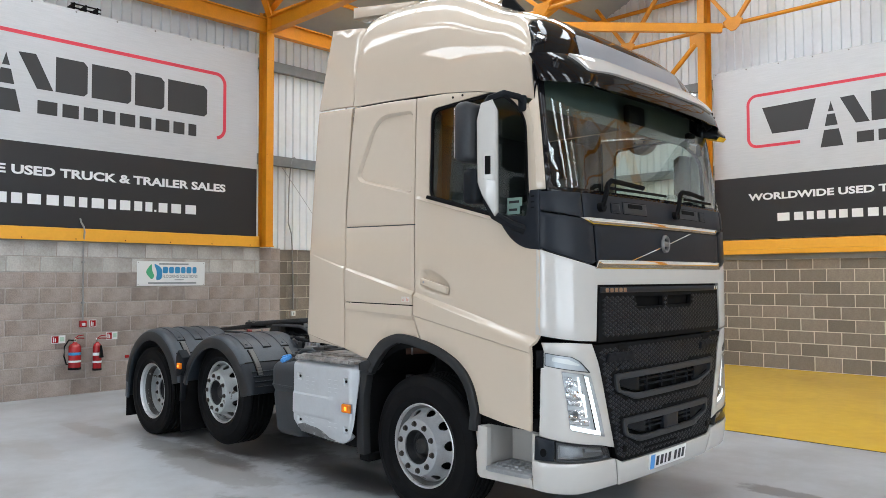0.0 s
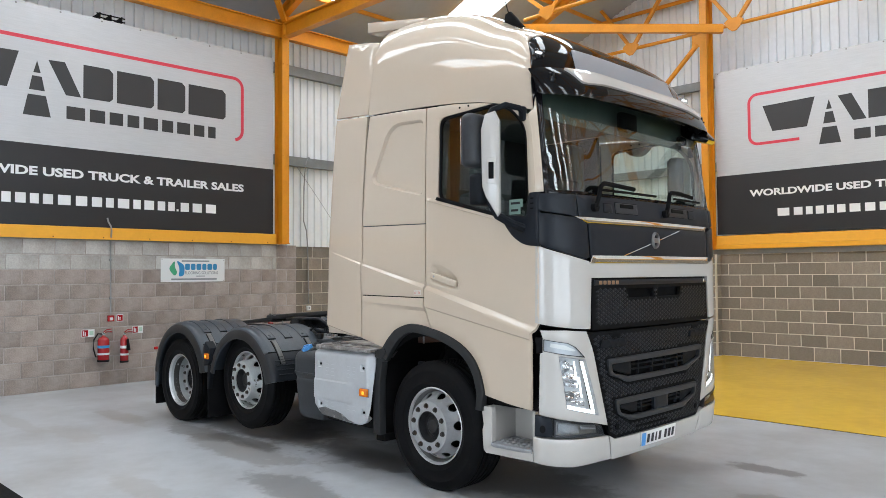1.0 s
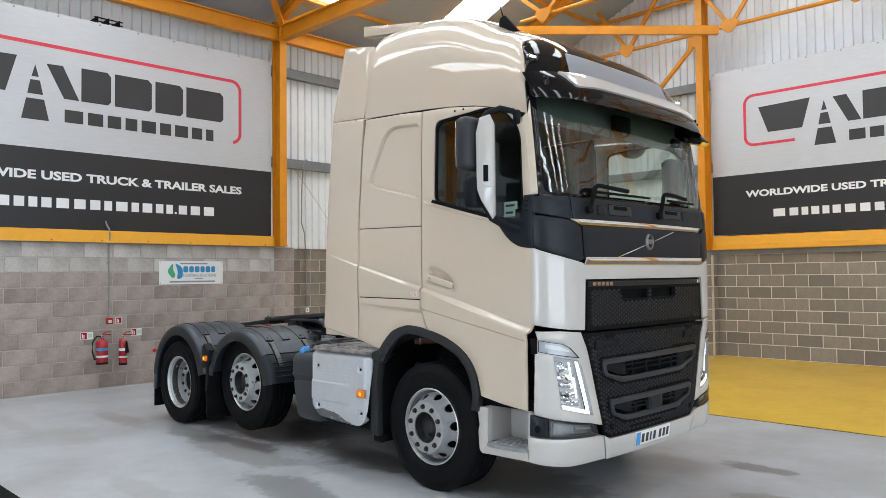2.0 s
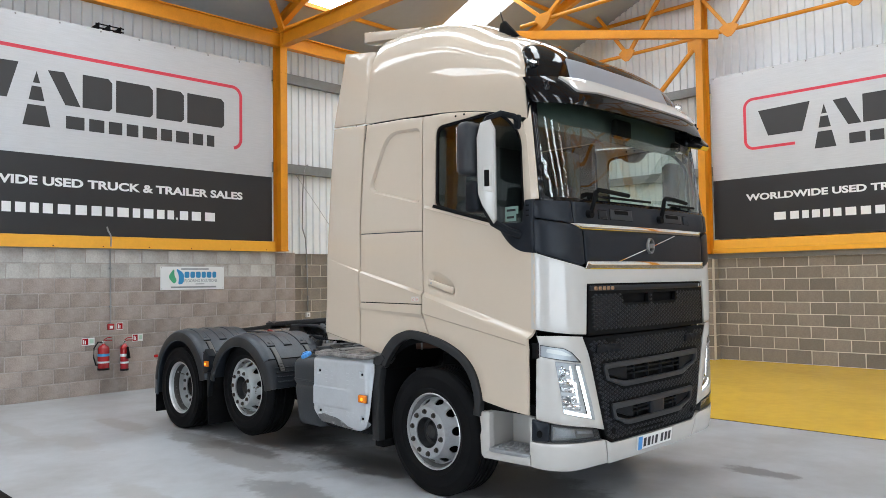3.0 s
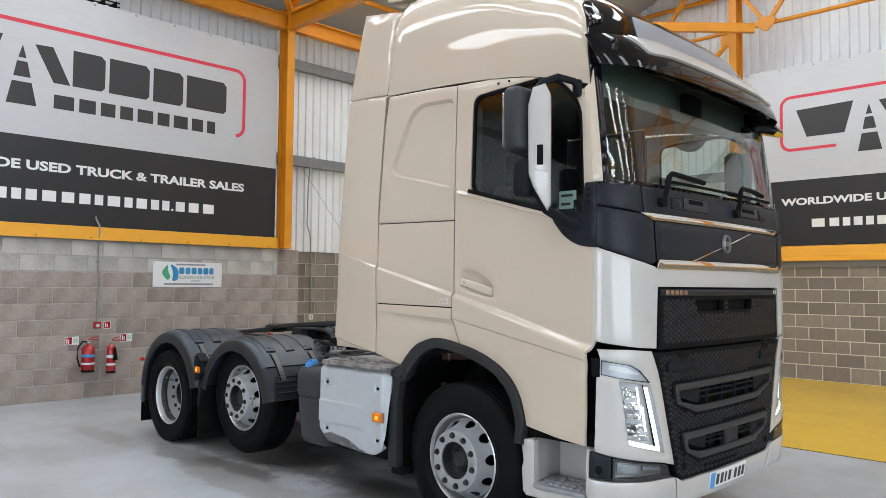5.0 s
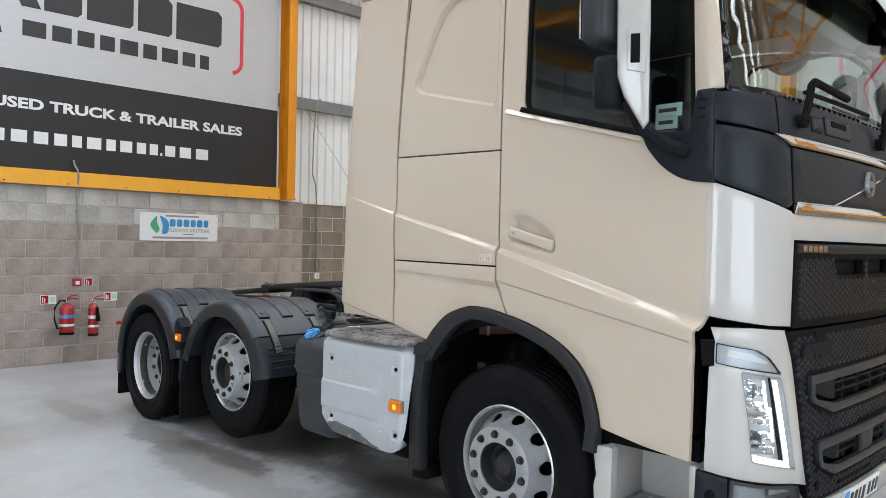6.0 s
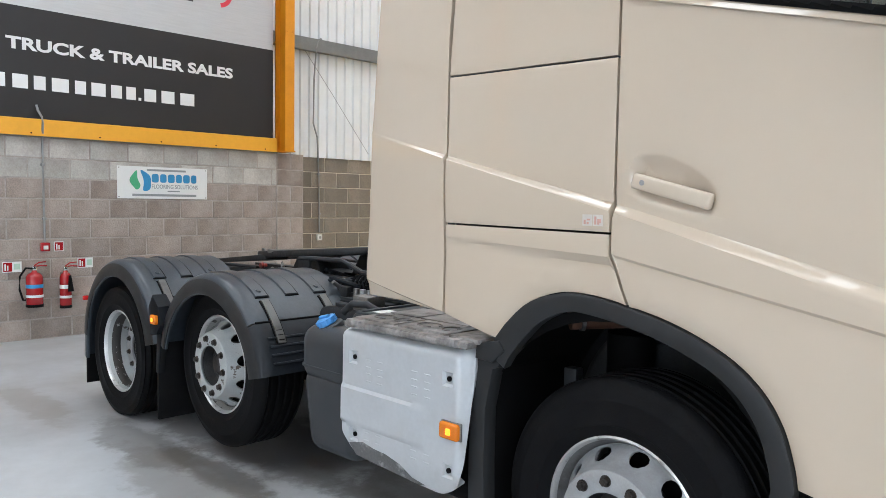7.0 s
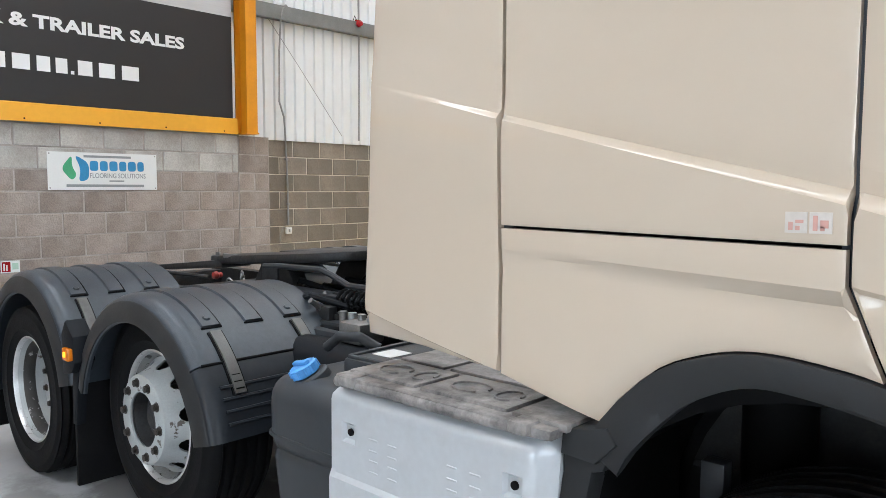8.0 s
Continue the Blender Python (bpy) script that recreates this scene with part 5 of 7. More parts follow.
extinguisher(-0.79, 0.385, 0.40, 0.085, "red fire extinguisher with black hose hung on the wall", True)
extinguisher(-0.46, 0.345, 0.42, 0.062, "slim red fire extinguisher with black horn hung on the wall", False)

# flooring company's sign
sg = empty("wall_sign", "white vinyl sign of a flooring firm on the block wall", "sign", (-7.757, 0.16, 1.59))
part("sheet", box(0, 0.004, 0, 1.15, 0, 0.39), SIGN_WHITE, sg)
def swell(pts):
    return [(0.27 + (a - 0.275) * 1.3, 0.225 + (b - 0.225) * 1.25) for a, b in pts]


left = rounded([(0.255, 0.34), (0.165, 0.22), (0.25, 0.12), (0.29, 0.17), (0.25, 0.24)], 0.05)
right = rounded([(0.27, 0.34), (0.32, 0.22), (0.30, 0.11), (0.38, 0.13), (0.385, 0.27)], 0.05)
part("emblem_half", prism(swell(left), 0.004, 0.006, axis="x"), SIGN_GREEN, sg, smooth=False)
part("emblem_half", prism(swell(right), 0.004, 0.006, axis="x"), SIGN_BLUE, sg, smooth=False)
yy = 0.42
for w in (0.105, 0.10, 0.105, 0.095, 0.105, 0.09):
    part("mark_block", prism(rounded([(yy, 0.20), (yy + w - 0.018, 0.20), (yy + w - 0.018, 0.305), (yy, 0.305)], 0.03), 0.004, 0.006, axis="x"), SIGN_BLUE, sg, smooth=False)
    yy += w
upright = Matrix(((0, 0, 1, 0), (1, 0, 0, 0), (0, 1, 0, 0), (0, 0, 0, 1)))
writing("FLOORING SOLUTIONS", 0.052, 0.60, SIGN_GREY, "lettering", sg, Matrix.Translation((0.004, 0.42, 0.125)) @ upright, 0.002, 0.004)
part("text_bar", box(0.004, 0.0055, 0.36, 0.86, 0.338, 0.362), SIGN_GREY, sg)
part("text_bar", box(0.004, 0.0055, 0.18, 1.0, 0.030, 0.058), SIGN_GREY, sg)
part("text_bar", box(0.004, 0.0055, 0.62, 0.78, 0.088, 0.102), SIGN_GREY, sg)
for y, z in ((0.02, 0.02), (0.02, 0.37), (1.13, 0.02), (1.13, 0.37)):
    part("screw", rod(bmesh.new(), (0.003, y, z), (0.007, y, z), 0.007, 8), STEEL, sg)


# ---- the truck's front ----
def mirrored(pts, s):
    return pts if s < 0 else [(-a, b) for a, b in pts]


ws = part("windscreen", sheet(rounded([(-1.165, 2.24), (-1.14, 3.02), (1.14, 3.02), (1.165, 2.24)], 0.05), lambda u, v: front(u, v, -0.012), 0.07, 0.006, lip=0, both=True), GLASS, truck, "tinted windscreen")
ws.visible_shadow = False
part("windscreen_seal", sheet(rounded([(-1.185, 2.225), (-1.165, 3.035), (1.165, 3.035), (1.185, 2.225)], 0.05), lambda u, v: front(u, v, -0.006), 0.06, 0.02, [rounded([(-1.15, 2.262), (-1.105, 2.995), (1.105, 2.995), (1.15, 2.262)], 0.05)]), BLACK, truck, "black band round the windscreen")
for s in (-1, 1):
    front_part("a_pillar", mirrored([(-1.19, 2.25), (-1.17, 2.92), (-1.215, 2.83), (-1.285, 2.80), (-1.295, 2.245)], s), PAINT)
# dark cowl: upper tray, centre flap and side pieces
front_part("cowl_tray", rounded([(-0.95, 2.075), (-0.955, 2.235), (0.955, 2.235), (0.95, 2.075)], 0.012), TRIM, 0.006, label="dark grey panel below the windscreen")
front_part("cowl_flap", rounded([(-0.872, 1.80), (-0.882, 2.035), (0.882, 2.035), (0.872, 1.80)], 0.008), TRIM, 0.006, label="dark grey badge panel")
for s in (-1, 1):
    front_part("cowl_side", mirrored(rounded([(-0.962, 2.235), (-0.957, 2.08), (-1.285, 2.125), (-1.285, 2.235)], 0.006), s), TRIM, 0.005)
    front_part("cowl_corner", mirrored(rounded([(-0.892, 2.03), (-0.882, 1.80), (-0.91, 1.785), (-1.285, 1.895), (-1.285, 2.11), (-0.95, 2.068)], 0.006), s), TRIM, 0.004)
    for z in (2.13, 2.165, 2.20):
        part("vent_slot", box(1.045, 1.075, s * 1.249, s * 1.262, z, z + 0.010, 0.003), MATT, truck)
for x0, x1, z0, z1 in ((-0.71, -0.61, 2.125, 2.185), (-0.57, -0.28, 2.125, 2.20), (0.18, 0.51, 2.135, 2.205), (0.55, 0.66, 2.135, 2.20)):
    wide = x1 - x0 > 0.2
    tc = front_part("tray_cover", rounded([(x0, z0), (x0, z1), (x1, z1), (x1, z0)], 0.006), TRIM if not wide else FRAME, 0.015, 0.05, 0.012)
    front_part("cover_gap", rounded([(x0 - 0.006, z0 - 0.006), (x0 - 0.006, z1 + 0.006), (x1 + 0.006, z1 + 0.006), (x1 + 0.006, z0 - 0.006)], 0.006), MATT, 0.009, 0.05, 0.006, parent=tc)
    if wide:
        front_part("cover_recess", rounded([(x0 + 0.05, z1 - 0.038), (x0 + 0.05, z1 - 0.006), (x1 - 0.06, z1 - 0.006), (x1 - 0.06, z1 - 0.038)], 0.004), MATT, 0.018, 0.05, 0.005, parent=tc)
front_part("tray_seam", [(-0.735, 2.08), (-0.735, 2.125), (-0.728, 2.125), (-0.728, 2.08)], MATT, 0.009, 0.05, 0.006)
def strip_at(z, lean, out):
    def where(u, v):
        p = front(u, z, out)
        return (p[0] + lean * (v - z), p[1], v)
    return where


part("chrome_strip", sheet(rounded([(-0.90, 2.04), (-0.985, 2.078), (0.87, 2.078), (0.84, 2.04)], 0.004), strip_at(2.06, 0.021, 0.016), 0.04, 0.014, lip=0.002), CHROME, truck, "polished chrome strip")
part("chrome_strip", sheet(rounded([(-0.892, 1.757), (-0.872, 1.812), (0.87, 1.818), (0.875, 1.764)], 0.006), strip_at(1.785, -0.013, 0.018), 0.04, 0.016, lip=0.002), CHROME, truck, "polished chrome strip")
front_part("badge_bar", [(-0.50, 1.815), (-0.475, 1.815), (0.375, 2.028), (0.35, 2.028)], CHROME, 0.014, 0.04, 0.010, label="slanting chrome bar")
c = front(-0.058, 1.925)
bd = lathe([(0.008, 0.052), (-0.006, 0.052), (-0.012, 0.057), (-0.014, 0.064), (-0.004, 0.070), (0.008, 0.070)], 32, closed=True)
bd.transform(Matrix.Translation((c[0] + 0.016, c[1], c[2] + 0.012)) @ Matrix.Rotation(radians(90), 4, "Z") @ Matrix.Diagonal((0.68, 1, 0.9, 1)))
part("badge_ring", bd, STEEL, truck, "round chrome badge")
part("badge_plate", box(c[0] + 0.014, c[0] + 0.026, c[1] - 0.037, c[1] + 0.037, c[2] - 0.006, c[2] + 0.03, 0.004), STEEL, truck)

# white band round the upper grille
front_part("white_band", [(-1.285, 1.352), (-1.285, 1.885), (-0.905, 1.775), (-0.86, 1.762), (0.86, 1.762), (0.905, 1.775), (1.285, 1.885), (1.285, 1.352), (1.0, 1.31), (0.885, 1.30), (0.872, 1.655), (-0.872, 1.655), (-0.885, 1.30), (-1.0, 1.31)], PAINT_WHITE, 0.004, lip=0.002)


def relief(name, region, step_u, step_z, out, parent, holes=(), size=0.4):
    """Rows of small raised lozenges over the region of the front, joined as one textured part."""
    vs, fs = [], []
    us, zs = [p[0] for p in region], [p[1] for p in region]
    j = 0
    z = min(zs)
    while z < max(zs):
        u = min(us) + (step_u / 2 if j % 2 else 0)
        while u < max(us):
            if inside((u, z), region) and edge_distance((u, z), region) > 0.02 and not any(inside((u, z), h) or edge_distance((u, z), h) < 0.02 for h in holes):
                b = len(vs)
                a, h = step_u * size, step_z * size
                for du, dz in ((-a, 0), (0, -h), (a, 0), (0, h)):
                    vs.append(front(u + du, z + dz, out))
                vs.append(front(u, z + h * 0.3, out + 0.0045))
                fs += [(b, b + 1, b + 4), (b + 1, b + 2, b + 4), (b + 2, b + 3, b + 4), (b + 3, b, b + 4)]
            u += step_u
        z += step_z / 2
        j += 1
    me = bpy.data.meshes.new(name)
    me.from_pydata(vs, [], fs)
    me.materials.append(GRILLE)
    ob = tagged(new(name, me), kind="stuff")
    ob.parent = parent
    return ob


UG = rounded([(-0.868, 1.288), (-0.858, 1.645), (0.858, 1.645), (0.868, 1.288)], 0.02)
SLOT_A = rounded([(-0.455, 1.575), (-0.09, 1.575), (-0.09, 1.505), (-0.425, 1.505)], 0.012)
SLOT_B = rounded([(-0.015, 1.575), (0.36, 1.578), (0.335, 1.508), (-0.015, 1.505)], 0.012)
ug = front_part("upper_grille", UG, MATT, 0.002, 0.04, 0.03, [SLOT_A, SLOT_B], label="black textured grille panel with two slots")
relief("grille_relief", [(-0.84, 1.30), (-0.84, 1.595), (0.84, 1.595), (0.84, 1.30)], 0.058, 0.030, 0.003, ug, [SLOT_A, SLOT_B], 0.43)
front_part("slot_back", rounded([(-0.46, 1.50), (0.37, 1.50), (0.37, 1.585), (-0.46, 1.585)], 0.01), MATT, -0.04, 0.06, 0.01, parent=ug)
front_part("top_band", rounded([(-0.855, 1.602), (-0.85, 1.64), (0.85, 1.64), (0.855, 1.602)], 0.01), TRIM, 0.010, 0.05, 0.01, parent=ug)
for k in range(5):
    u = -0.805 + 0.05 * k
    front_part("badge_mark", rounded([(u, 1.606), (u + 0.038, 1.606), (u + 0.038, 1.634), (u, 1.634)], 0.01), COPPER, 0.014, 0.03, 0.004, parent=ug)
for u in (0.775, 0.81):
    front_part("badge_mark", [(u, 1.608), (u + 0.022, 1.608), (u + 0.022, 1.636), (u, 1.636)], CHROME, 0.016, 0.03, 0.006, parent=ug)

LG = rounded([(-0.90, 1.275), (0.90, 1.275), (0.855, 1.17), (0.69, 0.56), (0.63, 0.505), (-0.63, 0.505), (-0.69, 0.56), (-0.855, 1.17)], 0.02)
F1 = [(-0.715, 1.078), (0.71, 1.088), (0.69, 0.985), (0.42, 0.90), (-0.47, 0.893), (-0.695, 0.965)]
F2 = [(-0.63, 0.783), (0.60, 0.788), (0.575, 0.69), (0.35, 0.61), (-0.44, 0.610), (-0.61, 0.675)]


def shrink(poly, d):
    cx, cz = sum(p[0] for p in poly) / len(poly), sum(p[1] for p in poly) / len(poly)
    w = (max(p[0] for p in poly) - min(p[0] for p in poly)) / 2
    h = (max(p[1] for p in poly) - min(p[1] for p in poly)) / 2
    return [(cx + (a - cx) * (1 - d / w), cz + (b - cz) * (1 - d / h)) for a, b in poly]


lg = front_part("lower_grille", LG, MATT, -0.004, 0.05, 0.03, [rounded(shrink(F1, 0.02), 0.01), rounded(shrink(F2, 0.02), 0.01)], label="black textured lower grille")
relief("grille_relief", LG, 0.058, 0.030, -0.003, lg, [F1, F2], 0.42)
for F, rows in ((F1, 3), (F2, 3)):
    fr = front_part("grille_frame", rounded(F, 0.025), FRAME, 0.016, 0.04, 0.03, [rounded(shrink(F, 0.040), 0.02)], parent=lg, label="grey plastic intake frame")
    front_part("intake_back", rounded(shrink(F, 0.02), 0.02), MATT, -0.06, 0.06, 0.01, parent=lg)
    zs = [p[1] for p in F]
    lo, hi = min(zs) + 0.045, max(zs) - 0.04
    for k in range(1, rows):
        z = lo + (hi - lo) * k / rows
        e = 0.36 if F is F1 else 0.30
        front_part("intake_bar", [(-e - 0.06, z - 0.005), (-e - 0.06, z + 0.007), (e + 0.04, z + 0.007), (e + 0.04, z - 0.005)], PLASTIC, -0.012, 0.05, 0.02, parent=lg, lip=0.001)
    for k in range(4):
        u = -0.30 + 0.2 * k if F is F1 else -0.27 + 0.18 * k
        front_part("intake_post", [(u - 0.008, lo), (u - 0.008, hi), (u + 0.008, hi), (u + 0.008, lo)], PLASTIC, -0.010, 0.05, 0.02, parent=lg, lip=0.001)
    for s in (-1, 1):
        e = 0.40 if F is F1 else 0.33
        x1 = 0.655 if F is F1 else 0.565
        front_part("intake_blank", mirrored([(-x1, hi), (-e, hi), (-e, lo + 0.005), (-e - 0.06, lo + 0.01), (-x1 + 0.01, lo + 0.06)], s), PLASTIC, -0.008, 0.05, 0.02, parent=lg, lip=0.002)
front_part("radar_cover", rounded([(-0.10, 0.632), (-0.10, 0.77), (0.11, 0.77), (0.11, 0.632)], 0.012), TRIM, 0.004, 0.05, 0.03, parent=lg)
for s in (-1, 1):
    front_part("tow_eye", [(s * 0.60 + 0.022 * math.cos(radians(a)), 0.585 + 0.022 * math.sin(radians(a))) for a in range(0, 360, 24)], MATT, 0.004, 0.02, 0.01, parent=lg, lip=0.001)
    front_part("hinge_cover", mirrored(rounded([(-0.80, 1.16), (-0.78, 1.215), (-0.5, 1.215), (-0.48, 1.16)], 0.02), s), PLASTIC, 0.014, 0.05, 0.02, parent=lg)
    front_part("hinge_recess", mirrored(rounded([(-0.66, 1.225), (-0.66, 1.265), (-0.54, 1.265), (-0.54, 1.225)], 0.008), s), MATT, 0.002, 0.05, 0.006, parent=lg)
front_part("step_slot", rounded([(-0.36, 0.545), (-0.36, 0.562), (0.10, 0.562), (0.10, 0.545)], 0.006), MATT, 0.004, 0.05, 0.006, parent=lg)

# headlamps
for s in (-1, 1):
    DR = [(-1.212, 1.243), (-1.04, 1.213), (-0.99, 1.183), (-0.925, 1.107), (-1.212, 1.162)]
    HL = [(-1.104, 1.128), (-0.925, 1.095), (-0.812, 0.69), (-1.052, 0.765), (-1.07, 0.925)]
    FG = [(-1.135, 0.70), (-0.787, 0.622), (-0.757, 0.548), (-1.137, 0.582)]
    ls = front_part("lamp_surround", mirrored([(-1.24, 1.302), (-1.06, 1.30), (-0.912, 1.285), (-0.868, 1.17), (-0.735, 0.70), (-0.71, 0.61), (-0.79, 0.63), (-1.14, 0.712), (-1.245, 0.734), (-1.24, 1.145), (-1.218, 1.15), (-1.218, 1.25)], s), PAINT_WHITE, 0.0, 0.05, 0.03,
                    [mirrored(rounded(DR, 0.008, 3), s), mirrored(rounded(HL, 0.012, 3), s)])
    front_part("lamp_notch", mirrored([(-1.29, 1.252), (-1.222, 1.252), (-1.222, 1.152), (-1.275, 1.142)], s), MATT, -0.002, 0.05, 0.02)
    hl = front_part("headlamp", mirrored(rounded(HL, 0.012, 3), s), SILVER, -0.07, 0.04, 0.005, label="clear headlamp with a bright angled light strip", lip=0)
    front_part("lens", mirrored(rounded(shrink(HL, 0.004), 0.012, 3), s), LENS, -0.004, 0.05, 0.004, parent=hl, lip=0)
    front_part("bezel", mirrored(rounded(HL, 0.012, 3), s), ALLOY, 0.0, 0.04, 0.05, [mirrored(rounded(shrink(HL, 0.006), 0.012, 3), s)], parent=hl, lip=0.002)
    front_part("light_strip", mirrored([(-0.950, 1.085), (-0.930, 1.08), (-0.830, 0.70), (-0.838, 0.695), (-1.045, 0.765), (-1.043, 0.793), (-0.862, 0.735)], s), LED, -0.018, 0.03, 0.01, parent=hl, label="bright white light strip", lip=0.001)
    front_part("light_guide", mirrored([(-1.0, 1.085), (-0.992, 1.085), (-0.975, 0.98), (-0.955, 0.97), (-0.935, 0.83), (-0.945, 0.83), (-0.965, 0.96), (-0.985, 0.975)], s), LED, -0.02, 0.03, 0.006, parent=hl, lip=0)
    for (u, z, r, m) in ((-1.06, 1.05, 0.04, CHROME), (-1.02, 0.845, 0.032, ALLOY)):
        q = front(u * -s, z, -0.05)
        d = Vector(front(u * -s, z, 0.0)) - Vector(q)
        bm = lathe([(0.03, 0.001), (0.028, r * 0.4), (0.015, r * 0.8), (-0.012, r), (-0.012, r * 1.05), (0.03, r * 1.05)], 24)
        bm.transform(Matrix.Translation(q) @ d.to_track_quat("-Y", "Z").to_matrix().to_4x4())
        part("reflector", bm, m, hl)
    for k in range(5):
        z = 1.07 - 0.062 * k
        u = -1.03 + 0.004 * k
        front_part("facet", mirrored([(u - 0.04, z), (u + 0.075 + 0.012 * k, z - 0.022), (u + 0.07 + 0.012 * k, z - 0.058), (u - 0.03, z - 0.03)], s), CHROME, -0.055 + 0.008 * (k % 3), 0.03, 0.02, parent=hl, lip=0.006)
    front_part("reflector_fin", mirrored([(-1.09, 0.985), (-1.06, 0.99), (-0.95, 0.955), (-0.955, 0.935), (-1.08, 0.965)], s), CHROME, -0.03, 0.03, 0.02, parent=hl)
    front_part("reflector_fin", mirrored([(-1.08, 0.865), (-0.97, 0.83), (-0.965, 0.815), (-1.06, 0.84)], s), CHROME, -0.03, 0.03, 0.02, parent=hl)
    dl = front_part("day_lamp", mirrored(rounded(DR, 0.008, 3), s), SILVER, -0.012, 0.04, 0.005, label="slim clear lamp above the headlamp", lip=0)
    front_part("lens", mirrored(rounded(DR, 0.008, 3), s), LENS, -0.002, 0.05, 0.004, parent=dl, lip=0)
    front_part("lamp_rim", mirrored(rounded(DR, 0.008, 3), s), FRAME, 0.001, 0.04, 0.015, [mirrored(rounded(shrink(DR, 0.006), 0.008, 3), s)], parent=dl, lip=0.001)
    front_part("light_bar", mirrored([(-1.16, 1.215), (-1.165, 1.19), (-1.0, 1.155), (-0.985, 1.16), (-1.06, 1.198)], s), PLATE_WHITE, -0.010, 0.03, 0.006, parent=dl, lip=0)
    fg = front_part("fog_lamp", mirrored(rounded(FG, 0.008, 3), s), STEEL, -0.05, 0.05, 0.005, label="clear fog lamp in a dark frame", lip=0)
    front_part("lens", mirrored(rounded(FG, 0.008, 3), s), LENS, -0.002, 0.05, 0.004, parent=fg, lip=0)
    front_part("frame", mirrored(rounded(FG, 0.008, 3), s), FRAME, 0.002, 0.04, 0.05, [mirrored(rounded(shrink(FG, 0.013), 0.008, 3), s)], parent=fg, lip=0.002)
    front_part("reflector", mirrored([(-1.11, 0.668), (-0.96, 0.637), (-0.95, 0.585), (-1.11, 0.60)], s), ALLOY, -0.04, 0.03, 0.012, parent=fg)
    front_part("reflector_fin", mirrored([(-0.945, 0.634), (-0.81, 0.606), (-0.80, 0.59), (-0.945, 0.612)], s), ALLOY, -0.03, 0.03, 0.012, parent=fg)
    sq = front_part("sensor_panel", mirrored(rounded([(-1.282, 0.73), (-1.145, 0.705), (-1.145, 0.583), (-1.285, 0.585)], 0.006), s), TRIM, 0.0, 0.05, 0.02)
    front_part("sensor_hole", mirrored([(-1.215 + 0.022 * math.cos(radians(a)), 0.635 + 0.026 * math.sin(radians(a))) for a in range(0, 360, 24)], s), MATT, 0.004, 0.02, 0.006, parent=sq, lip=0)
    front_part("bumper_corner", mirrored(rounded([(-1.295, 0.578), (-0.755, 0.54), (-0.705, 0.535), (-0.655, 0.36), (-1.0, 0.365), (-1.295, 0.405)], 0.006), s), PAINT_WHITE, 0.004, 0.05, 0.06)
front_part("bumper_middle", rounded([(-0.695, 0.535), (-0.62, 0.498), (0.62, 0.498), (0.695, 0.535), (0.645, 0.352), (-0.645, 0.352)], 0.008), PAINT_WHITE, 0.004, 0.05, 0.06, label="white painted bumper")
# number plate with plain bars
np_ = front_part("number_plate", rounded([(-0.295, 0.392), (-0.305, 0.498), (0.22, 0.498), (0.225, 0.392)], 0.008), PLATE_WHITE, 0.018, 0.06, 0.012, label="white number plate with a blue end")
front_part("blue_end", [(-0.292, 0.396), (-0.30, 0.494), (-0.245, 0.494), (-0.24, 0.396)], BLUE, 0.0205, 0.05, 0.002, parent=np_, lip=0)
for u in (-0.222, -0.162, -0.102, -0.052, 0.035, 0.095, 0.152):
    front_part("plain_bar", [(u, 0.412), (u, 0.478), (u + (0.034 if u != -0.102 else 0.02), 0.478), (u + (0.034 if u != -0.102 else 0.02), 0.412)], INK, 0.0205, 0.05, 0.002, parent=np_, lip=0)

# sun visor
def visor_at(u, v):
    p = front(u, 2.98)
    k = 1 - 0.5 * smooth(0.85, 1.25, abs(u))
    dx = curve_at([(0.0, -0.02), (0.4, 0.06), (0.8, 0.125), (1.0, 0.15), (1.25, 0.165)], v) * k
    dz = curve_at([(0.0, 3.185), (0.4, 3.12), (0.8, 3.03), (1.0, 2.975), (1.25, 2.91)], v)
    return (p[0] + dx, p[1], dz - 0.055 * smooth(0.6, 1.25, abs(u)))


vz = part("sun_visor", sheet(rounded([(-0.96, 0.19), (-0.3, 0.36), (0.3, 0.36), (0.96, 0.19), (0.90, 0.76), (-0.90, 0.76)], [0.03, 0.2, 0.2, 0.03, 0.05, 0.05]), lambda u, v: Vector(visor_at(u, v)) + Vector((0.006, 0, 0.006)), 0.06, 0.02, both=True), PAINT_WHITE, truck, "white sun visor above the windscreen")
part("visor_edge", sheet(rounded([(-1.25, 0.1), (1.25, 0.1), (1.23, 0.98), (1.0, 1.06), (0.76, 1.2), (-0.76, 1.2), (-1.0, 1.06), (-1.23, 0.98)], 0.06), visor_at, 0.06, 0.012, both=True), BLACK, vz, "black tinted visor edge")
for s in (-1, 1):
    c = Vector(visor_at(s * 1.08, 0.55))
    part("visor_lamp", rod(bmesh.new(), c + Vector((0, 0, -0.02)), c + Vector((0.012, 0, 0.012)), 0.028, 20), BLACK, vz)
    part("visor_bracket", box(c.x - 0.12, c.x + 0.02, c.y - 0.01, c.y + 0.01, 2.98, 3.09, 0.006), BLACK, vz)
    c = Vector(roof_at(0.875, s * 0.56)) + Vector((0.01, 0, 0.004))
    part("roof_lamp", box(c.x - 0.02, c.x + 0.03, c.y - 0.045, c.y + 0.045, c.z - 0.03, c.z + 0.022, 0.01), LENS, truck, "small clear roof lamp")
    for k in range(3):
        part("roof_lamp_led", box(c.x + 0.0, c.x + 0.022, c.y - 0.03 + 0.022 * k, c.y - 0.018 + 0.022 * k, c.z - 0.008, c.z + 0.006, 0.003), LED, truck)
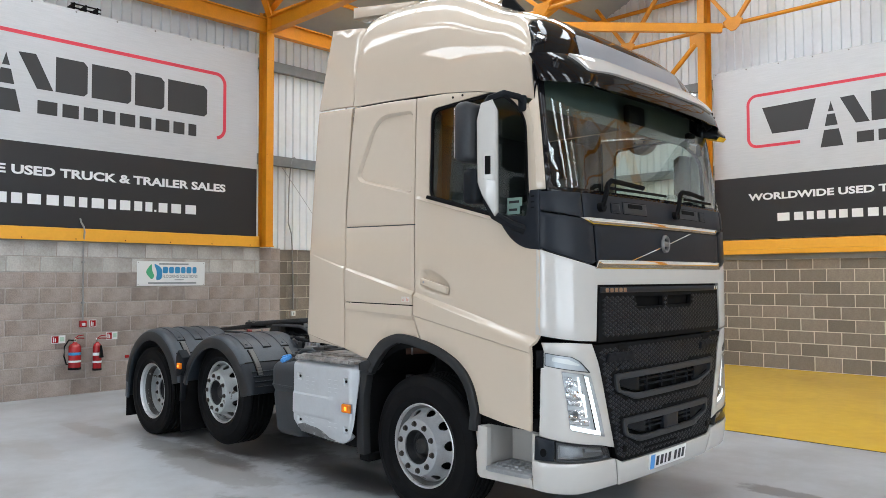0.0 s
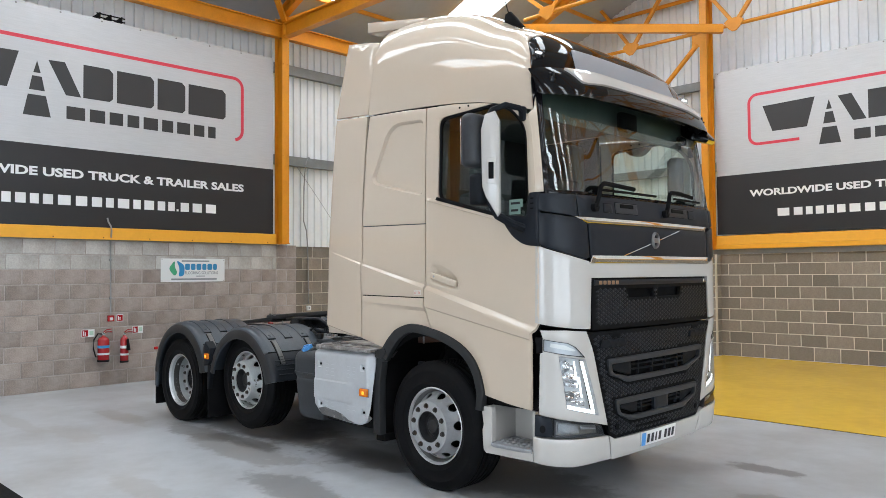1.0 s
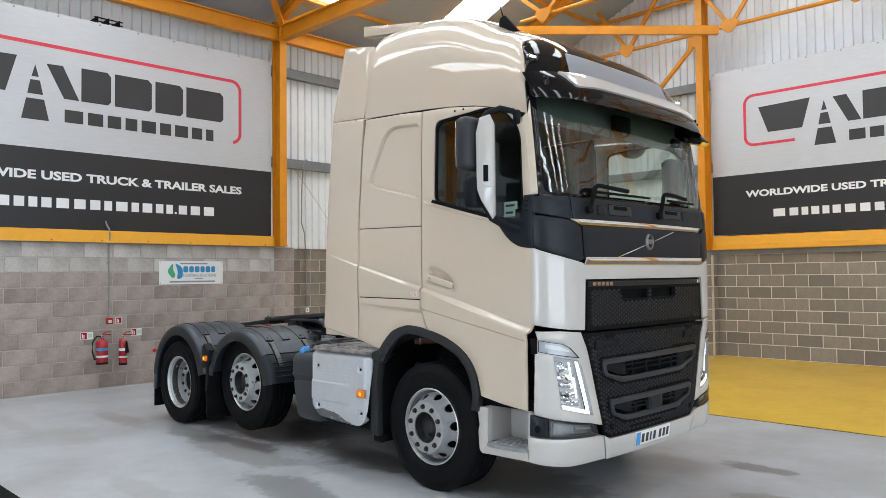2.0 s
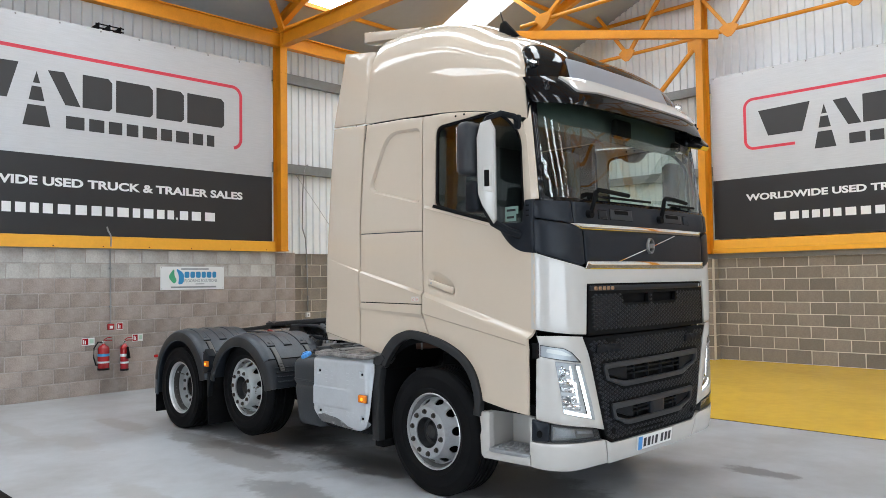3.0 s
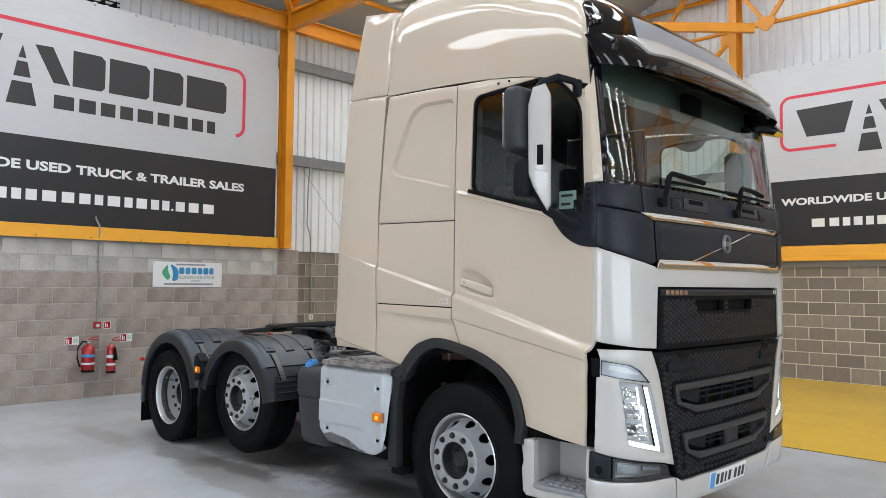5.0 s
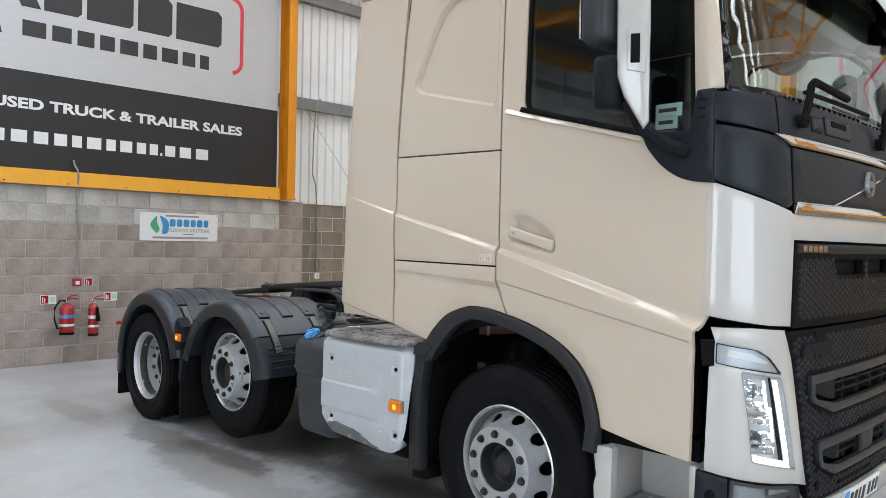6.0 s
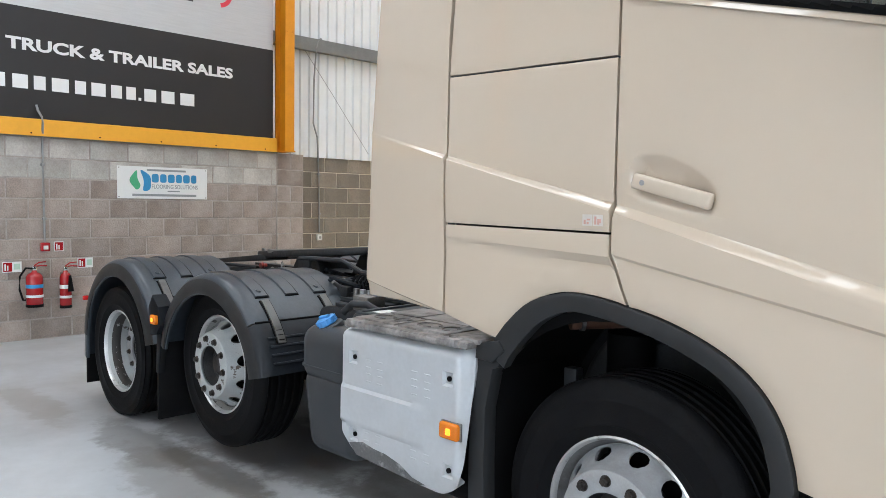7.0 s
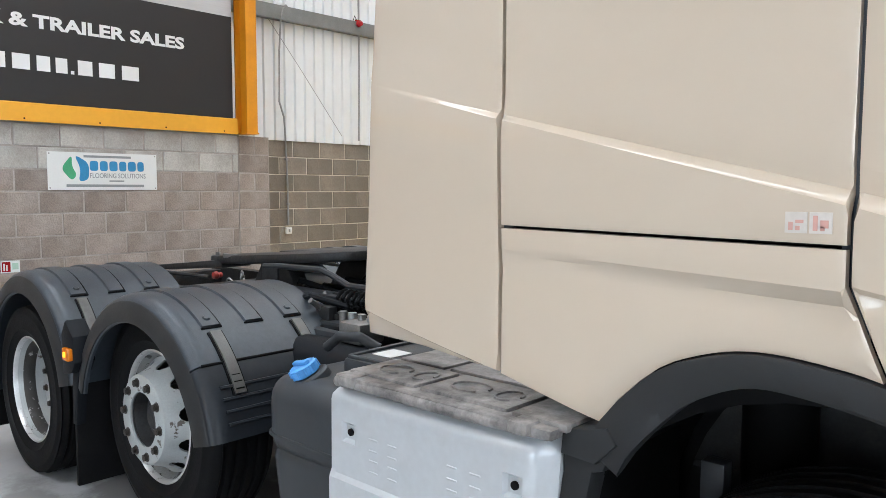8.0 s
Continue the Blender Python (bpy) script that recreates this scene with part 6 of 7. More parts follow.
part("camera_housing", box(1.03, 1.09, -0.13, 0.10, 2.82, 2.97, 0.02), MATT, truck)

# wipers
for a, b, c in ((-0.83, -0.69, -0.03), (0.12, 0.38, 0.80)):
    p0, p1, p2 = Vector(front(a, 2.15, 0.03)), Vector(front(b, 2.315, 0.035)), Vector(front(c, 2.305, 0.02))
    wp = part("wiper", tube(bmesh.new(), [p0, Vector(front(a + 0.02, 2.22, 0.045)), Vector(front(a + 0.06, 2.305, 0.05)), Vector(front(a + 0.10, 2.328, 0.05)), p1 + Vector((0.008, 0, 0.014)), p1 * 0.45 + p2 * 0.55 + Vector((0.01, 0, 0.004))], 0.017), MATT, truck, "black windscreen wiper")
    bl = [Vector(front(b + (c - b) * k / 6 - 0.06, 2.285 + 0.0 * k, 0.012)) for k in range(8)]
    part("blade", tube(bmesh.new(), bl, 0.010, 6), MATT, wp)
    part("pivot", rod(bmesh.new(), p0 - Vector((0.04, 0, 0)), p0 + Vector((0.01, 0, 0)), 0.03, 16), MATT, wp)

# ---- cab sides: window, corner trim, mirror, handle, step, arch ----
INNER = [(0.52 + (a - 0.52) * 0.95, 2.48 + (b - 2.48) * 0.95) for a, b in WINDOW]
for s in (-1, 1):
    def wall_at(u, v, out=0.0, s=s):
        x = u if s < 0 else -u
        return (x, s * (half_width(v) + out), v)
    o = WINDOW if s < 0 else [(-a, b) for a, b in WINDOW]
    i = INNER if s < 0 else [(-a, b) for a, b in INNER]
    m = (lambda pts, s=s: pts if s < 0 else [(-a, b) for a, b in pts])
    gp = part("door_window", sheet(o, lambda u, v: wall_at(u, v, -0.02), 0.08, 0.005, lip=0, both=True), SIDE_GLASS, truck, "tinted side window")
    gp.visible_shadow = False
    part("window_seal", sheet(o, lambda u, v: wall_at(u, v, -0.008), 0.05, 0.02, [i]), MATT, truck)
    part("window_sill_trim", sheet(m([(0.115, 2.262), (0.125, 2.285), (0.80, 2.105), (0.79, 2.082)]), lambda u, v: wall_at(u, v, 0.012), 0.05, 0.02), MATT, truck)
    part("window_ledge", sheet(m([(0.022, 2.286), (0.03, 2.286), (0.785, 2.084), (0.785, 2.062), (0.022, 2.265)]), lambda u, v, s=s: wall_at(u, v, 0.001 + 0.45 * max(0.0, 2.287 - 0.2676 * ((u if s < 0 else -u) - 0.022) - v)), 0.03, 0.006, lip=0), PAINT, truck)
    part("window_corner_trim", sheet(m(rounded([(0.785, 2.095), (1.005, 2.085), (1.035, 2.245), (1.105, 2.245), (1.108, 1.872), (0.985, 1.885), (0.885, 1.945), (0.815, 2.03)], [0.01, 0.01, 0.01, 0.005, 0.005, 0.1, 0.06, 0.02])), lambda u, v: wall_at(u, v, 0.012), 0.05, 0.03), TRIM, truck, "dark grey corner panel below the mirror")
    # mirror
    mt = part("mirror_cover", prism([(-0.064, 2.68), (-0.036, 2.785), (0.036, 2.805), (0.066, 2.74), (0.066, 2.11), (0.045, 2.08), (-0.032, 2.21), (-0.06, 2.29)], -0.032, 0.045, 0.016), PAINT_WHITE, truck, "white mirror cover")
    mt.matrix_basis = pose(0.86, s * 1.455, 0, 0, 0, 30 if s < 0 else 150)
    part("cover_insert", box(-0.008, 0.028, -0.044, -0.03, 2.335, 2.45, 0.003) if s < 0 else box(-0.028, 0.008, -0.044, -0.03, 2.335, 2.45, 0.003), MATT, mt)
    part("insert_rim", prism([(-0.02, 2.31), (-0.02, 2.475), (0.05, 2.49), (0.05, 2.295)], -0.040, -0.030, 0.003), PAINT_WHITE, mt)
    part("mirror_head", box(0.68, 0.80, s * 1.33, s * 1.58, 2.42, 2.80, 0.045, 4), FRAME, truck, "black mirror housing")
    part("mirror_glass", box(0.674, 0.681, s * 1.35, s * 1.56, 2.45, 2.77, 0.002), CHROME, truck)
    part("wide_mirror_head", box(0.72, 0.82, s * 1.36, s * 1.54, 2.16, 2.38, 0.03, 3), PLASTIC, truck)
    part("mirror_arm", tube(bmesh.new(), [(0.82, s * 1.46, 2.74), (0.86, s * 1.43, 2.82), (0.92, s * 1.36, 2.855), (0.965, s * 1.27, 2.84), (0.98, s * 1.24, 2.80)], 0.022), PLASTIC, truck)
    part("mirror_hinge", box(0.945, 1.0, s * 1.22, s * 1.265, 2.75, 2.855, 0.018), PLASTIC, truck)
    part("mirror_foot", tube(bmesh.new(), [(0.84, s * 1.45, 2.20), (0.87, s * 1.40, 2.09), (0.93, s * 1.31, 2.03), (0.99, s * 1.25, 2.0)], 0.03), PLASTIC, truck)
    # handle
    hb = box(-0.14, 0.14, -0.016, 0.016, -0.026, 0.026, 0.011, 3)
    hb.transform(Matrix.Translation((0.195, s * 1.248, 1.646)) @ Matrix.Rotation(radians(14.5), 4, "Y"))
    dh = part("door_handle", hb, PAINT, truck)
    part("key_lock", rod(bmesh.new(), (0.10, s * 1.250, 1.671), (0.10, s * 1.2655, 1.671), 0.009, 12), ALLOY, dh)
    for x in (0.36, 0.45):
        part("plug", rod(bmesh.new(), (x, s * 1.22, 2.945), (x, s * 1.236, 2.945), 0.008, 10), MATT, truck)
    # step box at the door's foot
    part("door_sill", box(0.57, 1.05, s * 0.97, s * 1.20, 0.742, 0.83, 0.01), MATT, truck)
    st = part("step_post", sheet(m(rounded([(0.572, 0.735), (0.672, 0.735), (0.665, 0.46), (0.605, 0.40), (0.582, 0.42), (0.578, 0.56), (0.592, 0.60)], 0.012)), lambda u, v: wall_at(u, v, 0.004), 0.05, 0.05), PAINT_WHITE, truck)
    part("step_sill", sheet(m(rounded([(0.60, 0.40), (0.64, 0.462), (1.03, 0.475), (1.035, 0.405)], 0.008)), lambda u, v: wall_at(u, v, 0.006), 0.05, 0.05), PAINT_WHITE, truck)
    part("step_back", box(0.62, 1.05, s * 0.93, s * 0.96, 0.42, 0.738, 0.01), PAINT_WHITE, truck)
    part("step_side", box(0.615, 0.65, s * 0.95, s * 1.24, 0.42, 0.74, 0.01), PAINT_WHITE, truck)
    part("step_side", box(1.02, 1.05, s * 0.95, s * 1.235, 0.44, 0.74, 0.01), PAINT_WHITE, truck)
    tr = part("step_tread", prism([(0.64, 0.96), (1.03, 0.96), (1.03, 1.25), (0.70, 1.265), (0.64, 1.24)], 0.455, 0.485, 0.008, "z") if s > 0 else prism([(0.64, -0.96), (1.03, -0.96), (1.03, -1.25), (0.70, -1.265), (0.64, -1.24)], 0.455, 0.485, 0.008, "z"), ALLOY, truck, "grey alloy step tread with raised studs")
    for i in range(7):
        for j in range(4):
            x, y = 0.68 + 0.05 * i + (0.025 if j % 2 else 0), s * (1.02 + 0.06 * j)
            part("stud", rod(bmesh.new(), (x, y, 0.485), (x, y, 0.492), 0.019, 6, 0.014), ALLOY, tr)

# red note and seams
faded = material("faded_red", (0.60, 0.33, 0.28), 0.6)
pale_print = material("faded_sticker", (0.60, 0.55, 0.50), 0.6)
for k in range(2):
    nt = part("sticker", box(-0.115 + 0.042 * k, -0.077 + 0.042 * k, -1.2755, -1.272, 1.528, 1.566), pale_print, truck, "small faded red and white sticker")
    x = -0.115 + 0.042 * k
    part("print", box(x + 0.006, x + 0.014, -1.2762, -1.2754, 1.533, 1.548 + 0.012 * k), faded, nt)
    part("print", box(x + 0.018, x + 0.032, -1.2762, -1.2754, 1.546 - 0.008 * k, 1.552), faded, nt)
    part("print", box(x + 0.018, x + 0.026, -1.2762, -1.2754, 1.533, 1.541), faded, nt)
for z, w, mt in ((2.155, 0.12, "a"), (2.105, 0.10, "b")):
    nt = part("window_sticker", box(0.84, 0.84 + w, -1.236, -1.235, z, z + 0.055), material("sticker_" + mt, (0.24, 0.36, 0.31), 0.5), truck)
    part("print_bar", box(0.855, 0.84 + w * 0.8, -1.2375, -1.236, z + 0.02, z + 0.036), INK, nt)

# roof extras: air deflector wing, aerial, marker
for s in (-1, 1):
    part("roof_wing", prism([(-0.95, 3.86), (-0.95, 3.955), (-0.20, 3.82), (-0.25, 3.76)], s * 0.90, s * 1.05, 0.01), PAINT, truck, "cream roof deflector plate")
part("roof_deflector", prism([(-0.93, 3.93), (-0.93, 3.945), (-0.25, 3.84), (-0.25, 3.80)], -0.90, 0.90), PAINT, truck)
af = part("aerial_base", prism([(0.42, 3.62), (0.45, 3.745), (0.50, 3.755), (0.64, 3.60)], -0.80, -0.765, 0.012), MATT, truck, "black aerial")
part("whip", rod(bmesh.new(), (0.475, -0.783, 3.75), (0.40, -0.783, 3.98), 0.005, 8, 0.002), MATT, af)

km = prism(rounded([(-0.13, 0.085), (0.02, 0.075), (0.155, -0.055), (0.135, -0.085), (-0.03, -0.055), (-0.12, 0.0)], 0.03), -0.06, 0.06, 0.018)
km.transform(Matrix.Translation((1.04, 1.19, 2.965)) @ Matrix.Rotation(radians(4), 4, "Y") @ Matrix.Scale(1.15, 4))
part("kerb_mirror", km, BLACK, truck, "black kerb mirror at the windscreen's corner")
km = prism([(0.02, -0.064), (0.128, -0.086), (0.15, -0.062), (0.148, -0.059), (0.127, -0.082), (0.02, -0.060)], -0.058, 0.058, 0.001)
km.transform(Matrix.Translation((1.04, 1.19, 2.958)) @ Matrix.Rotation(radians(4), 4, "Y") @ Matrix.Scale(1.15, 4))
part("yellow_edge", km, YELLOW_FLOOR, truck, "thin yellow edge on the kerb mirror")
part("kerb_mirror_arm", tube(bmesh.new(), [(1.06, 1.08, 2.98), (1.08, 1.10, 3.02), (1.12, 1.12, 2.95)], 0.03), MATT, truck)
pm = prism([(0.385 + 0.145 * math.cos(radians(a)), 2.985 + 0.145 * math.sin(radians(a))) for a in range(180, 361, 15)], 1.25, 1.36, 0.02)
part("proximity_mirror", pm, FRAME, truck, "rounded dark mirror over the far door window")
part("mirror_sensor", box(1.02, 1.07, 0.86, 0.98, 2.82, 2.90, 0.02), MATT, truck)

# ---- cabin ----
part("dashboard", prism([(0.62, 1.42), (0.62, 1.95), (0.72, 2.16), (0.95, 2.22), (1.17, 2.20), (1.17, 1.42)], -1.10, 1.10, 0.02), CABIN, truck)
part("headliner", box(-0.74, 0.98, -1.12, 1.12, 3.06, 3.09, 0.01), CURTAIN, truck)
part("sun_blind", box(0.96, 0.98, -1.05, 1.05, 2.80, 3.06, 0.01), CURTAIN, truck)
part("bunk", box(-0.74, -0.1, -1.1, 1.1, 1.42, 1.95, 0.05), SEAT, truck)
part("bunk_curtain", box(-0.15, -0.10, -1.10, -0.85, 1.95, 2.97, 0.03, 3), CURTAIN, truck)
part("bunk_curtain", box(-0.15, -0.10, 0.85, 1.10, 1.95, 2.97, 0.03, 3), CURTAIN, truck)
for y in (-0.62, 0.62):
    st = part("seat", box(0.02, 0.55, y - 0.25, y + 0.25, 1.55, 1.78, 0.07, 3), SEAT, truck)
    part("seat_back", box(-0.05, 0.12, y - 0.24, y + 0.24, 1.72, 2.36, 0.07, 3), SEAT, st)
    part("head_rest", box(-0.02, 0.09, y - 0.13, y + 0.13, 2.36, 2.58, 0.045, 3), SEAT, st)
sw = lathe([(0.0, 0.205), (0.014, 0.22), (0.0, 0.235), (-0.014, 0.22)], 32, closed=True)
for a in (90, 210, 330):
    rod(sw, (0, 0, 0), (0.21 * math.cos(radians(a)), 0, 0.21 * math.sin(radians(a))), 0.015)
rod(sw, (0, -0.03, 0), (0, 0.03, 0), 0.08, 20)
sw.transform(Matrix.Translation((0.60, -0.60, 2.06)) @ Matrix.Rotation(radians(90), 4, "Z") @ Matrix.Rotation(radians(38), 4, "X"))
part("steering_wheel", sw, CABIN, truck)


# ---- behind the cab ----
for s in (-1, 1):
    # side tank with its silver cover and worn step board
    tk = part("side_tank", box(-1.80, -1.345, s * 0.62, s * 1.285, 0.70, 0.985, 0.085, 5), TANK, truck, "dark grey moulded plastic tank")
    lower = box(-1.79, -1.345, s * 0.63, s * 1.275, 0.36, 0.77, 0.075, 5)
    for v in lower.verts:
        v.co.x += 0.05 * smooth(0.62, 0.40, v.co.z) * (1 if v.co.x < -1.6 else 0)
    part("tank_base", lower, TANK, tk)
    part("tank_seam", prism(rounded([(-1.803, s * 0.64), (-1.803, s * 1.288), (-1.35, s * 1.288), (-1.35, s * 0.64)], 0.085, 6), 0.775, 0.79, 0.004, "z"), TANK, tk)
    part("tank_body", box(-1.345, -0.665, s * 0.62, s * 1.24, 0.38, 0.97, 0.05, 3), MATT, truck)
    if s < 0:
        lean = Matrix.Translation((-1.66, s * 1.19, 0.975)) @ Matrix.Rotation(radians(24), 4, "X") @ Matrix.Rotation(radians(-14), 4, "Y")
        upright_axis = Matrix.Rotation(radians(90), 4, "X")
        cap = lathe([(0.014, 0.001), (0.014, 0.046), (0.02, 0.05), (0.046, 0.048), (0.052, 0.040), (0.053, 0.001)], 28)
        cap.transform(lean @ upright_axis)
        cp_ = part("filler_cap", cap, BLUE, tk, "blue filler cap")
        for k in range(12):
            a = 2 * math.pi * k / 12
            grip = rod(bmesh.new(), (0.048 * math.cos(a), 0.048 * math.sin(a), 0.018), (0.046 * math.cos(a), 0.046 * math.sin(a), 0.046), 0.0065, 8)
            grip.transform(lean)
            part("cap_grip", grip, BLUE, cp_)
        bar = box(-0.042, 0.042, -0.011, 0.011, 0.05, 0.064, 0.005)
        bar.transform(lean)
        part("cap_bar", bar, BLUE, cp_)
        seat_ring = lathe([(-0.02, 0.075), (0.004, 0.072), (0.012, 0.062), (0.012, 0.001)], 28)
        seat_ring.transform(lean @ upright_axis)
        part("cap_seat", seat_ring, TANK, tk)
    COVER = rounded([(-1.375, 1.035), (-1.38, 0.54), (-1.29, 0.447), (-0.90, 0.424), (-0.735, 0.42), (-0.64, 0.475), (-0.622, 0.56), (-0.592, 1.045)], [0.05, 0.02, 0.03, 0.02, 0.04, 0.04, 0.03, 0.05])
    BOLTS = [(-0.695, 0.904), (-0.692, 0.535), (-1.29, 0.545), (-1.295, 0.898)]
    DASH = [(x0 + 0.077 * i, z0 - 0.062 * j) for x0, z0, rows in ((-1.187, 0.885, 2), (-0.888, 0.885, 2), (-1.197, 0.556, 1), (-0.890, 0.553, 1)) for i in range(2) for j in range(rows)]

    def cover_at(u, v, s=s):
        x = u if s < 0 else -u
        o = 1.325
        o -= 0.05 * smooth(0.98, 1.045, v) ** 2
        o -= 0.035 * smooth(0.60, 0.40, v) ** 2 * 0.6
        o -= 0.05 * smooth(-0.66, -0.60, x) ** 2
        for bx, bz in BOLTS:
            o -= 0.014 * (1 - smooth(0.020, 0.030, max(abs(x - bx), abs(v - bz))))
        if x < -0.82:
            for zl, k in ((0.76, 1), (0.595, -1)):
                o += 0.010 * k * (1 - smooth(-0.007, 0.007, v - zl)) * smooth(-0.80, -0.9, x)
        return (x, s * o, v)
    m = (lambda pts, s=s: pts if s < 0 else [(-a, b) for a, b in pts])
    MARKS = [[(bx - k, bz - k), (bx + k, bz - k), (bx + k, bz + k), (bx - k, bz + k), (bx - k, bz - k)] for bx, bz in BOLTS for k in (0.021, 0.030)]
    tc = part("tank_cover", sheet(m(COVER), cover_at, 0.014 if s < 0 else 0.06, 0.06, lines=MARKS if s < 0 else ()), SILVER, truck, "silver cover plate with embossed marks and scuffs")
    part("scuffed_edge", sheet(m([(-1.285, 0.451), (-1.22, 0.446), (-1.05, 0.436), (-0.86, 0.427), (-0.83, 0.434), (-0.91, 0.446), (-0.98, 0.486), (-1.07, 0.508), (-1.15, 0.512), (-1.22, 0.526), (-1.325, 0.50)]), (lambda u, v: Vector(cover_at(u, v)) + Vector((0, s * 0.0015, 0))), 0.03, 0.001, lip=0), SCUFF, tc, "dark scuff along the lower edge")
    for dx, dz in DASH if s < 0 else ():
        for dv in (-0.0165, 0.0165):
            y = -cover_at(dx, dz)[1]
            part("embossed_dash", box(dx - 0.018, dx + 0.018, s * (y - 0.004), s * (y + 0.0022), dz + dv - 0.0028, dz + dv + 0.0028, 0.0015, 1), SILVER, tc)
    for bx, bz in BOLTS:
        part("bolt", rod(bmesh.new(), (bx, s * 1.30, bz), (bx, s * 1.318, bz), 0.011, 10), MATT, tc)
    for k, w in enumerate((0.062, 0.06, 0.045, 0.062, 0.06)):
        x = -1.235 + 0.072 * k
        part("raised_mark", prism(rounded([(x, 0.672), (x + w, 0.672), (x + w, 0.735), (x, 0.735)], 0.02), s * 1.318, s * 1.334, 0.003), SILVER, tc)
    lamp = part("side_lamp", box(-0.72, -0.619, s * 1.322, s * 1.350, 0.672, 0.738, 0.011, 3), AMBER_DIM, truck, "amber side marker lamp, lit")
    part("bulb", box(-0.678, -0.652, s * 1.346, s * 1.3525, 0.691, 0.719, 0.006), AMBER, lamp)
    part("lamp_frame", box(-0.724, -0.615, s * 1.318, s * 1.330, 0.669, 0.741, 0.004), STEEL, lamp)
    # worn tread boards
    sb = part("step_board", prism([(-1.345, 1.03), (-0.585, 1.04), (-0.58, 1.065), (-1.34, 1.068)], s * 0.80, s * 1.335, 0.008), DIRTY, truck, "scuffed black plastic step board")
    for x0, x1, y0, y1 in ((-1.33, -1.06, 1.10, 1.29), (-1.04, -0.74, 1.10, 1.29), (-0.72, -0.56, 1.12, 1.30), (-1.33, -1.14, 0.86, 1.08), (-1.12, -0.82, 0.84, 1.08), (-0.80, -0.60, 0.86, 1.10)):
        part("tread_pad", box(x0, x1, s * y0, s * y1, 1.055, 1.076, 0.006), DIRTY, sb)
    part("board_nose", tube(bmesh.new(), [(-1.35, s * 1.318, 1.044), (-1.1, s * 1.33, 1.048), (-0.85, s * 1.328, 1.047), (-0.60, s * 1.318, 1.05)], 0.015, 12), DIRTY, sb)
    for x in (-1.28, -0.665):
        part("nose_clip", box(x - 0.03, x + 0.03, s * 1.24, s * 1.352, 1.04, 1.074, 0.01), DIRTY, sb)
    for x, y, a in ((-1.22, 1.20, 0.055), (-1.10, 1.20, 0.03), (-0.93, 1.20, 0.06), (-0.80, 1.20, 0.035)):
        part("swirl_mark", tube(bmesh.new(), [(x + a * math.cos(k * 0.42), s * y + 0.045 * math.sin(k * 0.42), 1.077) for k in range(14)], 0.004, 6), DIRTY, sb)
    bx_ = part("battery_cover", box(-1.56, -1.35, s * 0.60, s * 1.13, 0.95, 1.052, 0.02), TANK, truck)
    part("cover_ridge", tube(bmesh.new(), [(-1.54, s * 1.11, 1.05), (-1.545, s * 0.64, 1.055), (-1.37, s * 0.64, 1.055), (-1.365, s * 1.11, 1.05), (-1.54, s * 1.11, 1.05)], 0.011), TANK, bx_)
    part("label", box(-1.51, -1.42, s * 0.94, s * 1.04, 1.0525, 1.054), SIGN_WHITE, bx_)
    # flap in front of the tank, behind the front wheel
    part("wheel_flap", prism([(-0.60, 1.03), (-0.56, 1.055), (-0.475, 1.01), (-0.49, 0.975), (-0.518, 0.965), (-0.553, 0.80), (-0.556, 0.585), (-0.55, 0.36), (-0.637, 0.36), (-0.638, 0.617), (-0.630, 0.78), (-0.597, 0.95)], s * 1.19, s * 1.262, 0.008), ARCH, truck, "dark plastic mudguard edge")
    part("wheel_flap_inner", box(-0.60, -0.57, s * 0.70, s * 1.192, 0.36, 1.04, 0.005), MATT, truck)
    part("flap_tip", box(-0.65, -0.54, s * 0.80, s * 1.22, 0.30, 0.362, 0.01), MATT, truck)
    part("flap_plate", prism([(-0.59, 1.0), (-0.585, 1.06), (-0.47, 1.085), (-0.445, 1.05), (-0.50, 0.995)], s * 1.15, s * 1.285, 0.008), ARCH, truck)
    well = lathe([(0.0, 0.60), (0.0, 0.64), (0.66, 0.64), (0.66, 0.60)], 40)
    well.transform(Matrix.Translation((-0.03, -1.20 if s < 0 else 0.54, 0.60)))
    bmesh.ops.bisect_plane(well, geom=list(well.verts) + list(well.edges) + list(well.faces), plane_co=(0, 0, 0.56), plane_no=(0, 0, -1), clear_outer=True)
    part("wheel_well", well, MATT, truck)
    # straps, ribs and joints on the mudguards
    for cx, cz, r, a_cut in ((-2.78, 0.495, 0.66, 40), (-4.12, 0.495, 0.66, 40)):
        for y in (1.12, 0.92, 0.72):
            bm = bmesh.new()
            ring = []
            for a in np.linspace(128, 56, 18):
                c_, s_ = math.cos(radians(a)), math.sin(radians(a))
                ring.append([bm.verts.new((cx + (r + d) * c_, s * (y + w), cz + (r + d) * s_)) for w, d in ((-0.045, -0.004), (-0.038, 0.009), (0.038, 0.009), (0.045, -0.004))])
            for p, q in zip(ring, ring[1:]):
                for k in range(3):
                    bm.faces.new((p[k], p[k + 1], q[k + 1], q[k]))
            bm.faces.new(ring[0]), bm.faces.new(ring[-1][::-1])
            bmesh.ops.recalc_face_normals(bm, faces=bm.faces)
            part("guard_rib", bm, GUARD, truck)
            a = radians(55.4)
            part("rib_groove", tube(bmesh.new(), [(cx + (r + 0.001) * math.cos(a), s * (y + w), cz + (r + 0.001) * math.sin(a)) for w in (-0.046, 0.046)], 0.005, 6), MATT, truck)
            part("rib_groove", tube(bmesh.new(), [(cx + r * math.cos(radians(q)), s * (y - 0.047), cz + r * math.sin(radians(q))) for q in np.linspace(120, 55.4, 14)], 0.0035, 6), MATT, truck)
